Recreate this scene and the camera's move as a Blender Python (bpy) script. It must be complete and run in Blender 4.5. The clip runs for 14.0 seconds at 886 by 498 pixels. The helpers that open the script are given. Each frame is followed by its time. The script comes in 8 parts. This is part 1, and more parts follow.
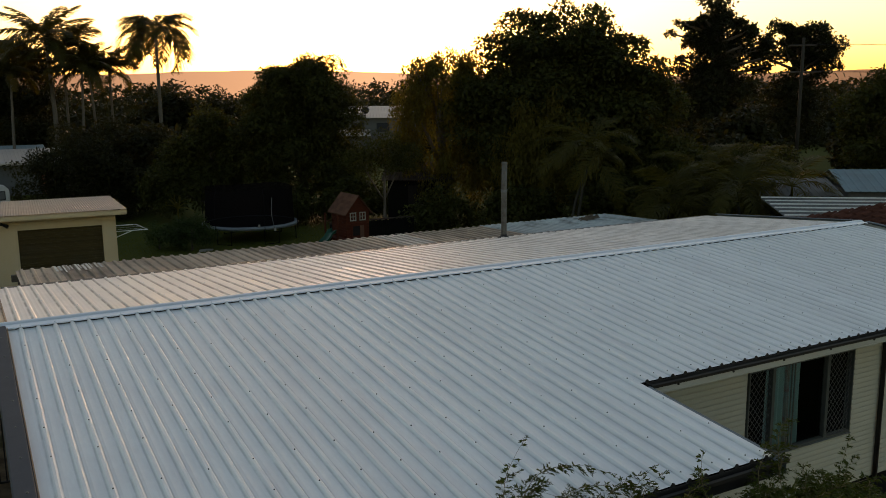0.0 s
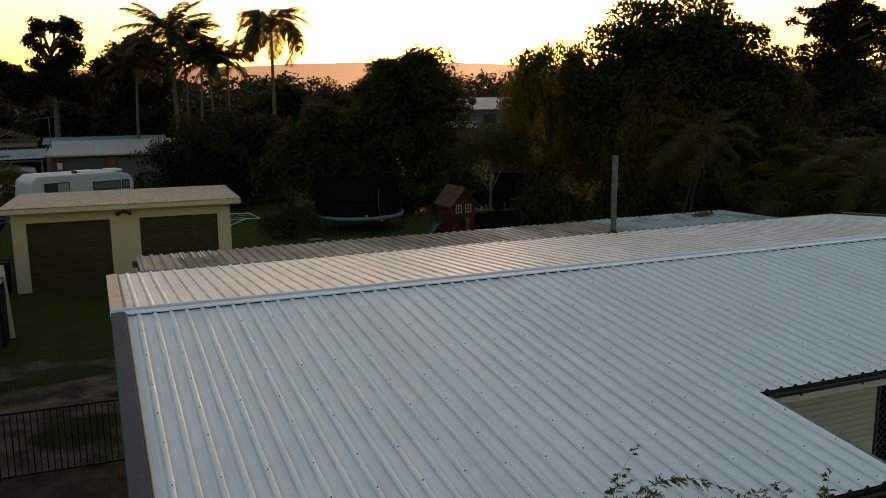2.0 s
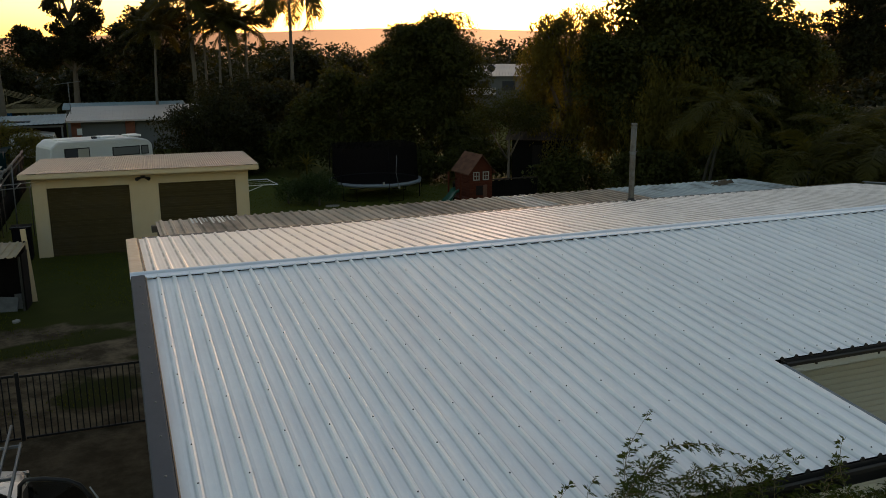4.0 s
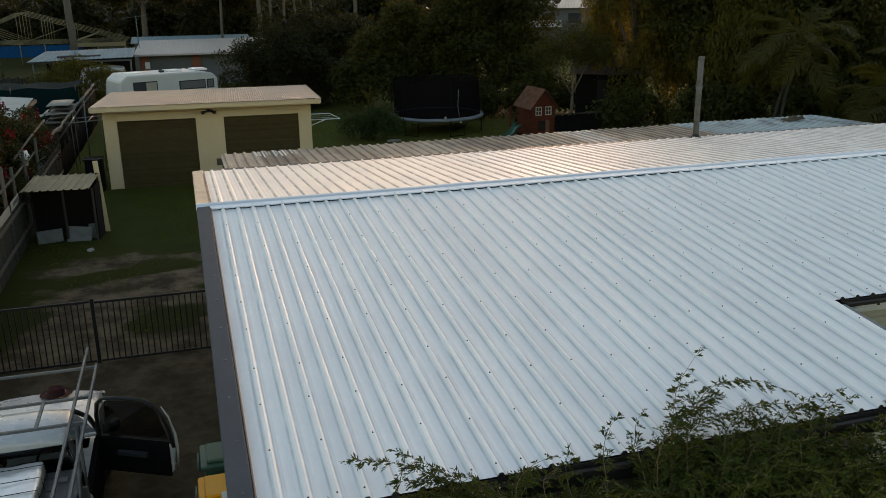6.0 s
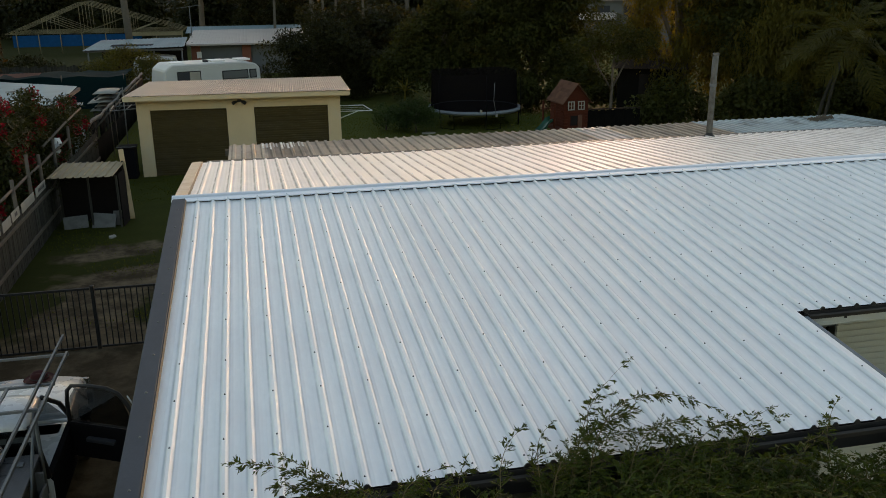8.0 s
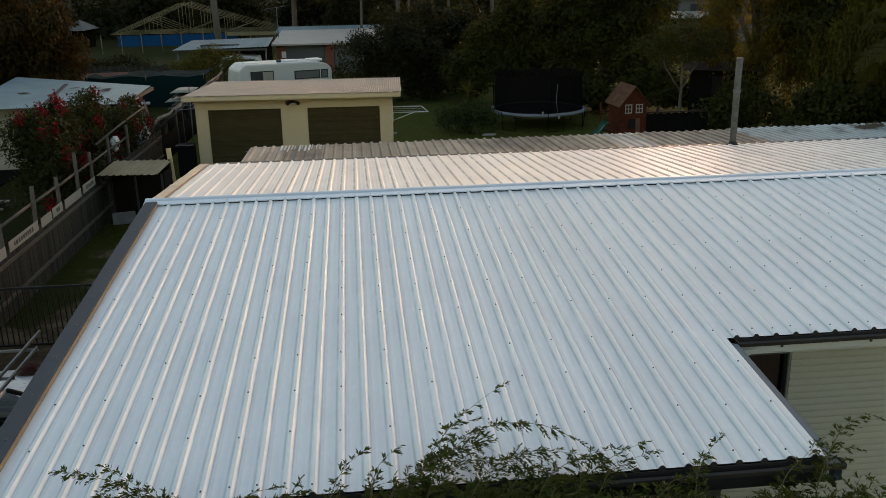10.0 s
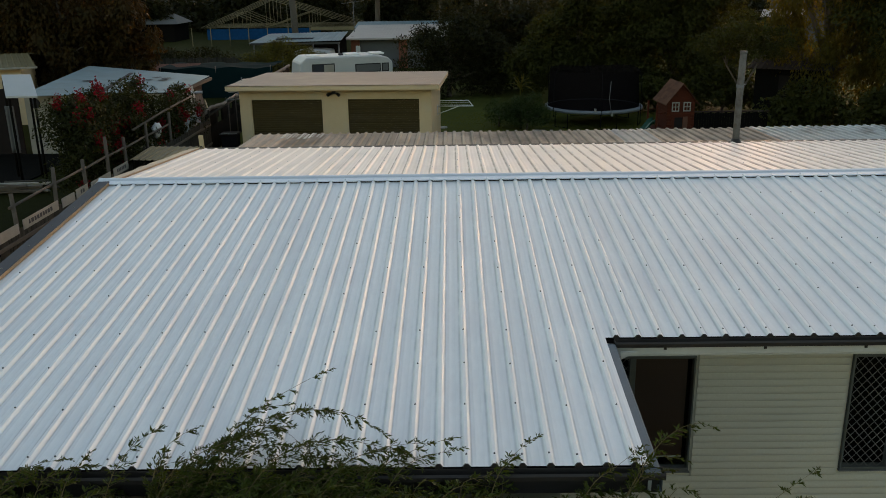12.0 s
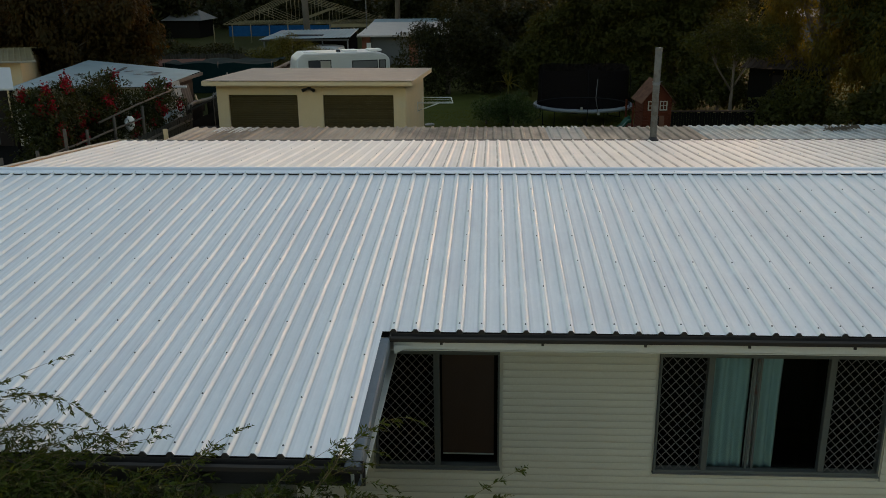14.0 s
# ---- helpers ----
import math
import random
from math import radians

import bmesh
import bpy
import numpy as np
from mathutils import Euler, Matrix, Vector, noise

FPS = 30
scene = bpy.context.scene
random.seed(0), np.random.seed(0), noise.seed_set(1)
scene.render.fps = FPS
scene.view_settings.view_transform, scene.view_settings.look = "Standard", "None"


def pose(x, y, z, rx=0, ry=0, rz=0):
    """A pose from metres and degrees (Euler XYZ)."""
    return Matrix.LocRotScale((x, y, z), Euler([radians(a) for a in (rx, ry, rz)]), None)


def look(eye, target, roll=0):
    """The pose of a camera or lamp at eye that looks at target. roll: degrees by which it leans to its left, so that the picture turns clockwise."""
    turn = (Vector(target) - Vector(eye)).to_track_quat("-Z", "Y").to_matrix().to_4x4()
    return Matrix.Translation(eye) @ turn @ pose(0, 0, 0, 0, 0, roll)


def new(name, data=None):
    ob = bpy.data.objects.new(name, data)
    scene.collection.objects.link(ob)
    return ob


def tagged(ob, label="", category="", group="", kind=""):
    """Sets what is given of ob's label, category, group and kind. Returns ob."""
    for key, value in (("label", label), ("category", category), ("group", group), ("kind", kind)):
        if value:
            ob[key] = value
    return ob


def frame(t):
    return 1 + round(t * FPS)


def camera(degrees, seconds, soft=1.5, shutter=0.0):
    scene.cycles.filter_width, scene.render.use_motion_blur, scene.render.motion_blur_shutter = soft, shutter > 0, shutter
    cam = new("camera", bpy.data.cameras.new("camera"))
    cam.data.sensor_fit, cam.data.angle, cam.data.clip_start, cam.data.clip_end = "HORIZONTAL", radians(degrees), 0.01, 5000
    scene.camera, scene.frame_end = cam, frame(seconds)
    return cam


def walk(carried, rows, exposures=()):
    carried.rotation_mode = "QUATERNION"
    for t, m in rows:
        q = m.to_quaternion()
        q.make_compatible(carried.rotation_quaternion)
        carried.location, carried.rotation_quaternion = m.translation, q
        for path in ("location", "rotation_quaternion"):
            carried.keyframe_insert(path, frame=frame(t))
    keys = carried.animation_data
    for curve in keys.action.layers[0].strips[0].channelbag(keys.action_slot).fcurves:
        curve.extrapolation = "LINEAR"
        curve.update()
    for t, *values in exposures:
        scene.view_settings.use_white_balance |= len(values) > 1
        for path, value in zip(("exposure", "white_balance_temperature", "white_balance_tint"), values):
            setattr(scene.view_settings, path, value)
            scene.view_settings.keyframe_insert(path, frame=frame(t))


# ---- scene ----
cam = camera(54.6, 14.0, soft=0.9)
PATH = [
    (0, (-6.364, -6.782, 6.288), (-5.405, -5.062, 5.938), -0.5),
    (0.5, (-6.377, -6.696, 6.3), (-5.514, -4.926, 5.949), -0.7),
    (1, (-6.378, -6.637, 6.304), (-5.583, -4.836, 5.952), -0.7),
    (1.5, (-6.37, -6.599, 6.322), (-5.601, -4.787, 5.968), -0.6),
    (2, (-6.316, -6.588, 6.305), (-5.577, -4.767, 5.938), -0.6),
    (2.5, (-6.307, -6.598, 6.289), (-5.589, -4.769, 5.918), -0.6),
    (4.8, (-6.333, -6.667, 6.289), (-5.675, -4.847, 5.783), -0.7),
    (5, (-6.339, -6.694, 6.302), (-5.703, -4.871, 5.78), -0.7),
    (5.5, (-6.339, -6.715, 6.304), (-5.747, -4.887, 5.75), -0.8),
    (6, (-6.29, -6.723, 6.293), (-5.744, -4.889, 5.71), -0.8),
    (6.5, (-6.143, -6.732, 6.305), (-5.637, -4.893, 5.704), -0.9),
    (7, (-5.886, -6.76, 6.307), (-5.404, -4.914, 5.706), -0.9),
    (7.5, (-5.549, -6.814, 6.311), (-5.117, -4.956, 5.711), -0.9),
    (7.7, (-5.411, -6.833, 6.314), (-4.982, -4.974, 5.714), -0.7),
    (9.8, (-3.574, -6.986, 6.383), (-3.373, -5.089, 5.784), -1.2),
    (10, (-3.409, -6.974, 6.389), (-3.221, -5.075, 5.789), -1.1),
    (10.5, (-2.959, -6.946, 6.396), (-2.809, -5.044, 5.796), -1.1),
    (11, (-2.479, -6.922, 6.35), (-2.388, -5.017, 5.749), -1.1),
    (11.5, (-1.972, -6.904, 6.273), (-1.96, -4.996, 5.674), -1.1),
    (12, (-1.409, -6.906, 6.194), (-1.435, -4.999, 5.593), -0.9),
    (12.5, (-0.838, -6.911, 6.114), (-0.88, -5.004, 5.514), -0.9),
    (13, (-0.251, -6.891, 6.06), (-0.324, -4.985, 5.458), -0.9),
    (13.5, (0.294, -6.853, 6.073), (0.177, -4.949, 5.471), -0.9),
    (14, (0.844, -6.812, 6.099), (0.732, -4.909, 5.496), -0.7),
]
walk(cam, [(t, look(eye, target, roll)) for t, eye, target, roll in PATH], [(0, 1.58, 7050, 15), (2.7, 1.57, 7050, 15), (5, 2.13, 7050, 15), (6.2, 2.38, 7050, 15), (10, 2.30, 7050, 15), (14, 2.16, 7050, 15)])

# ---- world and light: just after sunset, the sun behind far hills ----
SUN_AZ, SUN_EL = 23.5, 2.6
world = bpy.data.worlds.new("dusk_sky")
scene.world = world
world.use_nodes = True
wn = world.node_tree.nodes
sky = wn.new("ShaderNodeTexSky")
sky.sky_type = "NISHITA"
sky.sun_disc = False
sky.sun_elevation = radians(SUN_EL)
sky.sun_rotation = radians(SUN_AZ)
sky.air_density, sky.dust_density, sky.ozone_density = 1.0, 1.05, 1.3
wn["Background"].inputs["Strength"].default_value = 0.15
haze = wn.new("ShaderNodeHueSaturation")
haze.inputs["Saturation"].default_value = 0.95
world.node_tree.links.new(sky.outputs["Color"], haze.inputs["Color"])
world.node_tree.links.new(haze.outputs["Color"], wn["Background"].inputs["Color"])

sun = new("sun", bpy.data.lights.new("sun", "SUN"))
sun.data.energy, sun.data.angle, sun.data.color = 0.52, radians(13), (1.0, 0.64, 0.49)
sun_way = Vector((math.sin(radians(SUN_AZ)), math.cos(radians(SUN_AZ)), math.tan(radians(3.2))))
sun.matrix_world = look(sun_way * 100, (0, 0, 0))


# ---- small mesh kit ----
def link(name, me, mat, parent=None, label=""):
    ob = new(name, me)
    if mat:
        me.materials.append(mat)
    if parent:
        ob.parent = parent
    if label:
        ob["label"] = label
    return ob


def part(name, bm, mat, parent=None, label="", smooth=False):
    me = bpy.data.meshes.new(name)
    bm.normal_update()
    bm.to_mesh(me)
    bm.free()
    if smooth:
        me.polygons.foreach_set("use_smooth", [True] * len(me.polygons))
    return link(name, me, mat, parent, label)


def raw(name, verts, faces, mat, parent=None, label="", smooth=False):
    me = bpy.data.meshes.new(name)
    me.from_pydata(verts, [], faces)
    me.update()
    if smooth:
        me.polygons.foreach_set("use_smooth", [True] * len(me.polygons))
    return link(name, me, mat, parent, label)


def thing(name, at, label, category, group="", turn=0, kind=""):
    e = new(name)
    e.matrix_world = pose(*at, 0, 0, turn)
    e.empty_display_size = 0.1
    return tagged(e, label, category, group, kind)


def box(bm, lo, hi, bevel=0.0, m=None):
    """A box between two corners, its edges rounded a little."""
    c = [(a + b) / 2 for a, b in zip(lo, hi)]
    s = [abs(b - a) for a, b in zip(lo, hi)]
    mat = Matrix.Translation(c) @ Matrix.Diagonal((*s, 1))
    if m:
        mat = m @ mat
    made = bmesh.ops.create_cube(bm, size=1, matrix=mat)["verts"]
    if bevel:
        edges = list({e for v in made for e in v.link_edges})
        bmesh.ops.bevel(bm, geom=edges, offset=bevel, segments=2, affect="EDGES", profile=0.5)
    return bm


def boxed(name, lo, hi, mat, parent=None, label="", bevel=0.004):
    return part(name, box(bmesh.new(), lo, hi, bevel), mat, parent, label)


def rings(path, radii, sides=8, caps=True):
    """A tube through the points of a path, with a radius at each."""
    verts, faces = [], []
    n = len(path)
    up = Vector((0, 0, 1))
    for i, p in enumerate(path):
        p = Vector(p)
        d = (Vector(path[min(i + 1, n - 1)]) - Vector(path[max(i - 1, 0)])).normalized()
        ref = up if abs(d.z) < 0.95 else Vector((1, 0, 0))
        a = d.cross(ref).normalized()
        b = a.cross(d)
        for k in range(sides):
            t = 2 * math.pi * k / sides
            verts.append(tuple(p + float(radii[i]) * (math.cos(t) * a + math.sin(t) * b)))
    for i in range(n - 1):
        for k in range(sides):
            k2 = (k + 1) % sides
            faces.append((i * sides + k, i * sides + k2, (i + 1) * sides + k2, (i + 1) * sides + k))
    if caps:
        faces.append(tuple(range(sides))[::-1])
        faces.append(tuple((n - 1) * sides + k for k in range(sides)))
    return verts, faces


def tube(name, path, r, mat, parent=None, label="", sides=8):
    radii = r if isinstance(r, (list, tuple)) else [r] * len(path)
    v, f = rings(path, radii, sides)
    return raw(name, v, f, mat, parent, label, smooth=True)


def joined(pieces):
    verts, faces = [], []
    for v, f in pieces:
        o = len(verts)
        verts += v
        faces += [tuple(i + o for i in q) for q in f]
    return verts, faces


def extruded(bm, outline, axis, a, b):
    """A closed outline in the two other axes, pushed along an axis from a to b."""
    def at(p, w):
        return {"x": (w, p[0], p[1]), "y": (p[0], w, p[1]), "z": (p[0], p[1], w)}[axis]
    one = [bm.verts.new(at(p, a)) for p in outline]
    two = [bm.verts.new(at(p, b)) for p in outline]
    bm.faces.new(one[::-1])
    bm.faces.new(two)
    n = len(outline)
    for i in range(n):
        bm.faces.new((one[i], one[(i + 1) % n], two[(i + 1) % n], two[i]))
    bmesh.ops.recalc_face_normals(bm, faces=bm.faces)
    return bm


# ---- materials ----
def material(name, base, other=None, scale=6.0, rough=0.6, metal=0.0, bump=0.0, fine=60.0, spread=0.12,
             stain=None, stain_scale=0.8, stain_amount=0.5, vary=0.0, stretch=(1, 1, 1), island=False, spec=0.28):
    """Base colour broken up at two scales, stains with their own shape, grain as fine relief."""
    m = bpy.data.materials.new(name)
    m.use_nodes = True
    nt = m.node_tree
    n, l = nt.nodes, nt.links
    bsdf = n["Principled BSDF"]
    bsdf.inputs["Metallic"].default_value = metal
    bsdf.inputs["Specular IOR Level"].default_value = spec
    geo = n.new("ShaderNodeTexCoord")
    mapping = n.new("ShaderNodeMapping")
    mapping.inputs["Scale"].default_value = stretch
    l.new(geo.outputs["Object"], mapping.inputs["Vector"])
    where = mapping.outputs["Vector"]

    def noise_at(s, detail=4.0):
        t = n.new("ShaderNodeTexNoise")
        t.inputs["Scale"].default_value = s
        t.inputs["Detail"].default_value = detail
        t.inputs["Roughness"].default_value = 0.6
        l.new(where, t.inputs["Vector"])
        return t.outputs["Fac"]

    def mixed(fac, a, b):
        x = n.new("ShaderNodeMix")
        x.data_type = "RGBA"
        l.new(fac, x.inputs["Factor"])
        for sock, v in ((x.inputs["A"], a), (x.inputs["B"], b)):
            if isinstance(v, tuple):
                sock.default_value = (*v, 1)
            else:
                l.new(v, sock)
        return x.outputs["Result"]

    def ramp(fac, lo, hi):
        r = n.new("ShaderNodeMapRange")
        r.inputs["From Min"].default_value, r.inputs["From Max"].default_value = lo, hi
        l.new(fac, r.inputs["Value"])
        return r.outputs["Result"]

    other = other or tuple(c * (1 - spread) for c in base)
    col = mixed(ramp(noise_at(scale), 0.3, 0.7), base, other)
    col = mixed(ramp(noise_at(fine), 0.2, 0.9), col, tuple(c * (1 - 0.6 * spread) for c in other))
    if stain:
        amount = n.new("ShaderNodeMath")
        amount.operation = "MULTIPLY"
        amount.inputs[1].default_value = stain_amount
        l.new(ramp(noise_at(stain_scale, 6.0), 0.48, 0.68), amount.inputs[0])
        col = mixed(amount.outputs[0], col, stain)
    if vary:
        info = n.new("ShaderNodeNewGeometry") if island else n.new("ShaderNodeObjectInfo")
        hsv = n.new("ShaderNodeHueSaturation")
        r = n.new("ShaderNodeMapRange")
        r.inputs["To Min"].default_value, r.inputs["To Max"].default_value = 1 - vary, 1 + vary
        l.new(info.outputs["Random Per Island" if island else "Random"], r.inputs["Value"])
        l.new(r.outputs["Result"], hsv.inputs["Value"])
        l.new(col, hsv.inputs["Color"])
        col = hsv.outputs["Color"]
    l.new(col, bsdf.inputs["Base Color"])
    rr = n.new("ShaderNodeMapRange")
    rr.inputs["To Min"].default_value, rr.inputs["To Max"].default_value = max(0.02, rough - 0.08), min(1, rough + 0.08)
    l.new(noise_at(scale * 1.7), rr.inputs["Value"])
    l.new(rr.outputs["Result"], bsdf.inputs["Roughness"])
    if bump:
        b = n.new("ShaderNodeBump")
        b.inputs["Strength"].default_value = bump
        b.inputs["Distance"].default_value = 0.01
        l.new(noise_at(fine), b.inputs["Height"])
        l.new(b.outputs["Normal"], bsdf.inputs["Normal"])
    return m


def leafy(name, base, other, rough=0.55, glow=0.25):
    """Foliage: each leaf its own tone, some light passing through."""
    m = material(name, base, tuple(0.62 * c for c in other), scale=1.5, rough=rough, vary=0.2, island=True)
    bsdf = m.node_tree.nodes["Principled BSDF"]
    out = m.node_tree.nodes["Material Output"]
    bsdf.inputs["Specular IOR Level"].default_value = 0.10
    tr = m.node_tree.nodes.new("ShaderNodeBsdfTranslucent")
    tr.inputs["Color"].default_value = (base[0] * 1.8, base[1] * 1.5, base[2] * 0.7, 1)
    mx = m.node_tree.nodes.new("ShaderNodeMixShader")
    mx.inputs["Fac"].default_value = glow
    m.node_tree.links.new(bsdf.outputs["BSDF"], mx.inputs[1])
    m.node_tree.links.new(tr.outputs["BSDF"], mx.inputs[2])
    m.node_tree.links.new(mx.outputs["Shader"], out.inputs["Surface"])
    return m


def glassy(name, tint=(0.5, 0.55, 0.55), rough=0.05, see=0.75, ior=1.5):
    """Thin pane: clear, with gloss that grows at a glancing angle."""
    m = bpy.data.materials.new(name)
    m.use_nodes = True
    n, l = m.node_tree.nodes, m.node_tree.links
    clear, gloss, mx, fr = (n.new(k) for k in ("ShaderNodeBsdfTransparent", "ShaderNodeBsdfGlossy", "ShaderNodeMixShader", "ShaderNodeFresnel"))
    clear.inputs["Color"].default_value = (*[see * c / max(tint) for c in tint], 1)
    gloss.inputs["Roughness"].default_value = rough
    fr.inputs["IOR"].default_value = ior
    l.new(fr.outputs["Fac"], mx.inputs["Fac"])
    l.new(clear.outputs["BSDF"], mx.inputs[1])
    l.new(gloss.outputs["BSDF"], mx.inputs[2])
    l.new(mx.outputs["Shader"], n["Material Output"].inputs["Surface"])
    return m


M_ROOF = material("zinc_alum_roof", (0.81, 0.822, 0.815), (0.76, 0.78, 0.778), scale=1.1, rough=0.56, metal=0.16, spec=0.34, bump=0.03, fine=22, spread=0.10,
                  stain=(0.70, 0.69, 0.70), stain_scale=2.2, stain_amount=0.5, vary=0.03, stretch=(1.4, 0.5, 1))
def rib_shade_dirt(m, width, most, colour, pitch=0.1915, at=0.32):
    """Broken lines of shade and dirt put into the colour at the feet of the ribs."""
    n, l = m.node_tree.nodes, m.node_tree.links
    bsdf = n["Principled BSDF"]
    clean = bsdf.inputs["Base Color"].links[0].from_socket
    tc, sep = n.new("ShaderNodeTexCoord"), n.new("ShaderNodeSeparateXYZ")
    l.new(tc.outputs["Object"], sep.inputs[0])
    step = n.new("ShaderNodeMath")
    step.operation = "DIVIDE"
    step.inputs[1].default_value = pitch
    l.new(sep.outputs["X"], step.inputs[0])
    shift = n.new("ShaderNodeMath")
    shift.inputs[1].default_value = at
    l.new(step.outputs[0], shift.inputs[0])
    part_of = n.new("ShaderNodeMath")
    part_of.operation = "FRACT"
    l.new(shift.outputs[0], part_of.inputs[0])
    off = n.new("ShaderNodeMath")
    off.operation = "SUBTRACT"
    off.inputs[1].default_value = 0.5
    l.new(part_of.outputs[0], off.inputs[0])
    dist = n.new("ShaderNodeMath")
    dist.operation = "ABSOLUTE"
    l.new(off.outputs[0], dist.inputs[0])
    line = n.new("ShaderNodeMapRange")
    line.inputs["From Min"].default_value, line.inputs["From Max"].default_value = width, 0.015
    l.new(dist.outputs[0], line.inputs["Value"])
    tex = n.new("ShaderNodeTexNoise")
    tex.inputs["Scale"].default_value, tex.inputs["Detail"].default_value = 2.6, 6
    l.new(tc.outputs["Object"], tex.inputs["Vector"])
    gaps = n.new("ShaderNodeMapRange")
    gaps.inputs["From Min"].default_value, gaps.inputs["From Max"].default_value = 0.28, 0.55
    gaps.inputs["To Max"].default_value = most
    l.new(tex.outputs["Fac"], gaps.inputs["Value"])
    amount = n.new("ShaderNodeMath")
    amount.operation = "MULTIPLY"
    l.new(line.outputs["Result"], amount.inputs[0])
    l.new(gaps.outputs["Result"], amount.inputs[1])
    mx = n.new("ShaderNodeMix")
    mx.data_type = "RGBA"
    mx.inputs["B"].default_value = (*colour, 1)
    l.new(amount.outputs[0], mx.inputs["Factor"])
    l.new(clean, mx.inputs["A"])
    l.new(mx.outputs["Result"], bsdf.inputs["Base Color"])
    return m


# dark lines at both feet give the front ribs their shaded sides in colour
rib_shade_dirt(M_ROOF, 0.06, 0.5, (0.36, 0.385, 0.40))
rib_shade_dirt(M_ROOF, 0.07, 0.5, (0.36, 0.385, 0.40), at=0.67)
# rear slope: sunset warmth in the base tint, shaded rib faces in the lines
M_REAR = rib_shade_dirt(material("sunset_weathered_zinc", (0.84, 0.795, 0.745), (0.79, 0.745, 0.70), scale=1.3, rough=0.55, metal=0.18, spec=0.38, bump=0.04, fine=25, spread=0.10,
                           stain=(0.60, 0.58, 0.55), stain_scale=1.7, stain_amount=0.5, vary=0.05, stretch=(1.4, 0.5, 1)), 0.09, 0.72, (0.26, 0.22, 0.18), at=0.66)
M_CAP = material("zinc_alum_cap", (0.74, 0.78, 0.81), (0.66, 0.71, 0.75), scale=4, rough=0.40, metal=0.5, spec=0.5, bump=0.04, fine=90)
M_SCREW = material("screw_grey", (0.10, 0.105, 0.11), rough=0.5, metal=0.5)
M_BARGE = material("charcoal_flashing", (0.070, 0.077, 0.090), (0.058, 0.064, 0.075), scale=3, rough=0.65, metal=0.0, spec=0.12, bump=0.04, fine=50,
                   stain=(0.06, 0.063, 0.072), stain_scale=1.5, stain_amount=0.4)
# bare metal; its tan is the reflected orange sky, put into the colour
M_RAWBARGE = material("bare_flashing", (0.44, 0.335, 0.25), (0.37, 0.27, 0.195), scale=5, rough=0.45, metal=0.2, bump=0.5, fine=7)
# sunset orange on the flashing's inner face, put into a strip's colour
M_SUNSET_EDGE = material("sunset_lit_edge", (0.36, 0.23, 0.13), (0.28, 0.18, 0.10), scale=9, rough=0.6, bump=0.2, fine=60)
M_GUTTER = material("dark_gutter", (0.036, 0.031, 0.028), (0.026, 0.023, 0.021), scale=5, rough=0.55, spec=0.25, stain=(0.055, 0.048, 0.04), stain_amount=0.4)
M_FASCIA = material("white_fascia", (0.50, 0.51, 0.48), (0.45, 0.46, 0.43), scale=3, rough=0.5, stain=(0.42, 0.40, 0.36), stain_amount=0.35)
M_BOARD = material("cream_cladding", (0.45, 0.44, 0.355), (0.41, 0.40, 0.325), scale=2.0, rough=0.5, bump=0.08, fine=40,
                   stain=(0.385, 0.38, 0.315), stain_scale=1.4, stain_amount=0.4, vary=0.03)
M_CREAM = material("cream_render", (0.60, 0.455, 0.275), (0.54, 0.41, 0.245), scale=2.5, rough=0.75, bump=0.15, fine=70,
                   stain=(0.46, 0.41, 0.30), stain_scale=0.9, stain_amount=0.45)
M_FRAME = material("grey_aluminium", (0.120, 0.132, 0.125), (0.095, 0.105, 0.10), scale=6, rough=0.45, metal=0.35)
M_GRILLE = material("weathered_grille", (0.145, 0.145, 0.138), (0.105, 0.105, 0.10), scale=9, rough=0.5, metal=0.4)
M_BROWNWALL = material("dim_brown_wall", (0.055, 0.042, 0.032), (0.04, 0.03, 0.024), scale=1.5, rough=0.95, spec=0.05)
M_STREAK = material("streaked_sheet", (0.62, 0.62, 0.58), (0.40, 0.38, 0.34), scale=5, rough=0.6, vary=0.3)
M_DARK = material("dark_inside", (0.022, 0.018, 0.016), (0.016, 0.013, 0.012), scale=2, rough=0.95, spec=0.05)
M_BLIND = material("brown_blind", (0.135, 0.078, 0.062), (0.115, 0.066, 0.052), scale=2, rough=0.9, spec=0.1, bump=0.1, fine=80)
M_CURTAIN = material("teal_curtain", (0.36, 0.52, 0.52), (0.30, 0.45, 0.46), scale=5, rough=0.85, bump=0.1, fine=120)
M_LACE = material("white_curtain", (0.50, 0.52, 0.50), (0.42, 0.43, 0.42), scale=7, rough=0.85, stain=(0.45, 0.12, 0.12), stain_scale=9, stain_amount=0.8)
M_GLASS = glassy("window_glass")
M_OLDROOF = material("weathered_brown_sheet", (0.42, 0.335, 0.255), (0.29, 0.23, 0.175), scale=2.2, rough=0.8, bump=0.3, fine=45,
                     stain=(0.055, 0.047, 0.04), stain_scale=1.1, stain_amount=0.6, vary=0.28, stretch=(1, 0.4, 1))
M_PATCH = material("pale_patch_sheet", (0.40, 0.39, 0.36), (0.31, 0.30, 0.275), scale=3, rough=0.6, stain=(0.2, 0.19, 0.17), stain_scale=1.3, stain_amount=0.6, vary=0.1)
M_PALEROOF = material("pale_patio_sheet", (0.37, 0.455, 0.47), (0.25, 0.31, 0.325), scale=1.4, rough=0.55, metal=0.1,
                      stain=(0.06, 0.075, 0.07), stain_scale=1.9, stain_amount=0.95, vary=0.12, stretch=(1, 0.5, 1))
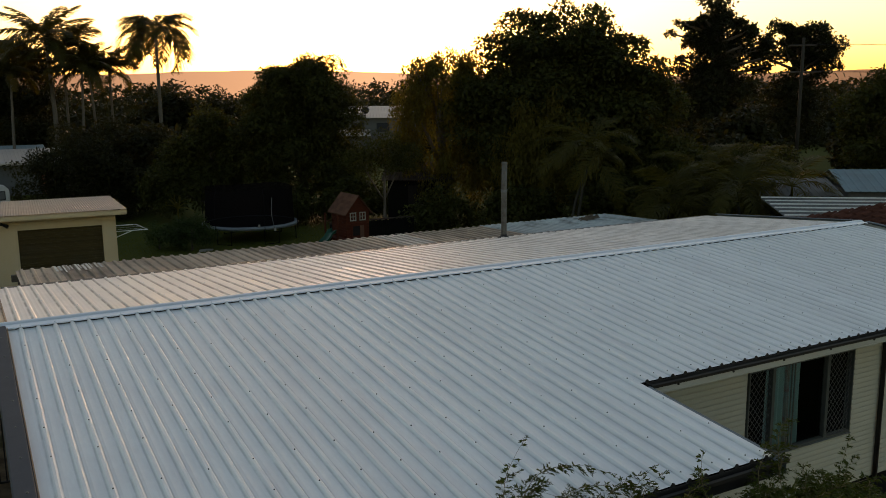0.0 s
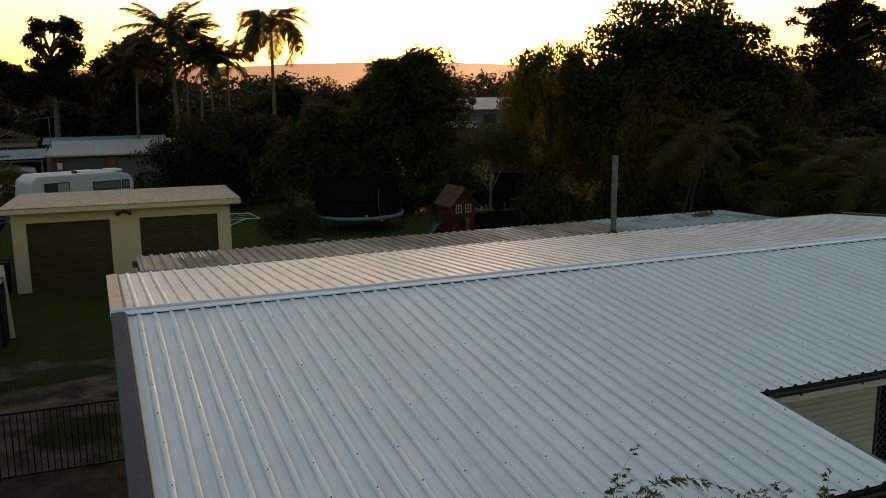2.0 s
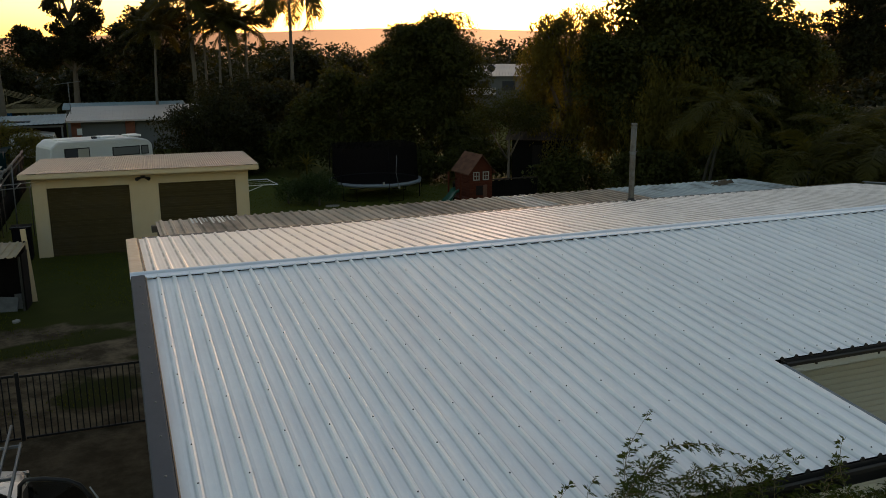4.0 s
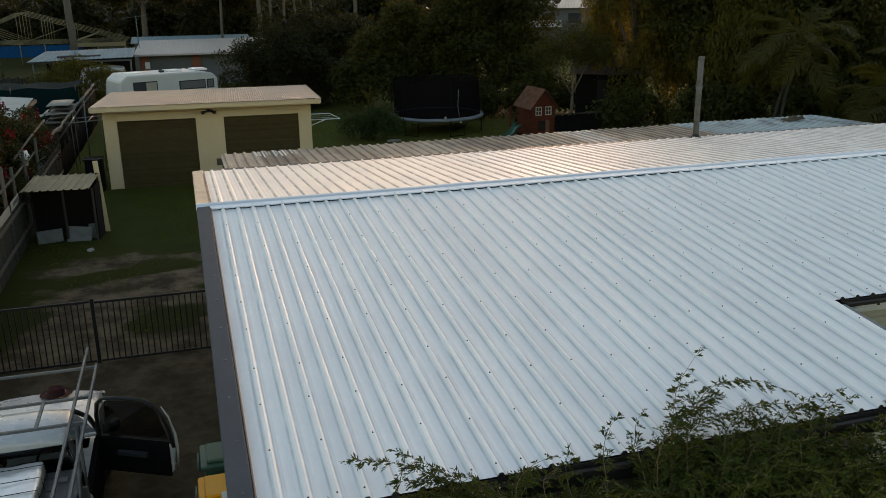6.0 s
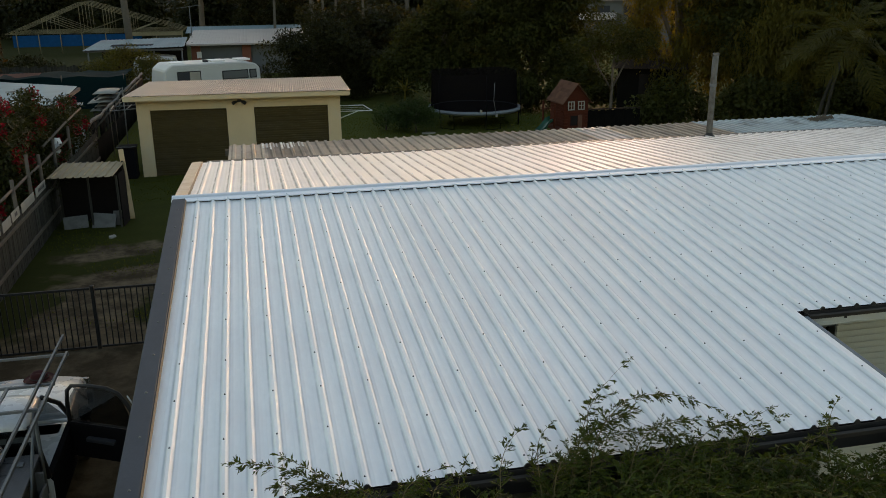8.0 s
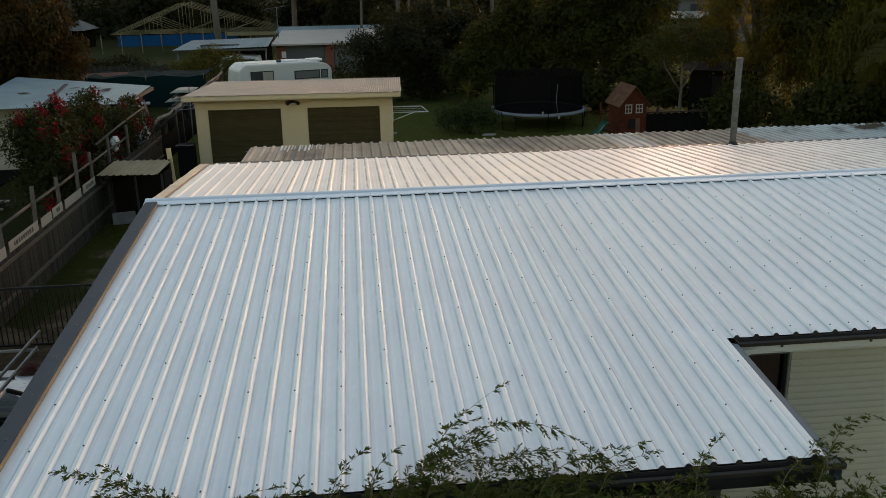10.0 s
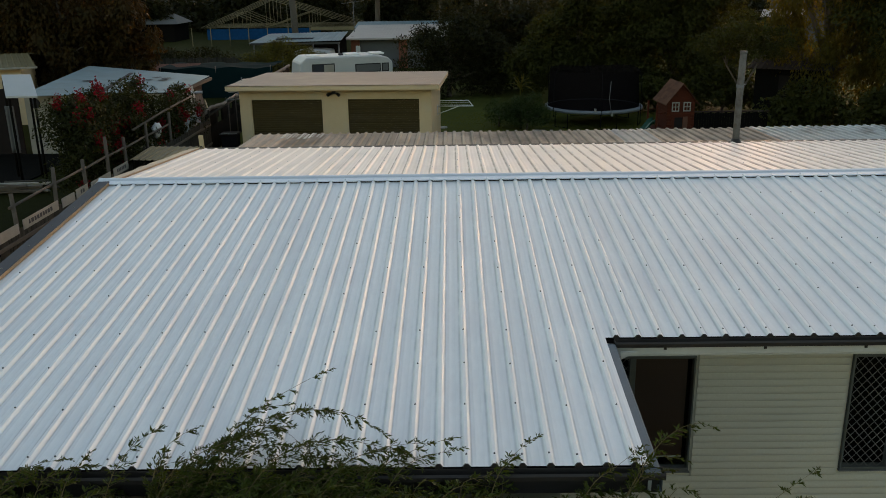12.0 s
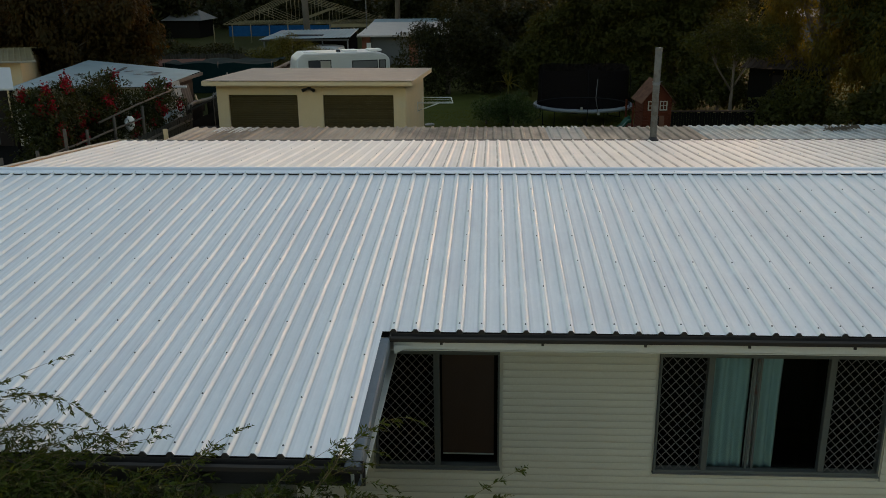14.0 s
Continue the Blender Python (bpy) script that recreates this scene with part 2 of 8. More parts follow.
# rib sides of the old sheets shaded in colour; dirty pans on the pale ones
rib_shade_dirt(M_OLDROOF, 0.12, 0.65, (0.085, 0.065, 0.045), 0.19, 0.98)
rib_shade_dirt(M_PALEROOF, 0.34, 0.75, (0.10, 0.125, 0.12), 0.175, 0.0)
M_PIPE = material("galvanised_pipe", (0.15, 0.142, 0.128), (0.105, 0.10, 0.09), scale=7, rough=0.75, metal=0.0, spec=0.2, bump=0.15, fine=40,
                  stain=(0.07, 0.055, 0.042), stain_scale=7, stain_amount=0.8)
M_LEAD = material("pipe_flashing", (0.16, 0.165, 0.17), rough=0.6, metal=0.3, bump=0.2, fine=20)
M_GARROOF = material("cream_corrugated", (0.180, 0.150, 0.126), (0.142, 0.119, 0.101), scale=1.8, rough=0.5, metal=0.15,
                     stain=(0.24, 0.19, 0.15), stain_scale=0.8, stain_amount=0.4)
M_ROLLER = material("brown_roller_door", (0.078, 0.057, 0.024), (0.058, 0.043, 0.018), scale=3, rough=0.75, metal=0.0, vary=0.10, spec=0.06,
                    stain=(0.07, 0.056, 0.038), stain_amount=0.5)
M_BLACKSTEEL = material("black_steel", (0.012, 0.012, 0.013), (0.008, 0.008, 0.009), scale=8, rough=0.6, spec=0.2)
M_PALING = material("grey_paling", (0.058, 0.055, 0.045), (0.034, 0.032, 0.026), scale=4, spec=0.1, rough=0.9, bump=0.4, fine=35, vary=0.25, stretch=(4, 4, 0.5))
M_POST = material("grey_post", (0.125, 0.108, 0.088), (0.085, 0.072, 0.06), scale=5, spec=0.15, rough=0.9, bump=0.4, fine=35)
M_SIGN = material("faded_white_board", (0.34, 0.33, 0.29), (0.24, 0.23, 0.20), scale=4, rough=0.7, stain=(0.25, 0.23, 0.2), stain_scale=3)
M_INK = material("faded_ink", (0.06, 0.06, 0.065), rough=0.8)
M_WHITECAR = material("white_car_paint", (0.47, 0.49, 0.50), (0.42, 0.44, 0.45), scale=1.5, rough=0.28, spec=0.5, stain=(0.28, 0.27, 0.25), stain_amount=0.4)
M_BLACKTRIM = material("black_trim", (0.018, 0.018, 0.019), rough=0.55)
M_CARGLASS = glassy("car_glass", (0.30, 0.33, 0.33), 0.04, 0.2)
M_TINTGLASS = glassy("dark_tinted_glass", (0.20, 0.21, 0.21), 0.08, 0.20, 1.25)
M_STEEL = material("galvanised_rack", (0.135, 0.145, 0.15), (0.10, 0.107, 0.11), scale=9, rough=0.6, metal=0.1, spec=0.3, stain=(0.2, 0.17, 0.14), stain_scale=4, stain_amount=0.4)
M_TRAY = material("tray_deck", (0.07, 0.07, 0.07), (0.05, 0.05, 0.05), scale=4, rough=0.6, metal=0.4, stain=(0.16, 0.12, 0.08), stain_scale=2)
M_FOIL = material("silver_wrap", (0.70, 0.72, 0.74), (0.62, 0.64, 0.66), scale=6, rough=0.3, metal=0.7, bump=0.7, fine=14)
M_TYRE = material("tyre_rubber", (0.02, 0.02, 0.02), rough=0.9)
M_SEAT = material("dark_upholstery", (0.035, 0.038, 0.045), (0.028, 0.03, 0.035), scale=6, rough=0.85)
M_HAT = material("brown_felt", (0.055, 0.011, 0.010), (0.04, 0.009, 0.008), scale=8, rough=0.9)
M_LOG = material("brown_timber", (0.09, 0.066, 0.045), (0.06, 0.045, 0.032), scale=6, rough=0.8, bump=0.3, fine=30)
M_GREENBIN = material("green_bin_plastic", (0.05, 0.11, 0.075), (0.04, 0.09, 0.062), scale=5, rough=0.5)
M_YELLOWBIN = material("yellow_bin_plastic", (0.80, 0.36, 0.008), (0.72, 0.31, 0.008), scale=5, rough=0.45)
M_REDWOOD = material("red_stained_timber", (0.088, 0.022, 0.011), (0.058, 0.016, 0.008), scale=5, spec=0.08, rough=0.85, bump=0.2, fine=40, vary=0.12)
M_SHINGLE = material("brown_shingle", (0.12, 0.058, 0.036), (0.085, 0.042, 0.028), scale=6, spec=0.08, rough=0.9, vary=0.18)
M_WHITE = material("white_paint", (0.72, 0.72, 0.70), (0.66, 0.66, 0.64), scale=4, rough=0.5)
M_SLIDE = material("green_plastic", (0.006, 0.058, 0.034), (0.005, 0.045, 0.027), scale=4, rough=0.4)
M_PAD = material("pale_blue_padding", (0.19, 0.215, 0.235), (0.14, 0.16, 0.178), scale=3, rough=0.6)
M_MAT = material("black_mesh_mat", (0.008, 0.008, 0.009), rough=0.95, spec=0.05)
M_CARAVAN = material("caravan_white", (0.46, 0.475, 0.475), (0.40, 0.415, 0.415), scale=1.2, rough=0.4, stain=(0.42, 0.42, 0.40), stain_amount=0.35)
M_SHEDROOF = material("light_shed_roof", (0.40, 0.37, 0.335), (0.34, 0.315, 0.285), scale=0.8, rough=0.5, metal=0.15, vary=0.06)
M_SHEDWALL = material("grey_shed_wall", (0.11, 0.115, 0.115), (0.09, 0.095, 0.095), scale=1, rough=0.7)
M_BRICK = material("red_brick_pier", (0.24, 0.085, 0.05), (0.18, 0.065, 0.04), scale=5, rough=0.85, vary=0.1)
M_BLUEROOF = material("blue_grey_sheet", (0.155, 0.235, 0.26), (0.12, 0.185, 0.205), scale=0.9, rough=0.6, metal=0.1, stain=(0.12, 0.14, 0.155), stain_amount=0.5, vary=0.05)
M_OLDWHITE = material("weathered_white_wall", (0.33, 0.315, 0.27), (0.25, 0.24, 0.205), scale=1.5, rough=0.75, stain=(0.25, 0.23, 0.19), stain_amount=0.6)
M_PINE = material("pine_framing", (0.20, 0.17, 0.095), (0.16, 0.135, 0.075), scale=4, rough=0.7)
M_TARPBLUE = material("blue_tarp", (0.004, 0.060, 0.17), (0.003, 0.042, 0.12), scale=3, rough=0.8, spec=0.08, bump=0.4, fine=4)
M_TEAL = material("green_shade_cloth", (0.0035, 0.017, 0.018), (0.003, 0.013, 0.014), scale=2, rough=0.95, spec=0.05, bump=0.4, fine=3)
M_TERRA = material("dark_red_tile", (0.11, 0.042, 0.028), (0.075, 0.03, 0.021), scale=4, spec=0.1, rough=0.85, vary=0.2)
M_OLIVEROOF = material("olive_sheet", (0.175, 0.14, 0.060), (0.12, 0.097, 0.042), scale=2, rough=0.6)
M_BARK = material("bark", (0.13, 0.105, 0.08), (0.09, 0.072, 0.055), scale=3, rough=0.9, bump=0.6, fine=18, stretch=(3, 3, 0.6))
M_PALMBARK = material("palm_bark", (0.12, 0.105, 0.085), (0.085, 0.075, 0.06), scale=4, rough=0.9, bump=0.4, fine=12, stretch=(1, 1, 3))
M_LEAF_DARK = leafy("dark_leaf", (0.056, 0.061, 0.012), (0.040, 0.043, 0.010))
M_LEAF_MID = leafy("mid_leaf", (0.096, 0.096, 0.016), (0.064, 0.064, 0.012))
M_LEAF_OLIVE = leafy("olive_leaf", (0.122, 0.108, 0.020), (0.085, 0.076, 0.015), glow=0.38)
M_LEAF_GREEN = leafy("garden_leaf", (0.050, 0.078, 0.024), (0.034, 0.054, 0.018))
M_LEAF_RUST = leafy("rust_leaf", (0.070, 0.036, 0.009), (0.030, 0.030, 0.008))
M_LEAF_CRAPE = leafy("crape_leaf", (0.034, 0.040, 0.010), (0.020, 0.026, 0.007))
M_LEAF_PALM = leafy("palm_leaf", (0.064, 0.058, 0.011), (0.038, 0.036, 0.008))
M_LEAF_CLUMP = leafy("clumping_palm_leaf", (0.085, 0.078, 0.014), (0.046, 0.043, 0.010), glow=0.3)
M_LEAF_BUSH = leafy("feathery_leaf", (0.076, 0.100, 0.016), (0.047, 0.064, 0.012), rough=0.5, glow=0.18)
M_TWIG = material("green_twig", (0.16, 0.125, 0.045), (0.11, 0.085, 0.032), scale=9, rough=0.8)
M_FLOWER = material("red_flower", (0.26, 0.012, 0.020), (0.17, 0.008, 0.013), scale=9, rough=0.8, vary=0.3, island=True, spec=0.08)
M_FARLEAF = leafy("far_leaf", (0.030, 0.031, 0.010), (0.022, 0.024, 0.008))
M_LEANROOF = material("tan_ribbed_sheet", (0.26, 0.205, 0.112), (0.20, 0.16, 0.088), scale=4, rough=0.6, stain=(0.14, 0.11, 0.075), stain_scale=2.5, stain_amount=0.6)
M_BOXLID = material("grey_checker_lid", (0.085, 0.088, 0.092), (0.06, 0.063, 0.066), scale=5, rough=0.45, metal=0.4, bump=0.4, fine=50)
M_DARKFENCE = material("blackened_sheet", (0.010, 0.009, 0.008), (0.006, 0.006, 0.005), scale=3, rough=0.95, bump=0.3, fine=20, spec=0.02)
M_MESH = material("torn_grey_mesh", (0.20, 0.20, 0.185), (0.12, 0.12, 0.11), scale=5, rough=0.9, stain=(0.20, 0.20, 0.18), stain_scale=3)
M_GRASS = leafy("lawn_grass", (0.098, 0.112, 0.012), (0.115, 0.115, 0.018), glow=0.15)
M_GRASS.node_tree.nodes["Principled BSDF"].inputs["Specular IOR Level"].default_value = 0.0
M_DIMROOF = material("dull_far_roof", (0.13, 0.135, 0.13), (0.10, 0.104, 0.10), scale=2, rough=0.8, spec=0.2)
# lighter copy of the charcoal flashing, its sky-lit blue put into the colour
M_BARGE_LIT = material("skylit_flashing", (0.15, 0.18, 0.20), (0.12, 0.145, 0.165), scale=4, rough=0.6, spec=0.12, bump=0.05, fine=40)


# ---- ground ----
def ground_material():
    m = material("yard_ground", (0.058, 0.064, 0.013), (0.040, 0.046, 0.011), scale=1.2, rough=0.95, bump=0.7, fine=24)
    n, l = m.node_tree.nodes, m.node_tree.links
    bsdf = n["Principled BSDF"]
    grass = bsdf.inputs["Base Color"].links[0].from_socket
    tc = n.new("ShaderNodeTexCoord")
    sep = n.new("ShaderNodeSeparateXYZ")
    l.new(tc.outputs["Object"], sep.inputs[0])
    patch = n.new("ShaderNodeTexNoise")
    patch.inputs["Scale"].default_value, patch.inputs["Detail"].default_value = 0.55, 9
    l.new(tc.outputs["Object"], patch.inputs["Vector"])
    grain = n.new("ShaderNodeTexNoise")
    grain.inputs["Scale"].default_value, grain.inputs["Detail"].default_value = 1.3, 14
    grain.inputs["Roughness"].default_value = 0.68
    l.new(tc.outputs["Object"], grain.inputs["Vector"])
    dirt = n.new("ShaderNodeMix")
    dirt.data_type = "RGBA"
    dirt.inputs["A"].default_value, dirt.inputs["B"].default_value = (0.040, 0.030, 0.018, 1), (0.140, 0.108, 0.068, 1)
    pale = n.new("ShaderNodeMapRange")
    pale.inputs["From Min"].default_value, pale.inputs["From Max"].default_value = 0.42, 0.64
    l.new(grain.outputs["Fac"], pale.inputs["Value"])
    # sandy patches lie beyond the steel fence, the driveway is darker trodden earth
    yard = n.new("ShaderNodeMapRange")
    yard.inputs["From Min"].default_value, yard.inputs["From Max"].default_value = 7.6, 9.6
    yard.inputs["To Min"].default_value, yard.inputs["To Max"].default_value = 0.5, 1.0
    l.new(sep.outputs["Y"], yard.inputs["Value"])
    sand = n.new("ShaderNodeMath")
    sand.operation = "MULTIPLY"
    l.new(pale.outputs["Result"], sand.inputs[0])
    l.new(yard.outputs["Result"], sand.inputs[1])
    l.new(sand.outputs[0], dirt.inputs["Factor"])
    bsdf.inputs["Specular IOR Level"].default_value = 0.03
    # bare earth on the driveway strip, thinning out towards the lawn
    near = n.new("ShaderNodeMapRange")
    near.inputs["From Min"].default_value, near.inputs["From Max"].default_value = 19.0, 9.5
    near.inputs["To Min"].default_value, near.inputs["To Max"].default_value = -0.22, 0.14
    l.new(sep.outputs["Y"], near.inputs["Value"])
    # the driveway lies on one side of the house only
    aside = n.new("ShaderNodeMapRange")
    aside.inputs["From Min"].default_value, aside.inputs["From Max"].default_value = -5.5, -3.0
    aside.inputs["To Min"].default_value, aside.inputs["To Max"].default_value = 0.0, -0.7
    l.new(sep.outputs["X"], aside.inputs["Value"])
    drive = n.new("ShaderNodeMapRange")
    drive.inputs["From Min"].default_value, drive.inputs["From Max"].default_value = 9.0, 7.8
    drive.inputs["To Min"].default_value, drive.inputs["To Max"].default_value = 0.0, 0.36
    l.new(sep.outputs["Y"], drive.inputs["Value"])
    trod = n.new("ShaderNodeMath")
    l.new(near.outputs["Result"], trod.inputs[0])
    l.new(drive.outputs["Result"], trod.inputs[1])
    both = n.new("ShaderNodeMath")
    l.new(trod.outputs[0], both.inputs[0])
    l.new(aside.outputs["Result"], both.inputs[1])
    total = both.outputs[0]
    for cx, cy, rx, ry, amount in ((-8.75, 10.2, 0.9, 1.5, 0.26), (-7.6, 12.7, 1.3, 0.6, 0.24), (-6.7, 12.9, 0.9, 0.6, 0.22), (-9.5, 14.8, 1.2, 1.0, 0.22), (-6.6, 14.4, 0.9, 0.8, 0.14), (-8.2, 15.0, 0.9, 0.6, 0.12), (-10.0, 11.0, 0.9, 1.3, -0.3), (-7.6, 17.5, 2.4, 2.4, -0.35), (-7.2, 10.2, 0.6, 1.0, -0.12)):
        move = n.new("ShaderNodeMapping")
        move.vector_type = "TEXTURE"
        move.inputs["Location"].default_value = (cx, cy, 0)
        move.inputs["Scale"].default_value = (rx, ry, 1)
        l.new(tc.outputs["Object"], move.inputs["Vector"])
        far = n.new("ShaderNodeVectorMath")
        far.operation = "LENGTH"
        l.new(move.outputs["Vector"], far.inputs[0])
        spot = n.new("ShaderNodeMapRange")
        spot.interpolation_type = "SMOOTHSTEP"
        spot.inputs["From Min"].default_value, spot.inputs["From Max"].default_value = 1.5, 0.3
        spot.inputs["To Max"].default_value = amount
        l.new(far.outputs["Value"], spot.inputs["Value"])
        plus = n.new("ShaderNodeMath")
        l.new(total, plus.inputs[0])
        l.new(spot.outputs["Result"], plus.inputs[1])
        total = plus.outputs[0]
    add = n.new("ShaderNodeMath")
    l.new(total, add.inputs[0])
    l.new(patch.outputs["Fac"], add.inputs[1])
    cut = n.new("ShaderNodeMapRange")
    cut.inputs["From Min"].default_value, cut.inputs["From Max"].default_value = 0.50, 0.59
    l.new(add.outputs[0], cut.inputs["Value"])
    mx = n.new("ShaderNodeMix")
    mx.data_type = "RGBA"
    l.new(cut.outputs["Result"], mx.inputs["Factor"])
    # grass tone scaled: darker near the steel fence and past the palings, lighter further back
    lawn_by_y = n.new("ShaderNodeMapRange")
    lawn_by_y.inputs["From Min"].default_value, lawn_by_y.inputs["From Max"].default_value = 11.0, 27.0
    lawn_by_y.inputs["To Min"].default_value, lawn_by_y.inputs["To Max"].default_value = 0.45, 1.30
    l.new(sep.outputs["Y"], lawn_by_y.inputs["Value"])
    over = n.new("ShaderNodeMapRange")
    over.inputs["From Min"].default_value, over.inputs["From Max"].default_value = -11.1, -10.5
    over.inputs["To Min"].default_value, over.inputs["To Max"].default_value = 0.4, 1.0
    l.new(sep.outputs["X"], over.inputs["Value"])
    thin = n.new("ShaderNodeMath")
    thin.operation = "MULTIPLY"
    l.new(lawn_by_y.outputs["Result"], thin.inputs[0])
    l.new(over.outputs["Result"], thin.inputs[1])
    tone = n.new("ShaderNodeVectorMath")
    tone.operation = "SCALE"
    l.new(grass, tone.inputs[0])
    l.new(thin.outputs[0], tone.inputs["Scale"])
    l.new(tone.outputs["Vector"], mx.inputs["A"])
    l.new(dirt.outputs["Result"], mx.inputs["B"])
    l.new(mx.outputs["Result"], bsdf.inputs["Base Color"])
    return m


def ground_z(x, y):
    far = min(1.0, max(0.0, (y - 32) / 35))
    near = 0.03 * noise.noise((x * 0.5, y * 0.5, 0.0)) + 0.015 * noise.noise((x * 2, y * 2, 3.0)) if abs(x) < 60 and -40 < y < 90 else 0
    return -0.3 * far * far * (3 - 2 * far) + near


def lay_ground():
    def steps(inner_a, inner_b, n, far):
        a = [inner_a + (inner_b - inner_a) * i / n for i in range(n + 1)]
        lo, hi, w = [], [], 4.0
        p, q = inner_a, inner_b
        while p > -far:
            p -= w
            q += w
            w *= 1.45
            lo.insert(0, max(p, -far))
            hi.append(min(q, far) if q < far else far)
        return lo + a + hi
    xs, ys = steps(-16, 12, 70, 4600), steps(-12, 34, 110, 4600)
    verts = [(x, y, ground_z(x, y)) for y in ys for x in xs]
    w = len(xs)
    faces = [(j * w + i, j * w + i + 1, (j + 1) * w + i + 1, (j + 1) * w + i) for j in range(len(ys) - 1) for i in range(w - 1)]
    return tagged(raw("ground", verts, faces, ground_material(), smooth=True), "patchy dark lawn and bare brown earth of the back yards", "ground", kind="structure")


lay_ground()


def far_hills():
    verts, faces = [], []
    n = 120
    for i in range(n + 1):
        az = radians(-70 + 170 * i / n)
        d = 3600
        h = 88 + 22 * noise.noise((az * 2.2, 0, 0)) + 9 * noise.noise((az * 9, 4, 0)) + 3 * noise.noise((az * 40, 8, 0))
        h += 18 * math.exp(-((math.degrees(az) - 22) / 14) ** 2)
        x, y = d * math.sin(az), d * math.cos(az)
        verts += [(x, y, -30), (x, y, h), (x * 1.12, y * 1.12, h * 0.8)]
    for i in range(n):
        a = 3 * i
        faces += [(a, a + 3, a + 4, a + 1), (a + 1, a + 4, a + 5, a + 2)]
    m = bpy.data.materials.new("haze_glow_hill")
    m.use_nodes = True
    b = m.node_tree.nodes["Principled BSDF"]
    b.inputs["Base Color"].default_value = (0.12, 0.07, 0.05, 1)
    b.inputs["Roughness"].default_value = 1
    # sunset haze is put in as emission, strongest on the sun's side
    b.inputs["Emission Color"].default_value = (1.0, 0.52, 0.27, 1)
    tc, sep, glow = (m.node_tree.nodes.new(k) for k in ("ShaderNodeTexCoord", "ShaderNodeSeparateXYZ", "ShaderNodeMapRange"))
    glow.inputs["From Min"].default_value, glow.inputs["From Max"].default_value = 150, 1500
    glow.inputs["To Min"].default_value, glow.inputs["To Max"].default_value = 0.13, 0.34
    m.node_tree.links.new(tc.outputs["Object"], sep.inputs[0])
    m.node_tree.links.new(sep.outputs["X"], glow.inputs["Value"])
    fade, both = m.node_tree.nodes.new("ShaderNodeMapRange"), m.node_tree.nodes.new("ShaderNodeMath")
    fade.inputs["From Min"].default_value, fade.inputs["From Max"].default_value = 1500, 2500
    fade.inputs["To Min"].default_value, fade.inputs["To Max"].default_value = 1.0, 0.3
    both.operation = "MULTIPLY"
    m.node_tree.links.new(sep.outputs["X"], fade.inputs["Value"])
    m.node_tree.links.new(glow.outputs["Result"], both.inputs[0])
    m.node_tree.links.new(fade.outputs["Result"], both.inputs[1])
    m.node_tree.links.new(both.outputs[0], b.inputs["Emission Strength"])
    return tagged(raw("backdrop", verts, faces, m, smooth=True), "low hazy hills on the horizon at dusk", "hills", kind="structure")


far_hills()

# ---- the house: long low gable, with a wing towards the street ----
PITCH = 0.1915                                   # rib to rib
RIB = 0.025
S_FRONT, S_REAR = 0.0925, -0.080
RIDGE_Y, RIDGE_Z = 4.58, 3.595                 # pan level at the ridge
X_LEFT, X_RIGHT = -6.03, 10.02
Y_EAVE, Y_WING, Y_REAR = -0.03, -1.82, 8.62
LIP_EAVE, LIP_WING = 0.040, -1.755           # where the sheets end over the gutters


def front_z(y):
    return 3.171 + S_FRONT * y


def rear_z(y):
    return RIDGE_Z + S_REAR * (y - RIDGE_Y)


house = thing("house", (0, 0, 0), "low cream weatherboard house with a new silver ribbed metal roof", "house")
roof = new("roof")
roof.parent = house
roof["label"] = "new zinc-aluminium ribbed sheet roof with a folded ridge cap"


def rib_profile(x0, ribs):
    """Across one sheet: (x, height) from pan to pan, ribs at whole steps of PITCH."""
    out = [(x0 - PITCH / 2, 0.0)]
    for k in range(ribs):
        c = x0 + k * PITCH
        rise = [(0.070, 0.0), (0.067, 0.0008), (0.064, 0.0), (0.034, 0.0), (0.0325, 0.0), (0.0300, 0.0012), (0.0135, RIB - 0.0016), (0.0115, RIB - 0.0002), (0.0100, RIB), (0.0093, RIB)]
        out += [(c - d, h) for d, h in rise] + [(c + d, h) for d, h in reversed(rise)]
        out.append((c + PITCH / 2, 0.0))
    return out


def roof_sheet(k0, ribs, ya, yb, zf, seed, mat, height=1.0):
    """One sheet as it was laid, with the slight waves that walking on it leaves."""
    prof = rib_profile(k0 * PITCH, ribs)
    if k0 == -31:
        prof[0] = (-6.10, 0.0)                   # the first sheet runs on under the verge flashing
    n = max(2, int((yb - ya) / 0.22))
    verts, faces = [], []
    for j in range(n + 1):
        y = ya + (yb - ya) * j / n
        for x, h in prof:
            wob = 0.0016 * noise.noise((x * 2.3, y * 1.4, seed)) + 0.0009 * noise.noise((x * 9, y * 4.0, seed))
            side = 0.0022 * noise.noise((x * 1.5, y * 1.9, seed + 9)) + 0.0016 * noise.noise((x * 3, y * 6.5, seed + 4)) if h > 0.0001 else 0
            verts.append((x + side, y, zf(y) + h * height + wob * (0.4 if h > 0.01 else 1)))
    w = len(prof)
    for j in range(n):
        for i in range(w - 1):
            faces.append((j * w + i, j * w + i + 1, (j + 1) * w + i + 1, (j + 1) * w + i))
    return raw("roof_sheet", verts, faces, mat, roof, "", True)


k = -31
while k < 52:
    wing = k < 0
    ribs = 3 if k == -3 else 4
    roof_sheet(k, ribs, LIP_WING if wing else LIP_EAVE, RIDGE_Y - 0.02, front_z, 3, M_ROOF)
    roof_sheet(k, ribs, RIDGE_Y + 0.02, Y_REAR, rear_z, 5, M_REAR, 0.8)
    k += ribs


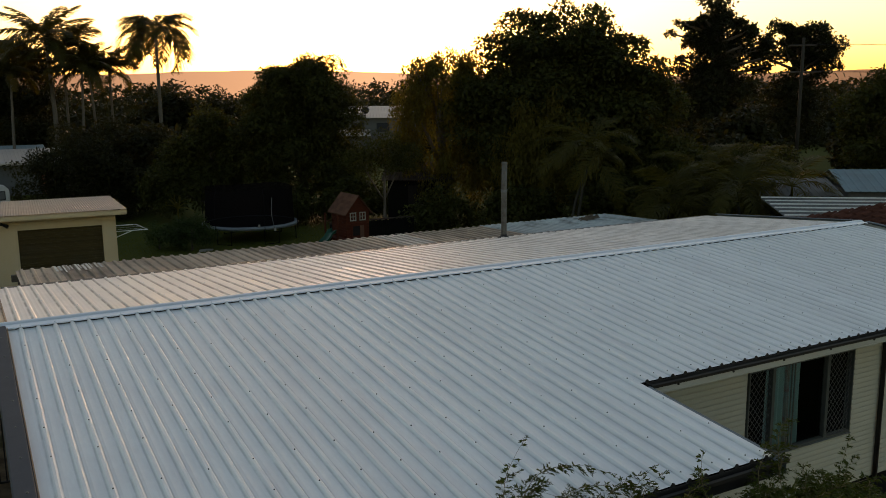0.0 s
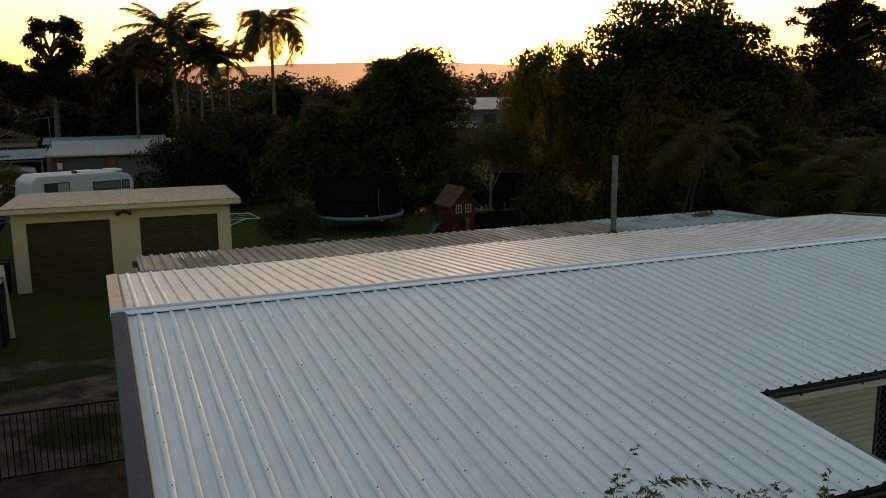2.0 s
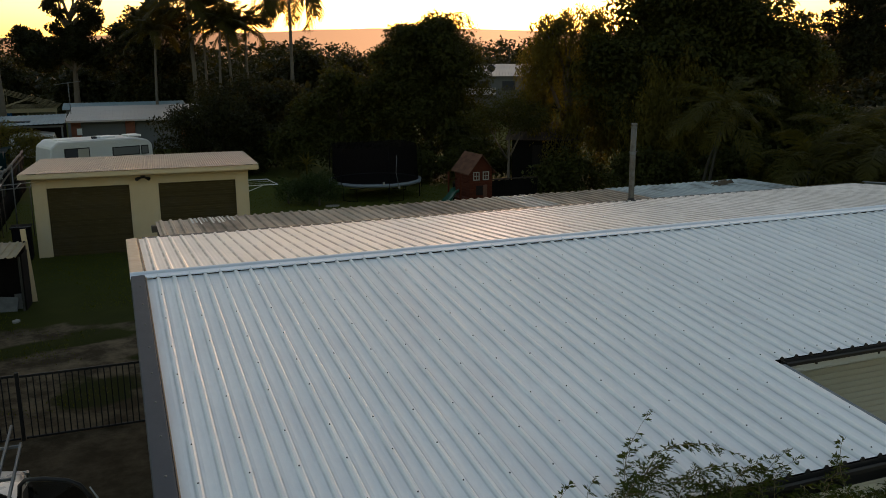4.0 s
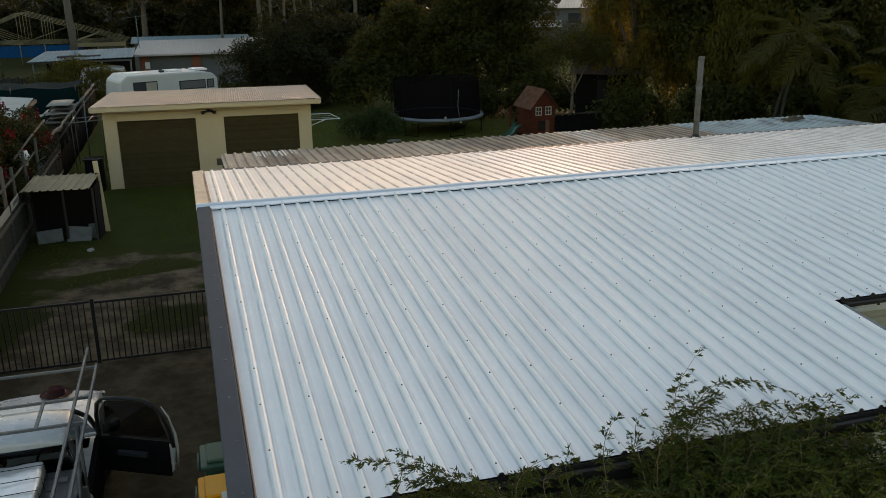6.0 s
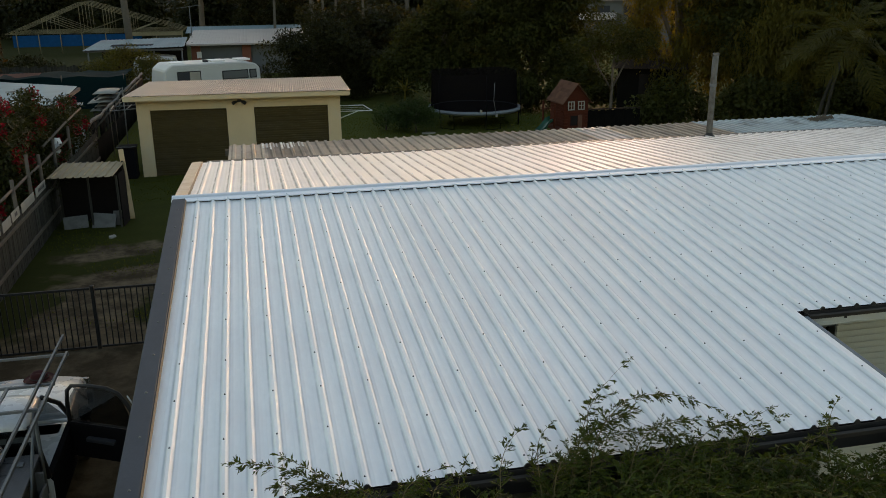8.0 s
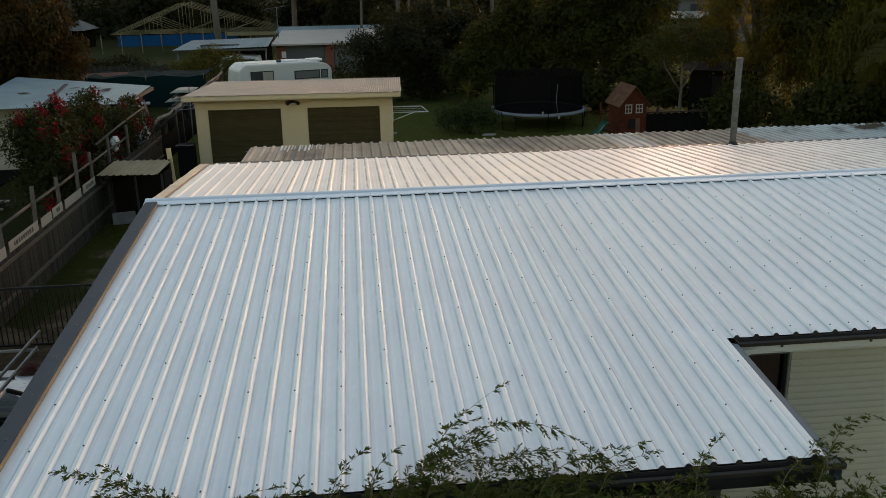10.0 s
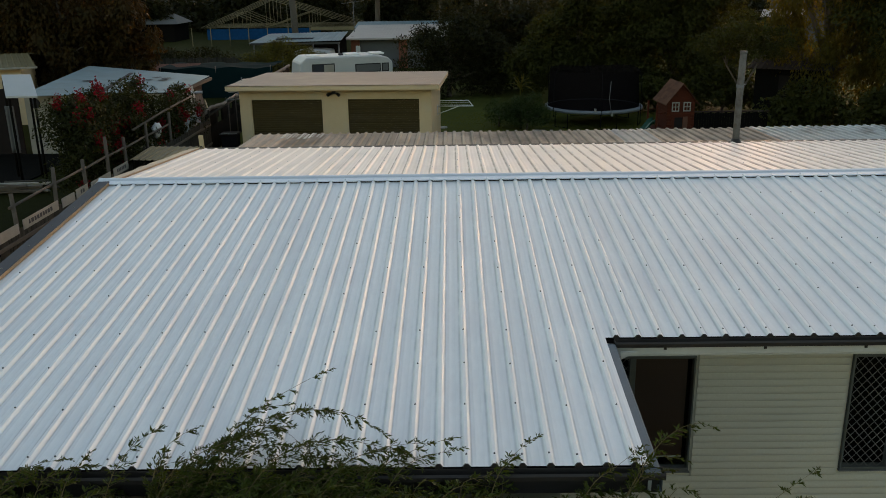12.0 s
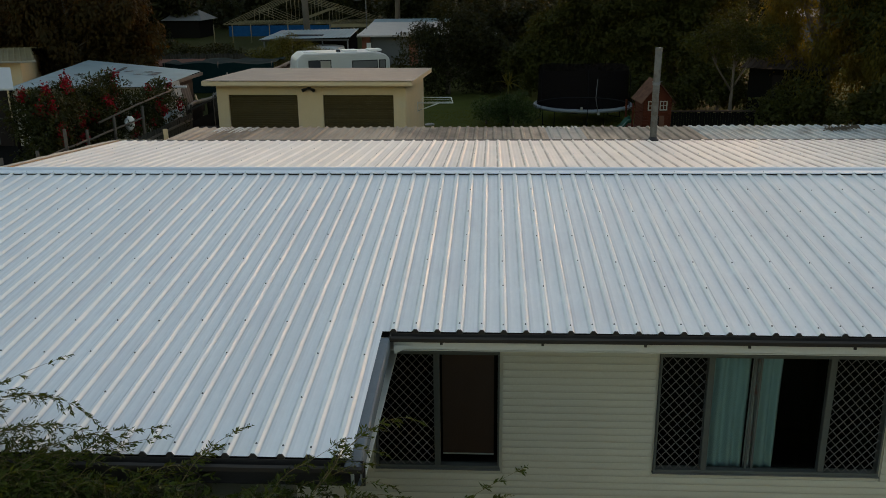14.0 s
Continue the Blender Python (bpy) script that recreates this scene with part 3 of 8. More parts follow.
def screw_rows():
    dots, pale = [], []
    rng = random.Random(4)
    for k in range(-31, 52):
        lo = Y_WING if k < 0 else Y_EAVE
        ys = [y for y in (-1.66, -1.04, -0.42, 0.15, 0.92, 1.52, 2.205, 2.97, 3.75) if y > lo + 0.05]
        for y in ys + [5.6, 6.4, 7.2, 7.9, 8.48]:
            if (y not in (-1.66, 8.48) and not (k >= 0 and y == 0.15)) and k % 2 == 0:
                continue
            x, yy = k * PITCH + rng.uniform(-0.004, 0.004), y + rng.uniform(-0.02, 0.02)
            z = front_z(yy) + RIB if yy < RIDGE_Y else rear_z(yy) + 0.8 * RIB
            (dots if yy < RIDGE_Y else pale).append(rings([(x, yy, z - 0.002), (x, yy, z + 0.003), (x, yy, z + 0.0035), (x, yy, z + 0.009)], [0.0078, 0.0078, 0.0055, 0.005], 6))
        if k % 2:
            x, yy = k * PITCH + rng.uniform(-0.004, 0.004), RIDGE_Y - 0.128
            z = RIDGE_Z + RIB - 0.128 * S_FRONT + 0.012
            pale.append(rings([(x, yy, z - 0.006), (x, yy, z + 0.001), (x, yy, z + 0.0015), (x, yy, z + 0.006)], [0.0085, 0.0085, 0.0055, 0.005], 6))
    v, f = joined(dots)
    tagged(raw("roof_screw", v, f, M_SCREW, roof, "hex-head roofing screws with dark washers"), kind="stuff")
    v, f = joined(pale)
    tagged(raw("roof_screw", v, f, M_CAP, roof, "bare zinc screws of the ridge and rear slope"), kind="stuff")


screw_rows()


def ridge_cap():
    outline = [(-0.176, -0.008), (-0.178, -0.001), (-0.172, 0.004), (-0.166, 0.0015), (-0.062, 0.006), (-0.046, 0.017), (-0.024, 0.025), (0.0, 0.028), (0.024, 0.025), (0.046, 0.015), (0.150, 0.005), (0.155, -0.012)]
    x, lap = X_LEFT - 0.235, 0.0
    while x < X_RIGHT:
        e = min(x + 3.6, X_RIGHT + 0.05)
        verts, faces = [], []
        n = 114
        for i in range(n + 1):
            xx = x + (e - x) * i / n
            for dy, dz in outline:
                drop = (S_FRONT if dy < 0 else S_REAR) * dy
                near = (xx / PITCH + 0.5) % 1.0 - 0.5
                wob = 0.002 * noise.noise((xx * 1.7, dy * 4, 2)) + (0.010 * math.exp(-(near * PITCH / 0.020) ** 2) - 0.004 if dy < -0.17 else 0)
                verts.append((xx, RIDGE_Y + dy, RIDGE_Z + RIB + 0.004 + dz + drop + wob + lap))
        w = len(outline)
        for i in range(n):
            for a in range(w - 1):
                faces.append((i * w + a, i * w + a + 1, (i + 1) * w + a + 1, (i + 1) * w + a))
        raw("ridge_cap", verts, faces, M_CAP, roof, "folded pale metal ridge capping")
        x, lap = (e - 0.06 if e < X_RIGHT else X_RIGHT + 1), 0.003 - lap


ridge_cap()


def barge(name, x0, x1, ya, yb, zf, mat, label, drop=0.16, wrinkle=0.0, lift=0.0):
    """Edge flashing: a raised inner lip, a flat top over the rib and a face turned down outside."""
    s = 1 if x1 > x0 else -1
    prof = [(x1, RIB + 0.006), (x1 - 0.012 * s, RIB + 0.018), (x0 + 0.012 * s, RIB + 0.014), (x0, RIB + 0.004), (x0, -drop), (x0 + 0.02 * s, -drop - 0.008)]
    verts, faces = [], []
    n = 26
    for j in range(n + 1):
        y = ya + (yb - ya) * j / n
        for i, (x, h) in enumerate(prof):
            verts.append((x, y, zf(y) + h + lift * (i < 4) + wrinkle * noise.noise((x * 7, y * 3.2, 1)) * (i in (1, 2))))
    w = len(prof)
    for j in range(n):
        for i in range(w - 1):
            faces.append((j * w + i, (j + 1) * w + i, (j + 1) * w + i + 1, j * w + i + 1))
    ob = raw(name, verts, faces, mat, roof, label)
    sol = ob.modifiers.new("thick", "SOLIDIFY")
    sol.thickness = 0.003
    return ob


barge("barge_flashing", -6.262, -6.088, Y_WING - 0.1, RIDGE_Y - 0.1, front_z, M_BARGE, "charcoal barge flashing along the verge")
barge("barge_flashing", -6.262, -6.085, RIDGE_Y + 0.1, Y_REAR + 0.05, rear_z, M_RAWBARGE, "wrinkled bare barge flashing of the rear slope with sunset tan in its colour", wrinkle=0.014, lift=-0.03)
barge("barge_flashing", X_RIGHT + 0.17, X_RIGHT + 0.08, Y_EAVE - 0.05, RIDGE_Y - 0.1, front_z, M_BARGE_LIT, "blue-grey barge flashing")
barge("barge_flashing", X_RIGHT + 0.17, X_RIGHT + 0.08, RIDGE_Y + 0.1, Y_REAR, rear_z, M_BARGE_LIT, "blue-grey barge flashing")
barge("barge_flashing", -0.022, -0.130, Y_WING - 0.02, Y_EAVE - 0.02, front_z, M_BARGE_LIT, "barge flashing on the wing's return in a lighter sky-lit colour", drop=0.14, lift=-0.055)


def sloped_bar(name, x0, x1, ya, yb, zf, dz0, dz1, mat, label=""):
    bm = bmesh.new()
    vs = [bm.verts.new((x, y, zf(y) + d)) for y in (ya, yb) for x, d in ((x0, dz0), (x1, dz0), (x1, dz1), (x0, dz1))]
    for q in ((0, 1, 2, 3), (7, 6, 5, 4), (0, 4, 5, 1), (1, 5, 6, 2), (2, 6, 7, 3), (3, 7, 4, 0)):
        bm.faces.new([vs[i] for i in q])
    bmesh.ops.recalc_face_normals(bm, faces=bm.faces)
    return part(name, bm, mat, roof, label)


sloped_bar("edge_strip", -6.086, -6.076, Y_WING, RIDGE_Y - 0.16, front_z, 0.004, RIB + 0.015, M_SUNSET_EDGE, "thin strip for the flashing's inner face, sunset orange in its colour")
sloped_bar("edge_strip", -6.083, -6.062, RIDGE_Y + 0.16, Y_REAR, rear_z, -0.02, RIB - 0.004, M_SUNSET_EDGE, "thin strip for the flashing's inner face, sunset orange in its colour")
for ya, yb, zf in ((Y_WING - 0.05, RIDGE_Y, front_z), (RIDGE_Y, Y_REAR, rear_z)):
    sloped_bar("barge_board", -6.256, -6.23, ya, yb, zf, -0.30, -0.012, M_BARGE, "charcoal barge board")
    sloped_bar("verge_soffit", -6.228, -5.62, ya, yb, zf, -0.20, -0.17, M_FASCIA)
    sloped_bar("barge_board", X_RIGHT + 0.13, X_RIGHT + 0.16, max(ya, Y_EAVE), yb, zf, -0.22, -0.012, M_FASCIA)
boxed("rear_gutter", (-6.0, Y_REAR + 0.004, 3.20), (X_RIGHT - 0.1, Y_REAR + 0.165, 3.270), M_GUTTER, house, "dark rear gutter", 0.006)
# dark strip put in for the shaded gap under the rear sheet ends
sloped_bar("rear_eave_batten", -6.0, X_RIGHT - 0.05, Y_REAR - 0.06, Y_REAR - 0.012, rear_z, -0.05, -0.006, M_DARK)
# battens stop the sky from showing under the sheets
for ya, yb, zf in ((Y_WING + 0.12, RIDGE_Y, front_z), (RIDGE_Y, Y_REAR - 0.1, rear_z)):
    sloped_bar("underlay", -6.2, -0.13, ya, yb, zf, -0.06, -0.035, M_DARK)
    sloped_bar("underlay", -0.13, X_RIGHT, max(ya, 0.05), yb, zf, -0.06, -0.035, M_DARK)


# dark strips stand for the shade in the gaps under the ridge cap
for ya, yb, zf in ((RIDGE_Y - 0.170, RIDGE_Y - 0.02, front_z), (RIDGE_Y + 0.02, RIDGE_Y + 0.135, rear_z)):
    sloped_bar("ridge_closure", -6.0, X_RIGHT, ya, yb, zf, 0.004, RIB - 0.004, M_DARK)


def gutter(x0, x1, y, z, parent=house):
    """Quad gutter: open above, rolled front lip."""
    prof = [(0.083, 0.0), (0.083, -0.046), (0.02, -0.050), (0.0, -0.044), (-0.006, -0.012), (0.004, 0.0), (0.012, -0.012)]
    verts, faces = [], []
    n = int((x1 - x0) / 0.3) + 1
    for j in range(n + 1):
        x = x0 + (x1 - x0) * j / n
        for dy, dz in prof:
            verts.append((x, y + dy, z + dz + 0.004 * noise.noise((x * 0.9, 0, 7))))
    w = len(prof)
    for j in range(n):
        for i in range(w - 1):
            faces.append((j * w + i, j * w + i + 1, (j + 1) * w + i + 1, (j + 1) * w + i))
    ob = raw("gutter", verts, faces, M_GUTTER, parent, "dark quad gutter")
    ob.modifiers.new("thick", "SOLIDIFY").thickness = 0.004
    for x in (x0, x1):
        bm = bmesh.new()
        extruded(bm, [(y, z), (y, z - 0.046), (y + 0.02, z - 0.053), (y + 0.084, z - 0.048), (y + 0.084, z)], "x", x - 0.003, x + 0.003)
        part("gutter_end", bm, M_GUTTER, ob)
    return ob


gutter(-6.25, -0.005, Y_WING - 0.035, front_z(Y_WING) - 0.002)
gutter(-0.02, X_RIGHT + 0.15, Y_EAVE - 0.028, front_z(Y_EAVE) - 0.002)


def barge_screws():
    """Pale screw heads along the verge flashing."""
    rng2 = random.Random(8)
    y = Y_WING + 0.3
    while y < RIDGE_Y - 0.2:
        x, z = -6.16 + rng2.uniform(-0.006, 0.006), front_z(y) + RIB + 0.016
        tube("barge_screw", [(x, y, z - 0.003), (x, y, z + 0.003), (x, y, z + 0.004), (x, y, z + 0.010)], [0.012, 0.012, 0.007, 0.006], M_FRAME, roof, "", 8)
        y += 0.62


barge_screws()
for i in range(12):
    xb = 0.42 + 0.87 * i
    boxed("gutter_clip", (xb - 0.012, Y_EAVE + 0.008, 3.078), (xb + 0.012, Y_EAVE + 0.0218, 3.100), M_GUTTER, house, "", 0.002)
bm = bmesh.new()
extruded(bm, [(0.02, 3.02), (0.16, 3.098), (0.02, 3.098)], "y", Y_EAVE - 0.062, Y_EAVE - 0.055)
part("corner_bracket", bm, M_FASCIA, house, "small white bracket at the inner corner")


def foam(x0, x1, y, z, sides=4):
    """Dark closure under each rib along the eave."""
    bm = bmesh.new()
    k = math.ceil(x0 / PITCH)
    while k * PITCH < x1:
        c = k * PITCH
        extruded(bm, [(c - 0.027, z - 0.012), (c - 0.022, z + 0.004), (c - 0.012, z + RIB - 0.005), (c - 0.005, z + RIB - 0.002), (c + 0.005, z + RIB - 0.002), (c + 0.012, z + RIB - 0.005), (c + 0.022, z + 0.004), (c + 0.027, z - 0.012)], "y", y - 0.006, y + 0.03)
        k += 1
    return tagged(part("rib_closure", bm, M_GUTTER, roof, "dark closures in the rib ends"), kind="stuff")


foam(-6.0, -0.1, LIP_WING, front_z(LIP_WING))
foam(-0.05, X_RIGHT, LIP_EAVE, front_z(LIP_EAVE))

# fascias and soffits
boxed("fascia", (-6.3, Y_WING + 0.055, 2.80), (0.0, Y_WING + 0.08, 2.975), M_GUTTER, house, "dark fascia behind the gutter")
boxed("fascia", (0.02, 0.032, 3.06), (X_RIGHT, 0.05, 3.135), M_GUTTER, house, "dark fascia behind the gutter")
boxed("fascia", (0.0, Y_EAVE + 0.022, 3.030), (X_RIGHT, Y_EAVE + 0.045, 3.112), M_FASCIA, house, "white fascia board")
boxed("fascia", (-0.10, Y_WING + 0.05, 2.80), (-0.075, -0.01, 2.97), M_FASCIA, house, "white board of the wing's return")
boxed("soffit", (-0.1, 0.02, 3.002), (X_RIGHT, 0.755, 3.016), M_FASCIA, house)
boxed("soffit", (-6.3, Y_WING + 0.085, 2.78), (-0.02, -1.0, 2.795), M_FASCIA, house)
boxed("soffit", (-0.6, -1.0, 2.78), (-0.02, 0.75, 2.795), M_FASCIA, house)

# walls
WALL_Y, FLOOR = 0.757, 0.55
windows = [(-0.30, 0.935), (2.458, 4.63)]
W_LO, W_HI = 1.395, 2.672
wall = new("wall")
wall.parent = house
wall["label"] = "cream horizontal cladding boards"
boxed("wall_core", (X_LEFT + 0.4, -1.22, FLOOR), (-0.62, -1.12, 2.9), M_BOARD, wall)
boxed("wall_core", (-0.70, -1.12, FLOOR), (-0.62, WALL_Y + 0.08, 2.9), M_BOARD, wall)
boxed("wall_core", (X_LEFT + 0.4, -1.12, FLOOR), (X_LEFT + 0.5, 8.3, 3.05), M_BOARD, wall)
boxed("wall_core", (X_LEFT + 0.5, 8.2, FLOOR), (X_RIGHT - 0.4, 8.3, 3.05), M_BOARD, wall)
boxed("wall_core", (X_RIGHT - 0.5, WALL_Y + 0.1, FLOOR), (X_RIGHT - 0.4, 8.2, 3.05), M_BOARD, wall)
segs = [(-0.62, windows[0][0]), (windows[0][1], windows[1][0]), (windows[1][1], X_RIGHT - 0.4)]
for a, b in segs:
    boxed("wall_core", (a, WALL_Y + 0.016, FLOOR), (b, WALL_Y + 0.1, 2.995), M_BOARD, wall)
for a, b in windows:
    boxed("wall_core", (a, WALL_Y + 0.016, FLOOR), (b, WALL_Y + 0.1, W_LO - 0.02), M_BOARD, wall)
    boxed("wall_core", (a, WALL_Y + 0.016, W_HI + 0.02), (b, WALL_Y + 0.1, 2.995), M_BOARD, wall)


def board_run(x0, x1, z):
    bm = bmesh.new()
    extruded(bm, [(WALL_Y + 0.018, z), (WALL_Y - 0.001, z + 0.001), (WALL_Y - 0.005, z + 0.006), (WALL_Y - 0.007, z + 0.018), (WALL_Y - 0.006, z + 0.034), (WALL_Y - 0.002, z + 0.052), (WALL_Y + 0.003, z + B - 0.004), (WALL_Y + 0.006, z + B), (WALL_Y + 0.018, z + B)], "x", x0, x1)
    return part("board", bm, M_BOARD, wall)


B = 0.0765
z = 0.56
while z < 2.93:
    spans = [(-0.60, X_RIGHT - 0.4)]
    for a, b in windows:
        if z + B > W_LO - 0.03 and z < W_HI + 0.03:
            spans = [s for p, q in spans for s in ((p, min(q, a - 0.03)), (max(p, b + 0.03), q)) if s[1] - s[0] > 0.05]
    for a, b in spans:
        board_run(a, b, z)
    z += B
boxed("cornice", (0.0, WALL_Y - 0.03, 2.935), (X_RIGHT - 0.4, WALL_Y - 0.014, 3.0), M_FASCIA, house, "white trim under the eave")
boxed("base_skirt", (-0.6, WALL_Y + 0.02, -0.05), (X_RIGHT - 0.4, WALL_Y + 0.06, 0.56), M_PALING, house)
boxed("base_skirt", (X_LEFT + 0.4, -1.2, -0.05), (-0.62, -1.16, 0.56), M_PALING, house)
boxed("floor_slab", (X_LEFT + 0.5, -1.1, 0.45), (X_RIGHT - 0.5, 8.2, 0.54), M_DARK, house)
for dz in ((5.27, 2.86),):
    tube("downpipe", [(dz[0], 0.02, 3.02), (dz[0], 0.1, 2.9), (dz[0], WALL_Y - 0.05, 2.72), (dz[0], WALL_Y - 0.05, 0.05)], 0.035, M_GUTTER, house, "dark round downpipe", 10)


def sash_window(x0, x1, panels, grilled):
    """Aluminium sliding window with diamond security screens over some panels."""
    w = new("window")
    w.parent = house
    w["label"] = "grey aluminium sliding window with diamond security screens"
    f, y0, y1 = 0.032, WALL_Y - 0.02, WALL_Y + 0.07
    for lo, hi in (((x0, y0, W_HI - f), (x1, y1, W_HI)), ((x0, y0, W_LO), (x1, y1, W_LO + f)),
                   ((x0, y0, W_LO + f), (x0 + f * 0.7, y1, W_HI - f)), ((x1 - f * 0.6, y0, W_LO + f), (x1, y1, W_HI - f))):
        boxed("frame", lo, hi, M_FRAME, w)
    boxed("sill", (x0 - 0.01, WALL_Y - 0.035, W_LO - 0.012), (x1 + 0.01, WALL_Y + 0.02, W_LO - 0.001), M_STEEL, w, "pale aluminium sill")
    for e in panels[1:-1]:
        boxed("mullion", (e - 0.03, y0 + 0.004, W_LO + f), (e + 0.03, y1 - 0.01, W_HI - f), M_FRAME, w)
    for i, (a, b) in enumerate(zip(panels, panels[1:])):
        bm = bmesh.new()
        box(bm, (a + f, WALL_Y + 0.045, W_LO + f), (b - f, WALL_Y + 0.05, W_HI - f))
        bmesh.ops.delete(bm, geom=[q for q in bm.faces if q.calc_center_median().y > WALL_Y + 0.0495], context="FACES")
        p = part("pane", bm, M_GLASS, w)
        p.visible_shadow = False
        if i in grilled:
            za, zb, xa, xb = W_LO + f, W_HI - f, a + f, b - f
            bars = []
            step = 0.088
            for s in (1, -1):
                c = -3.0
                while c < 6.0:
                    pts = []
                    # line x*s*1.0 + z = const, cut to the opening
                    lo_x, hi_x = xa, xb
                    f0 = (lambda xx: za + (c + s * (xx - xa)) * 1.15)
                    xs2 = sorted([lo_x, hi_x] + [xa + s * ((zz - za) / 1.15 - c) for zz in (za, zb)])
                    q = [(xx, f0(xx)) for xx in xs2 if lo_x - 1e-6 <= xx <= hi_x + 1e-6 and za - 1e-6 <= f0(xx) <= zb + 1e-6]
                    if len(q) >= 2 and q[-1][0] - q[0][0] > 0.01:
                        yy = WALL_Y + 0.004 + 0.004 * s
                        bars.append(rings([(q[0][0], yy, q[0][1]), (q[-1][0], yy, q[-1][1])], [0.0045, 0.0045], 4))
                    c += step
            v, fc = joined(bars)
            tagged(raw("screen", v, fc, M_GRILLE, w, "diamond-pattern security grille"), kind="stuff")
    return w


sash_window(-0.30, 0.935, [-0.30, 0.32, 0.935], (0,))
sash_window(2.458, 4.63, [2.458, 2.943, 4.075, 4.63], (0, 2))
for xs in (3.352, 3.412):
    boxed("sash_stile", (xs, WALL_Y + 0.030, W_LO + 0.033), (xs + 0.022, WALL_Y + 0.044, W_HI - 0.033), M_FRAME, house, "slim aluminium sash stile", 0.003)
# near-black linings hold the shade of the rooms behind the windows in their colour
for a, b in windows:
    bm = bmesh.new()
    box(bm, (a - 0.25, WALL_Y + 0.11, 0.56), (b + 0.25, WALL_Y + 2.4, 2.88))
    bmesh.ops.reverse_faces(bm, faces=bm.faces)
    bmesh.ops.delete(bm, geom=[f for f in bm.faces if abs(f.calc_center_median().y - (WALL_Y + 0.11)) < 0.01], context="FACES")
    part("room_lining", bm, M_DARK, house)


def drape(name, x0, x1, y, z0, z1, folds, mat, label):
    verts, faces = [], []
    n, m = folds * 8, 10
    for j in range(m + 1):
        v = j / m
        for i in range(n + 1):
            u = i / n
            a = (0.022 + 0.012 * v) * math.sin(u * folds * 2 * math.pi + 0.8 * math.sin(v * 2)) + 0.01 * noise.noise((u * 5, v * 2, folds))
            verts.append((x0 + (x1 - x0) * u + 0.02 * v * math.sin(3 * u), y + a, z1 + (z0 - z1) * v))
    for j in range(m):
        for i in range(n):
            faces.append((j * (n + 1) + i, j * (n + 1) + i + 1, (j + 1) * (n + 1) + i + 1, (j + 1) * (n + 1) + i))
    ob = raw(name, verts, faces, mat, None, "", True)
    ob.modifiers.new("thick", "SOLIDIFY").thickness = 0.003
    return tagged(ob, label, "curtain")


drape("curtain", 3.00, 3.36, WALL_Y + 0.16, 1.28, 2.70, 3, M_CURTAIN, "pale teal curtain hanging inside the window")
drape("curtain", 3.385, 3.46, WALL_Y + 0.17, 1.28, 2.70, 2, M_LACE, "white floral curtain strip hanging inside the window")
drape("curtain", 3.465, 3.66, WALL_Y + 0.15, 1.28, 2.70, 2, M_CURTAIN, "pale teal curtain gathered beside the open sash")
bm = bmesh.new()
box(bm, (0.37, WALL_Y + 0.075, 1.52), (0.88, WALL_Y + 0.082, 2.70))
blind = tagged(part("roller_blind", bm, M_BLIND), "dark brown roller blind drawn down inside the window", "blind")
boxed("bottom_rail", (0.37, WALL_Y + 0.07, 1.505), (0.88, WALL_Y + 0.088, 1.519), M_WHITE, blind, "pale bottom rail", 0.003)


# ---- patio roof behind the house ----
def patio_sheet(x0, ribs, pitch, ya, yb, za, zb, mat, seed, rag):
    """An old ribbed sheet: flat pans, narrow ribs, a far end that is not cut quite straight."""
    across = [(x0 - 0.012, 0.0)]
    for k in range(ribs):
        c = x0 + (k + 0.5) * pitch
        across += [(c - 0.046, 0.0), (c - 0.022, 0.026), (c + 0.018, 0.027), (c + 0.040, 0.0)]
    across.append((x0 + ribs * pitch + 0.012, 0.0))
    m = 8
    verts, faces = [], []
    for j in range(m + 1):
        u = j / m
        for x, h in across:
            y = ya + (yb - ya) * u + (rag * noise.noise((x0 * 3, seed, 0)) + 0.008 * noise.noise((x * 9, seed, 0)) if j == m else 0)
            verts.append((x, y, za + (zb - za) * u + h + 0.010 * noise.noise((x * 0.8, y * 0.7, seed))))
    w = len(across)
    for j in range(m):
        for i in range(w - 1):
            faces.append((j * w + i, j * w + i + 1, (j + 1) * w + i + 1, (j + 1) * w + i))
    ob = raw("roof_sheet", verts, faces, mat, patio)
    ob.modifiers.new("thick", "SOLIDIFY").thickness = 0.003
    ob.matrix_parent_inverse = patio_dz


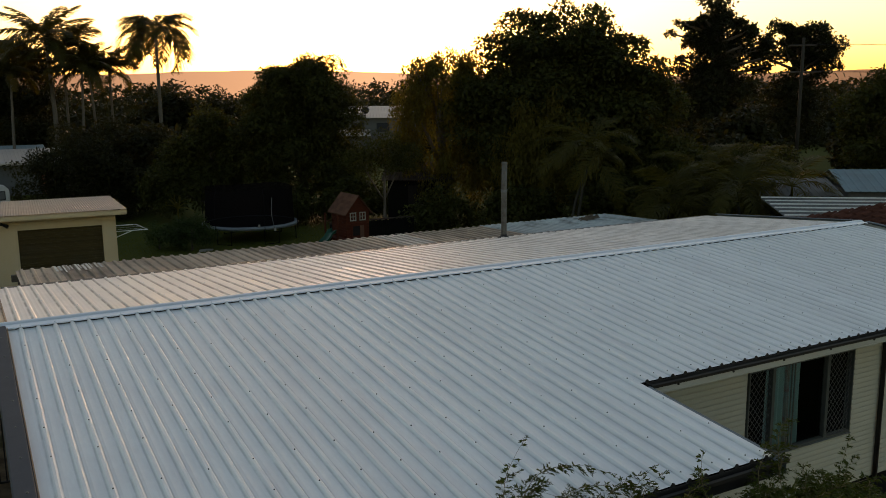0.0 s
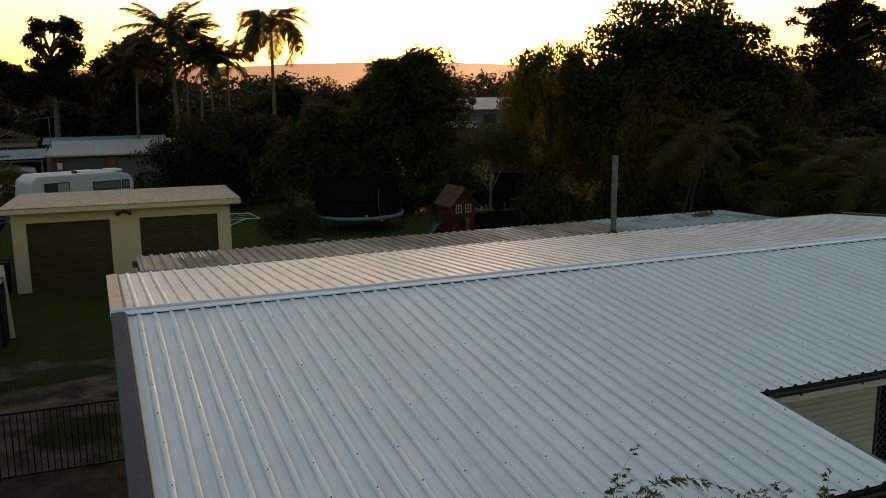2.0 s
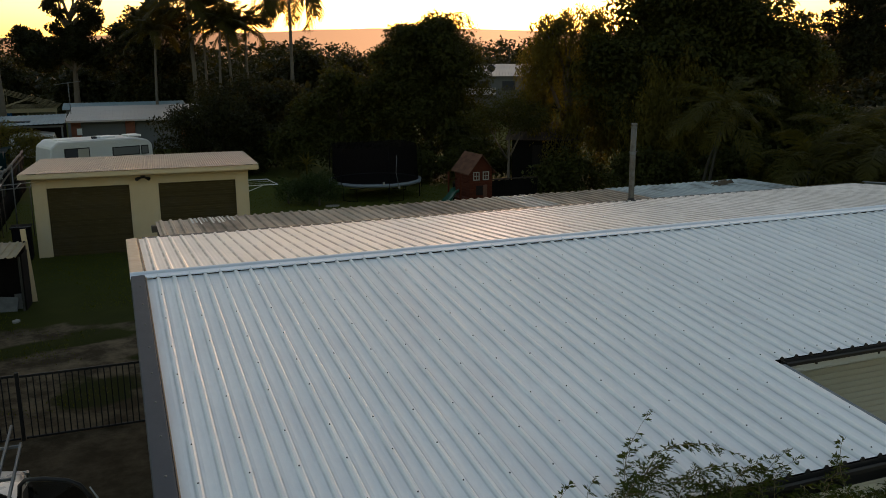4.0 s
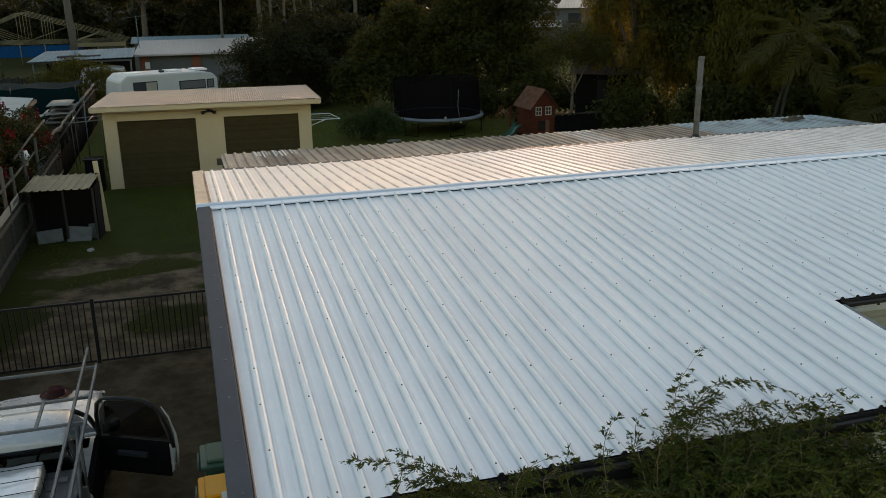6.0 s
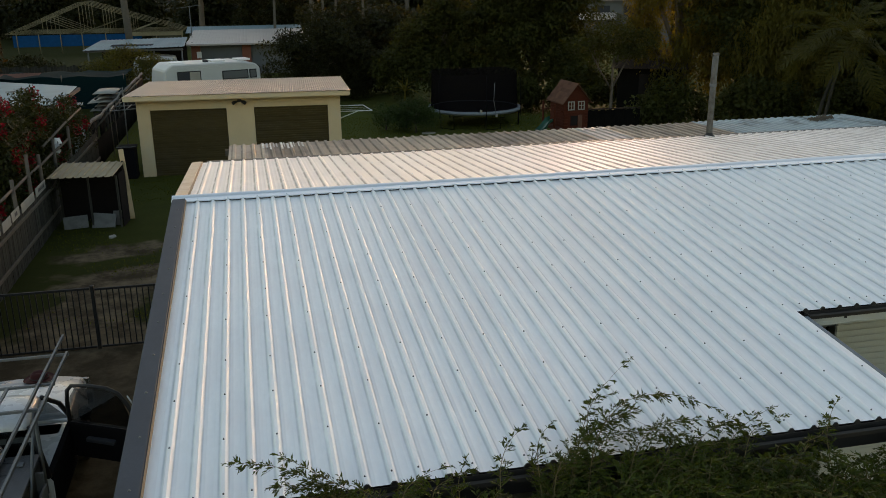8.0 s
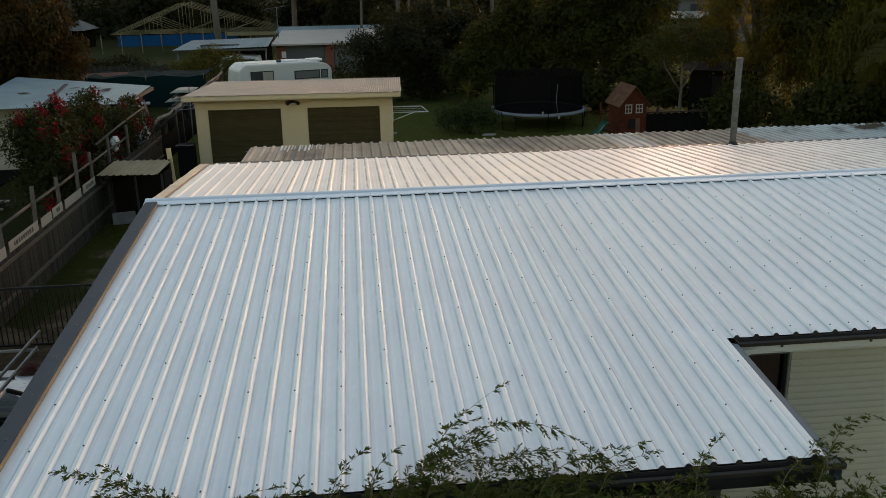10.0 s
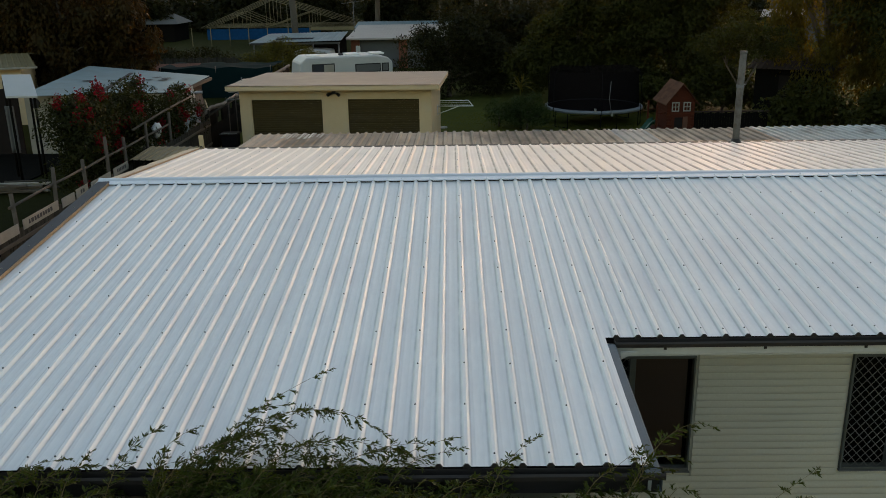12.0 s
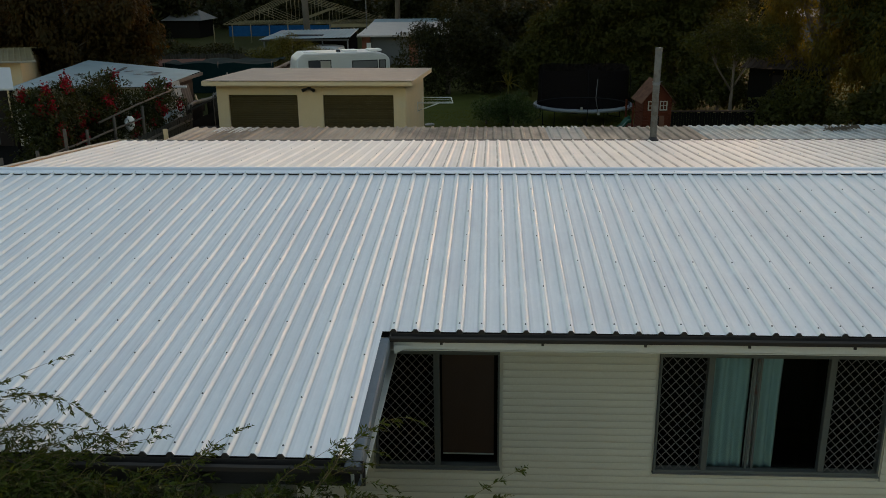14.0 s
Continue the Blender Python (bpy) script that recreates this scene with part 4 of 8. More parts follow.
patio = thing("patio_roof", (0, 8.7, 0), "weathered corrugated patio roof of mixed grey and pale sheets", "roof")
patio_dz = Matrix.Translation((0, -8.7, 0))
for i in range(14):
    patio_sheet(-5.65 + 0.76 * i, 4, 0.19, 8.40, 11.5, 3.125 + 0.005 * (i % 2), 3.03 + 0.005 * (i % 2), M_PATCH if i == 10 else M_OLDROOF, i, 0.05)
for i in range(6):
    patio_sheet(4.99 + 0.70 * i, 4, 0.175, 8.40, 11.75, 3.130 + 0.005 * (i % 2), 3.005 + 0.005 * (i % 2), M_PALEROOF, 20 + i, 0.05)
rng = random.Random(21)
for x0, x1, ya, yb, n2 in ((-5.0, -4.15, 10.55, 11.48, 12), (1.9, 2.85, 10.95, 11.5, 11)):
    for q in range(n2):
        xx = x0 + (x1 - x0) * (q + rng.random() * 0.5) / n2
        w2 = rng.uniform(0.02, 0.05)
        bm = bmesh.new()
        sl = -0.0306
        y0, y1 = ya + rng.uniform(0, 0.3), yb - rng.uniform(0, 0.2)
        vs = [bm.verts.new((a, b, 3.152 + sl * (b - 8.4))) for b in (y0, y1) for a in (xx, xx + w2)] + [bm.verts.new((a, b, 3.159 + sl * (b - 8.4))) for b in (y0, y1) for a in (xx, xx + w2)]
        for q2 in ((0, 1, 3, 2), (4, 6, 7, 5), (0, 4, 5, 1), (2, 3, 7, 6), (0, 2, 6, 4), (1, 5, 7, 3)):
            bm.faces.new([vs[i2] for i2 in q2])
        bmesh.ops.recalc_face_normals(bm, faces=bm.faces)
        ob = part("sealant_strip", bm, M_STREAK, patio, "white sealant strip on a rib")
        ob.matrix_parent_inverse = patio_dz
for px in (-5.6, -2.0, 1.6, 5.2, 8.7):
    ob = boxed("post", (px - 0.045, 11.25, -0.05), (px + 0.045, 11.34, 2.95), M_POST, patio)
    ob.matrix_parent_inverse = patio_dz
ob = boxed("beam", (-5.75, 11.24, 2.86), (8.9, 11.35, 2.99), M_POST, patio)
ob.matrix_parent_inverse = patio_dz

# ---- vent pipe on the roof ----
vent = thing("vent_pipe", (3.722, 8.595, 3.27), "tall grey galvanised vent pipe with a joint collar on the roof", "pipe")
tube("shaft", [(0, 0, -0.25), (0.0, 0, 1.02), (0.008, 0.0, 1.62)], 0.060, M_PIPE, vent, "", 16)
tube("collar", [(0, 0, 0.985), (0, 0, 0.99), (0, 0, 1.03), (0, 0, 1.035)], [0.062, 0.068, 0.068, 0.062], M_LEAD, vent, "", 16)
ring = [(0.071 * math.cos(2 * math.pi * q / 16), 0.071 * math.sin(2 * math.pi * q / 16), 1.045 + 0.006 * math.sin(3 * q)) for q in range(17)]
tube("wire_tie", ring + [(0.10, -0.03, 1.06)], 0.005, M_STEEL, vent, "twisted wire tie", 5)
tube("rim", [(0.008, 0, 1.58), (0.008, 0, 1.63)], [0.063, 0.063], M_PIPE, vent, "", 16)
tube("boot", [(0, 0, -0.03), (0, 0, 0.015), (0, 0, 0.03), (0, 0, 0.075)], [0.15, 0.125, 0.085, 0.063], M_GUTTER, vent, "dark flashing boot", 16)


# ---- garage in the back yard ----
def corrugated(x0, x1, ya, yb, za, zb, pitch, amp, seed=0):
    n = int((x1 - x0) / pitch * 6)
    verts, faces = [], []
    for j in range(3):
        v = j / 2
        for i in range(n + 1):
            x = x0 + (x1 - x0) * i / n
            verts.append((x, ya + (yb - ya) * v, za + (zb - za) * v + amp * math.sin(2 * math.pi * x / pitch)))
    w = n + 1
    for j in range(2):
        for i in range(n):
            faces.append((j * w + i, j * w + i + 1, (j + 1) * w + i + 1, (j + 1) * w + i))
    return verts, faces


garage = thing("garage", (-5.5, 23.08, 0), "cream rendered double garage with brown roller doors and corrugated roof", "garage", turn=-2.8)
G = 3.37                                          # half its width
doors = [(-2.95, -0.46), (0.45, 2.94)]
TOP = 2.24
for lo, hi in (((-G, 0, -0.05), (doors[0][0], 0.14, 2.60)), ((doors[0][1], 0, -0.05), (doors[1][0], 0.14, 2.60)), ((doors[1][1], 0, -0.05), (G, 0.14, 2.60)),
               ((doors[0][0], 0.002, TOP), (doors[0][1], 0.14, 2.60)), ((doors[1][0], 0.002, TOP), (doors[1][1], 0.14, 2.60)),
               ((-G, 0.14, -0.05), (-G + 0.14, 4.9, 2.56)), ((G - 0.14, 0.14, -0.05), (G, 4.9, 2.56)), ((-G + 0.14, 4.76, -0.05), (G - 0.14, 4.9, 2.52))):
    boxed("wall", lo, hi, M_CREAM, garage, "", 0.006)
for a, b in doors:
    d = new("roller_door")
    d.parent = garage
    d["label"] = "closed dark brown roller door"
    z = 0.0
    while z < TOP:
        bm = bmesh.new()
        extruded(bm, [(0.10, z), (0.087, z + 0.004), (0.080, z + 0.038), (0.087, z + 0.073), (0.10, z + 0.0772)], "x", a, b)
        part("slat", bm, M_ROLLER, d)
        z += 0.0775
    boxed("bottom_rail", (a, 0.07, -0.01), (b, 0.105, 0.05), M_ROLLER, d)
v, f = corrugated(-G - 0.30, G + 0.33, -0.55, 5.1, 2.79, 2.66, 0.076, 0.010)
raw("roof", v, f, M_GARROOF, garage, "pale tan corrugated sheet roof", True)
boxed("fascia", (-G - 0.28, -0.535, 2.62), (G + 0.31, -0.51, 2.765), M_CREAM, garage)
for s in (-1, 1):
    bm = bmesh.new()
    xx = s * (G + 0.30)
    extruded(bm, [(-0.535, 2.62), (-0.535, 2.765), (5.08, 2.64), (5.08, 2.495)], "x", xx - 0.012, xx + 0.012)
    part("barge_board", bm, M_CREAM, garage)
boxed("soffit", (-G - 0.27, -0.505, 2.601), (G + 0.28, 0.0, 2.618), M_CREAM, garage)
flood = new("floodlight")
flood.parent = garage
for s in (-1, 1):
    tube("lamp_head", [(-0.02 + s * 0.06, -0.03, 2.46), (-0.02 + s * 0.16, -0.12, 2.43), (-0.02 + s * 0.20, -0.16, 2.41)], [0.03, 0.055, 0.06], M_BLACKTRIM, flood, "", 10)
boxed("mount", (-0.09, -0.03, 2.43), (0.05, 0.0, 2.52), M_BLACKTRIM, flood)

# clothes line on the garage's side wall
hoist = thing("clothes_line", (-1.98, 25.9, 1.56), "white folding clothes line frame fixed to the garage wall", "clothes line", turn=-2.2)
for a, b in (((0, 0, 0), (1.35, 0.0, 0.0)), ((0, 1.55, 0), (1.15, 1.55, 0.0)), ((1.35, 0, 0), (1.15, 1.55, 0)), ((0, 0, -0.3), (0.8, 0, -0.01)), ((0.0, 0, -0.35), (0, 0, 0.05)), ((0.0, 1.55, -0.35), (0, 1.55, 0.05))):
    tube("bar", [a, b], 0.018, M_WHITE, hoist)
for i in range(2):
    y = 0.5 + 0.5 * i
    tube("line", [(0.02, y, 0.0), (1.3 - 0.13 * y, y, -0.01)], 0.004, M_WHITE, hoist, "", 4)

# ---- lean-to firewood shelter by the fence ----
lean = thing("lean_to_shelter", (-9.55, 17.2, 0), "low open shelter with a cream ribbed roof and a leaning post", "shelter", turn=-6)
prof = []
x = -0.88
while x < 0.70:
    prof += [(x, 0.0), (x + 0.07, 0.0), (x + 0.085, 0.026), (x + 0.125, 0.026), (x + 0.14, 0.0)]
    x += 0.19
vv, ff = [], []
for yy, zz in ((-0.60, 1.47), (0.66, 1.62)):
    vv += [(px + (0.06 if yy > 0 else 0), yy, zz + h) for px, h in prof]
for i in range(len(prof) - 1):
    ff.append((i, i + 1, len(prof) + i + 1, len(prof) + i))
r = raw("roof_sheet", vv, ff, M_LEANROOF, lean)
r.modifiers.new("thick", "SOLIDIFY").thickness = 0.004
for px, py, h in ((-0.95, -0.25, 1.42), (0.05, -0.25, 1.42), (0.78, -0.25, 1.42), (-0.95, 0.55, 1.66), (0.78, 0.55, 1.66)):
    boxed("post", (px - 0.025, py - 0.025, -0.05), (px + 0.025, py + 0.025, h), M_PALING, lean)
bm = bmesh.new()
box(bm, (0.0, -0.05, -0.05), (0.13, 0.0, 1.96), 0.006, pose(0.80, 0.66, 0.0, 0, -3.0, 8))
part("board", bm, M_CREAM, lean, "tall cream upright board")
boxed("side_sheet", (0.82, -0.2, 0), (0.835, 0.5, 1.45), M_DARK, lean)
boxed("back_sheet", (-0.95, 0.57, 0), (0.8, 0.585, 1.6), M_DARK, lean)
for i, (px, py, sx, sz, a) in enumerate(((-0.72, -0.22, 0.62, 0.34, -18), (-0.02, -0.25, 0.60, 0.44, -24), (0.52, -0.05, 0.22, 0.40, -8))):
    bm = bmesh.new()
    box(bm, (0, -0.015, 0), (sx, 0.015, sz), 0.004, pose(px - 9.55, py + 17.15, 0.0, a, (-3, 6, 2)[i], (4, -6, 10)[i]))
    tagged(part("sheet_offcut", bm, M_MESH), "grey-white sheet offcut leaning in the shelter", "sheet", "offcuts in the shelter")
bin3 = thing("rubbish_bin", (-9.30, 23.3, 0), "dark wheelie bin with a shiny open lid behind the shelter", "bin")
boxed("body", (-0.27, -0.3, 0), (0.27, 0.3, 1.04), M_MAT, bin3, "", 0.04)
boxed("lid", (-0.31, -0.34, 1.041), (0.31, 0.32, 1.09), M_DARK, bin3, "shiny dark lid", 0.02)
tube("lid_rim", [(-0.31, -0.345, 1.10), (-0.1, -0.35, 1.115), (0.15, -0.35, 1.10), (0.31, -0.345, 1.12)], 0.014, M_STEEL, bin3, "", 6)

# ---- steel yard fence and gate ----
fence = thing("steel_fence", (-8.15, 8.45, 0), "black tubular steel yard fence with close upright bars", "fence")
for x0, x1, drop in ((-2.55, -0.04, -0.02), (0.04, 2.45, 0.0)):
    boxed("rail", (x0, -0.018, 1.12 - drop), (x1, 0.018, 1.16 - drop), M_BLACKSTEEL, fence)
    boxed("rail", (x0, -0.018, 0.03), (x1, 0.018, 0.065), M_BLACKSTEEL, fence)
    n = int((x1 - x0) / 0.098)
    for i in range(1, n):
        px = x0 + (x1 - x0) * i / n
        boxed("bar", (px - 0.0095, -0.0095, 0.05), (px + 0.0095, 0.0095, 1.13 - drop), M_BLACKSTEEL, fence, "", 0)
for px in (-2.58, 0.0, 2.48):
    boxed("post", (px - 0.03, -0.03, -0.1), (px + 0.03, 0.03, 1.20), M_BLACKSTEEL, fence)
    boxed("cap", (px - 0.034, -0.034, 1.20), (px + 0.034, 0.034, 1.215), M_BLACKSTEEL, fence)

# ---- boundary fence: palings with white boards, tall posts and rails ----
bfence = thing("paling_fence", (-10.55, 8.2, 0), "grey timber paling fence with faded white boards, tall posts and rails", "fence")
rng = random.Random(11)
paling_meshes = []
for i in range(6):
    bm = bmesh.new()
    h = 1.28 + 0.05 * i / 5
    box(bm, (-0.009, -0.047, -0.03), (0.009, 0.047, h), 0.003)
    me = bpy.data.meshes.new("paling")
    bm.to_mesh(me)
    bm.free()
    me.materials.append(M_PALING)
    paling_meshes.append(me)
y = -3.0
while y < 17.0:
    p = new("paling", rng.choice(paling_meshes))
    p.parent = bfence
    p.matrix_local = pose(0.012 * rng.random(), y, 0, rng.uniform(-0.8, 0.8), 0, 0)
    y += 0.1
for zr in (0.35, 1.05):
    boxed("rail", (0.02, -3.0, zr), (0.06, 17.0, zr + 0.075), M_POST, bfence)
post_ys = [2.2, 4.1, 5.8, 7.3, 8.6, 10.4, 12.6]
for i, py in enumerate(post_ys):
    h = (2.05, 2.2, 2.04, 2.34, 2.1, 2.2, 2.2)[i]
    tube("post", [(-0.05, py, -0.05), (-0.06, py, h * 0.6), (-0.05 + rng.uniform(-0.03, 0.03), py, h)], [0.052, 0.048, 0.044], M_POST, bfence, "", 9)
for i in range(len(post_ys) - 1):
    a, b = post_ys[i], post_ys[i + 1]
    tube("rail", [(-0.08, a - 0.15, 1.78 + 0.03 * (i % 2)), (-0.08, (a + b) / 2, 1.80), (-0.08, b + 0.15, 1.82)], [0.034, 0.032, 0.03], M_POST, bfence, "", 8)
tube("rail", [(-0.12, 9.5, 2.15), (-0.12, 12.5, 2.28), (-0.12, 15.5, 2.35)], [0.034, 0.032, 0.03], M_POST, bfence, "", 8)
for i, (a, b) in enumerate(((0.6, 2.1), (2.3, 4.0), (4.2, 4.9), (5.0, 5.7), (5.9, 7.2), (7.4, 8.5))):
    s = boxed("sign_board", (0.016, a, 1.22 + 0.02 * (i % 2)), (0.030, b, 1.44 + 0.02 * (i % 2)), M_SIGN, bfence, "faded white board with worn lettering")
    if i in (1, 3, 5):
        yy = a + 0.25
        while yy < b - 0.3:
            w = rng.uniform(0.06, 0.12)
            boxed("lettering_bar", (0.030, yy, 1.29 + 0.02 * (i % 2)), (0.0335, yy + w, 1.38 + 0.02 * (i % 2)), M_INK, s, "", 0)
            yy += w + 0.04
# further back: corrugated sheets with a sagging handrail
sheetf = thing("sheet_fence", (-10.55, 25.2, 0), "dark weathered sheet fence with a sagging top rail", "fence")
v, f = [], []
n = 90
for j in range(2):
    for i in range(n + 1):
        yy = 15.0 * i / n
        v.append((0.02 * math.sin(yy * 21) + 0.05 * noise.noise((yy * 0.5, j, 2)), yy, (-0.05, 0.95 + 0.1 * noise.noise((yy * 0.4, 0, 5)))[j]))
for i in range(n):
    f.append((i, i + 1, n + 2 + i, n + 1 + i))
raw("sheet", v, f, M_DARKFENCE, sheetf, "", True).modifiers.new("thick", "SOLIDIFY").thickness = 0.004
tube("top_rail", [(0, 0, 1.42), (0.02, 4, 1.5), (0, 8, 1.55), (0.03, 15, 1.6)], 0.035, M_PALING, sheetf)
for yy in (0.2, 3.2, 6.4, 9.6, 13.2):
    tube("post", [(-0.05, yy, -0.05), (-0.05, yy, 1.6)], 0.04, M_PALING, sheetf)
bagpost = thing("white_bag", (-10.85, 20.3, 1.72), "crumpled white plastic bag hung on the fence rail", "bag")
bm = bmesh.new()
bmesh.ops.create_icosphere(bm, subdivisions=3, radius=0.20)
for q in bm.verts:
    q.co = Vector((q.co.x * 0.7, q.co.y * 1.1, q.co.z * 1.15)) * (1 + 0.35 * noise.noise(q.co * 9))
part("bag", bm, M_WHITE, bagpost, "", True)

# ---- white ute with racks, driver's door open ----
ute = thing("utility_truck", (-8.55, 2.63, 0), "white single-cab utility truck with steel racks and an open door", "truck")


def lofted(name, sections, mat, parent, label=""):
    """A skin through cross-sections, each a list of (x, z) at a given y, mirrored about the middle."""
    verts, faces = [], []
    full = [(y, pts + [(-x, z) for x, z in reversed(pts)]) for y, pts in sections]
    w = len(full[0][1])
    for y, pts in full:
        verts += [(x, y, z) for x, z in pts]
    for j in range(len(full) - 1):
        for i in range(w):
            i2 = (i + 1) % w
            faces.append((j * w + i, j * w + i2, (j + 1) * w + i2, (j + 1) * w + i))
    faces.append(tuple(range(w)))
    faces.append(tuple((len(full) - 1) * w + i for i in range(w))[::-1])
    bm = bmesh.new()
    vs = [bm.verts.new(q) for q in verts]
    for q in faces:
        bm.faces.new([vs[i] for i in q])
    bmesh.ops.recalc_face_normals(bm, faces=bm.faces)
    ob = part(name, bm, mat, parent, label, True)
    bv = ob.modifiers.new("round", "BEVEL")
    bv.width, bv.segments, bv.limit_method, bv.angle_limit = 0.03, 3, "ANGLE", radians(35)
    return ob


def sect(y, half, lo, belt, crown):
    return (y, [(half * 0.96, lo), (half, lo + 0.15), (half, belt - 0.08), (half * 0.95, belt), (half * 0.55, belt + crown), (half * 0.18, belt + crown * 1.2)])


lofted("front_body", [sect(1.12, 0.86, 0.42, 1.00, 0.05), sect(1.30, 0.82, 0.40, 1.02, 0.06), sect(2.1, 0.79, 0.40, 0.97, 0.06), sect(2.62, 0.76, 0.42, 0.91, 0.05), sect(2.80, 0.70, 0.48, 0.80, 0.03)], M_WHITECAR, ute, "white bonnet and guards")
lofted("cab_body", [sect(-0.32, 0.86, 0.42, 0.98, 0.0), sect(-0.27, 0.87, 0.40, 1.0, 0.0), sect(1.10, 0.87, 0.40, 1.0, 0.0)], M_WHITECAR, ute, "white cab lower body")
lofted("cab_roof", [(-0.24, [(0.70, 1.60), (0.66, 1.66), (0.40, 1.695), (0.12, 1.70)]), (-0.12, [(0.72, 1.63), (0.67, 1.71), (0.40, 1.745), (0.12, 1.75)]),
                    (0.36, [(0.72, 1.63), (0.67, 1.71), (0.40, 1.745), (0.12, 1.75)]), (0.54, [(0.70, 1.60), (0.65, 1.67), (0.40, 1.70), (0.12, 1.705)])], M_WHITECAR, ute, "white cab roof")
for s in (-1, 1):
    tube("pillar", [(s * 0.84, 1.15, 1.02), (s * 0.78, 0.92, 1.35), (s * 0.70, 0.51, 1.64)], 0.030, M_BLACKTRIM, ute)
    tube("pillar", [(s * 0.85, -0.25, 1.0), (s * 0.72, -0.20, 1.64)], 0.035, M_BLACKTRIM, ute)
bm = bmesh.new()
vs = [bm.verts.new(q) for q in ((-0.82, 1.13, 1.03), (0.82, 1.13, 1.03), (0.68, 0.53, 1.64), (-0.68, 0.53, 1.64))]
bm.faces.new(vs)
part("windscreen", bm, M_CARGLASS, ute)
bm = bmesh.new()
vs = [bm.verts.new(q) for q in ((-0.80, -0.29, 1.02), (0.80, -0.29, 1.02), (0.66, -0.24, 1.62), (-0.66, -0.24, 1.62))]
bm.faces.new(vs)
part("rear_window", bm, M_CARGLASS, ute)
for s, x0, x1 in ((-1, -0.75, -0.1), (1, 0.1, 0.75)):
    bm = bmesh.new()
    box(bm, (x0, 0.0, 0.55), (x1, 0.52, 0.78), 0.05)
    box(bm, (x0, -0.2, 0.7), (x1, -0.02, 1.38), 0.06)
    part("seat", bm, M_SEAT, ute)
# black panel added on the cab side for the shaded inside of the open door
boxed("doorway", (0.80, -0.20, 0.46), (0.874, 1.02, 1.012), M_MAT, ute, "black panel for the shaded inside of the open door", 0.01)
boxed("dashboard", (-0.8, 0.75, 0.78), (0.8, 1.1, 1.0), M_BLACKTRIM, ute, "", 0.05)
ring = [(0.38 + 0.18 * math.cos(2 * math.pi * k / 20), 0.62 + 0.07 * math.sin(2 * math.pi * k / 20), 1.0 + 0.16 * math.sin(2 * math.pi * k / 20)) for k in range(21)]
tube("steering_wheel", ring, 0.014, M_BLACKTRIM, ute)

door = new("door")
door.parent = ute
door.matrix_local = pose(0.87, 1.02, 0, 0, 0, 62)
door["label"] = "open driver's door with its window frame"
bm = bmesh.new()
extruded(bm, [(0.0, 0.66), (0.0, 1.04), (-0.98, 1.04), (-1.02, 0.95), (-1.0, 0.68), (-0.95, 0.62), (-0.1, 0.62)], "x", -0.06, 0.0)
part("skin", bm, M_WHITECAR, door).modifiers.new("round", "BEVEL").width = 0.015
boxed("lining", (-0.09, -0.97, 0.60), (-0.058, 0.01, 1.07), M_MAT, door, "black door lining", 0.015)
tube("window_frame", [(-0.03, 0.0, 0.85), (-0.04, -0.01, 1.1), (-0.06, -0.03, 1.35), (-0.08, -0.07, 1.51), (-0.10, -0.16, 1.595), (-0.11, -0.40, 1.63), (-0.11, -0.68, 1.625), (-0.10, -0.82, 1.57), (-0.08, -0.92, 1.42), (-0.05, -0.98, 1.2), (-0.03, -1.0, 0.98)], 0.026, M_BLACKTRIM, door, "black window frame")
bm = bmesh.new()
vs = [bm.verts.new(q) for q in ((-0.04, -0.02, 1.0), (-0.08, -0.09, 1.42), (-0.10, -0.20, 1.57), (-0.11, -0.66, 1.61), (-0.10, -0.86, 1.50), (-0.04, -0.98, 1.0))]
bm.faces.new(vs)
part("window_glass", bm, M_TINTGLASS, door, "dark tinted door glass")
tube("outer_edge", [(-0.04, -0.90, 1.52), (-0.02, -0.97, 1.38), (0.0, -1.02, 1.15), (0.005, -1.035, 0.95), (0.005, -1.02, 0.70)], [0.008, 0.012, 0.018, 0.018, 0.014], M_WHITECAR, door, "white outer edge of the door", 8)
boxed("belt_seal", (-0.06, -0.97, 1.041), (0.006, 0.0, 1.06), M_BLACKTRIM, door, "", 0.004)
boxed("arm_rest", (-0.15, -0.70, 0.86), (-0.088, -0.30, 0.92), M_SEAT, door, "", 0.012)
boxed("handle", (0.0, -0.90, 0.90), (0.03, -0.76, 0.94), M_BLACKTRIM, door, "", 0.008)
boxed("mirror", (0.01, -0.20, 1.07), (0.17, -0.10, 1.21), M_BLACKTRIM, door, "black wing mirror", 0.03)

tray = new("tray")
tray.parent = ute
tray["label"] = "flat steel tray with drop sides"
boxed("deck", (-0.90, -3.0, 0.86), (0.90, -0.62, 0.93), M_TRAY, tray)
for s in (-1, 1):
    boxed("side", (s * 0.90 - 0.015, -3.0, 0.90), (s * 0.90 + 0.015, -0.62, 1.15), M_STEEL, tray)
boxed("headboard", (-0.90, -0.66, 0.93), (0.90, -0.62, 1.30), M_STEEL, tray)
rack = new("ladder_rack")
rack.parent = ute
rack["label"] = "galvanised steel ladder rack over cab and tray"
for px, py in ((0.80, 1.55), (0.95, 0.98), (-0.85, 1.5)):
    boxed("rail", (px - 0.014, -3.2, 1.972), (px + 0.014, py, 2.010), M_STEEL, rack, "", 0.003)
for py in (1.0, 0.16, -0.46, -2.9):
    boxed("crossbar", (-0.88, py - 0.016, 1.94), (0.96, py + 0.016, 1.971), M_STEEL, rack, "", 0.003)
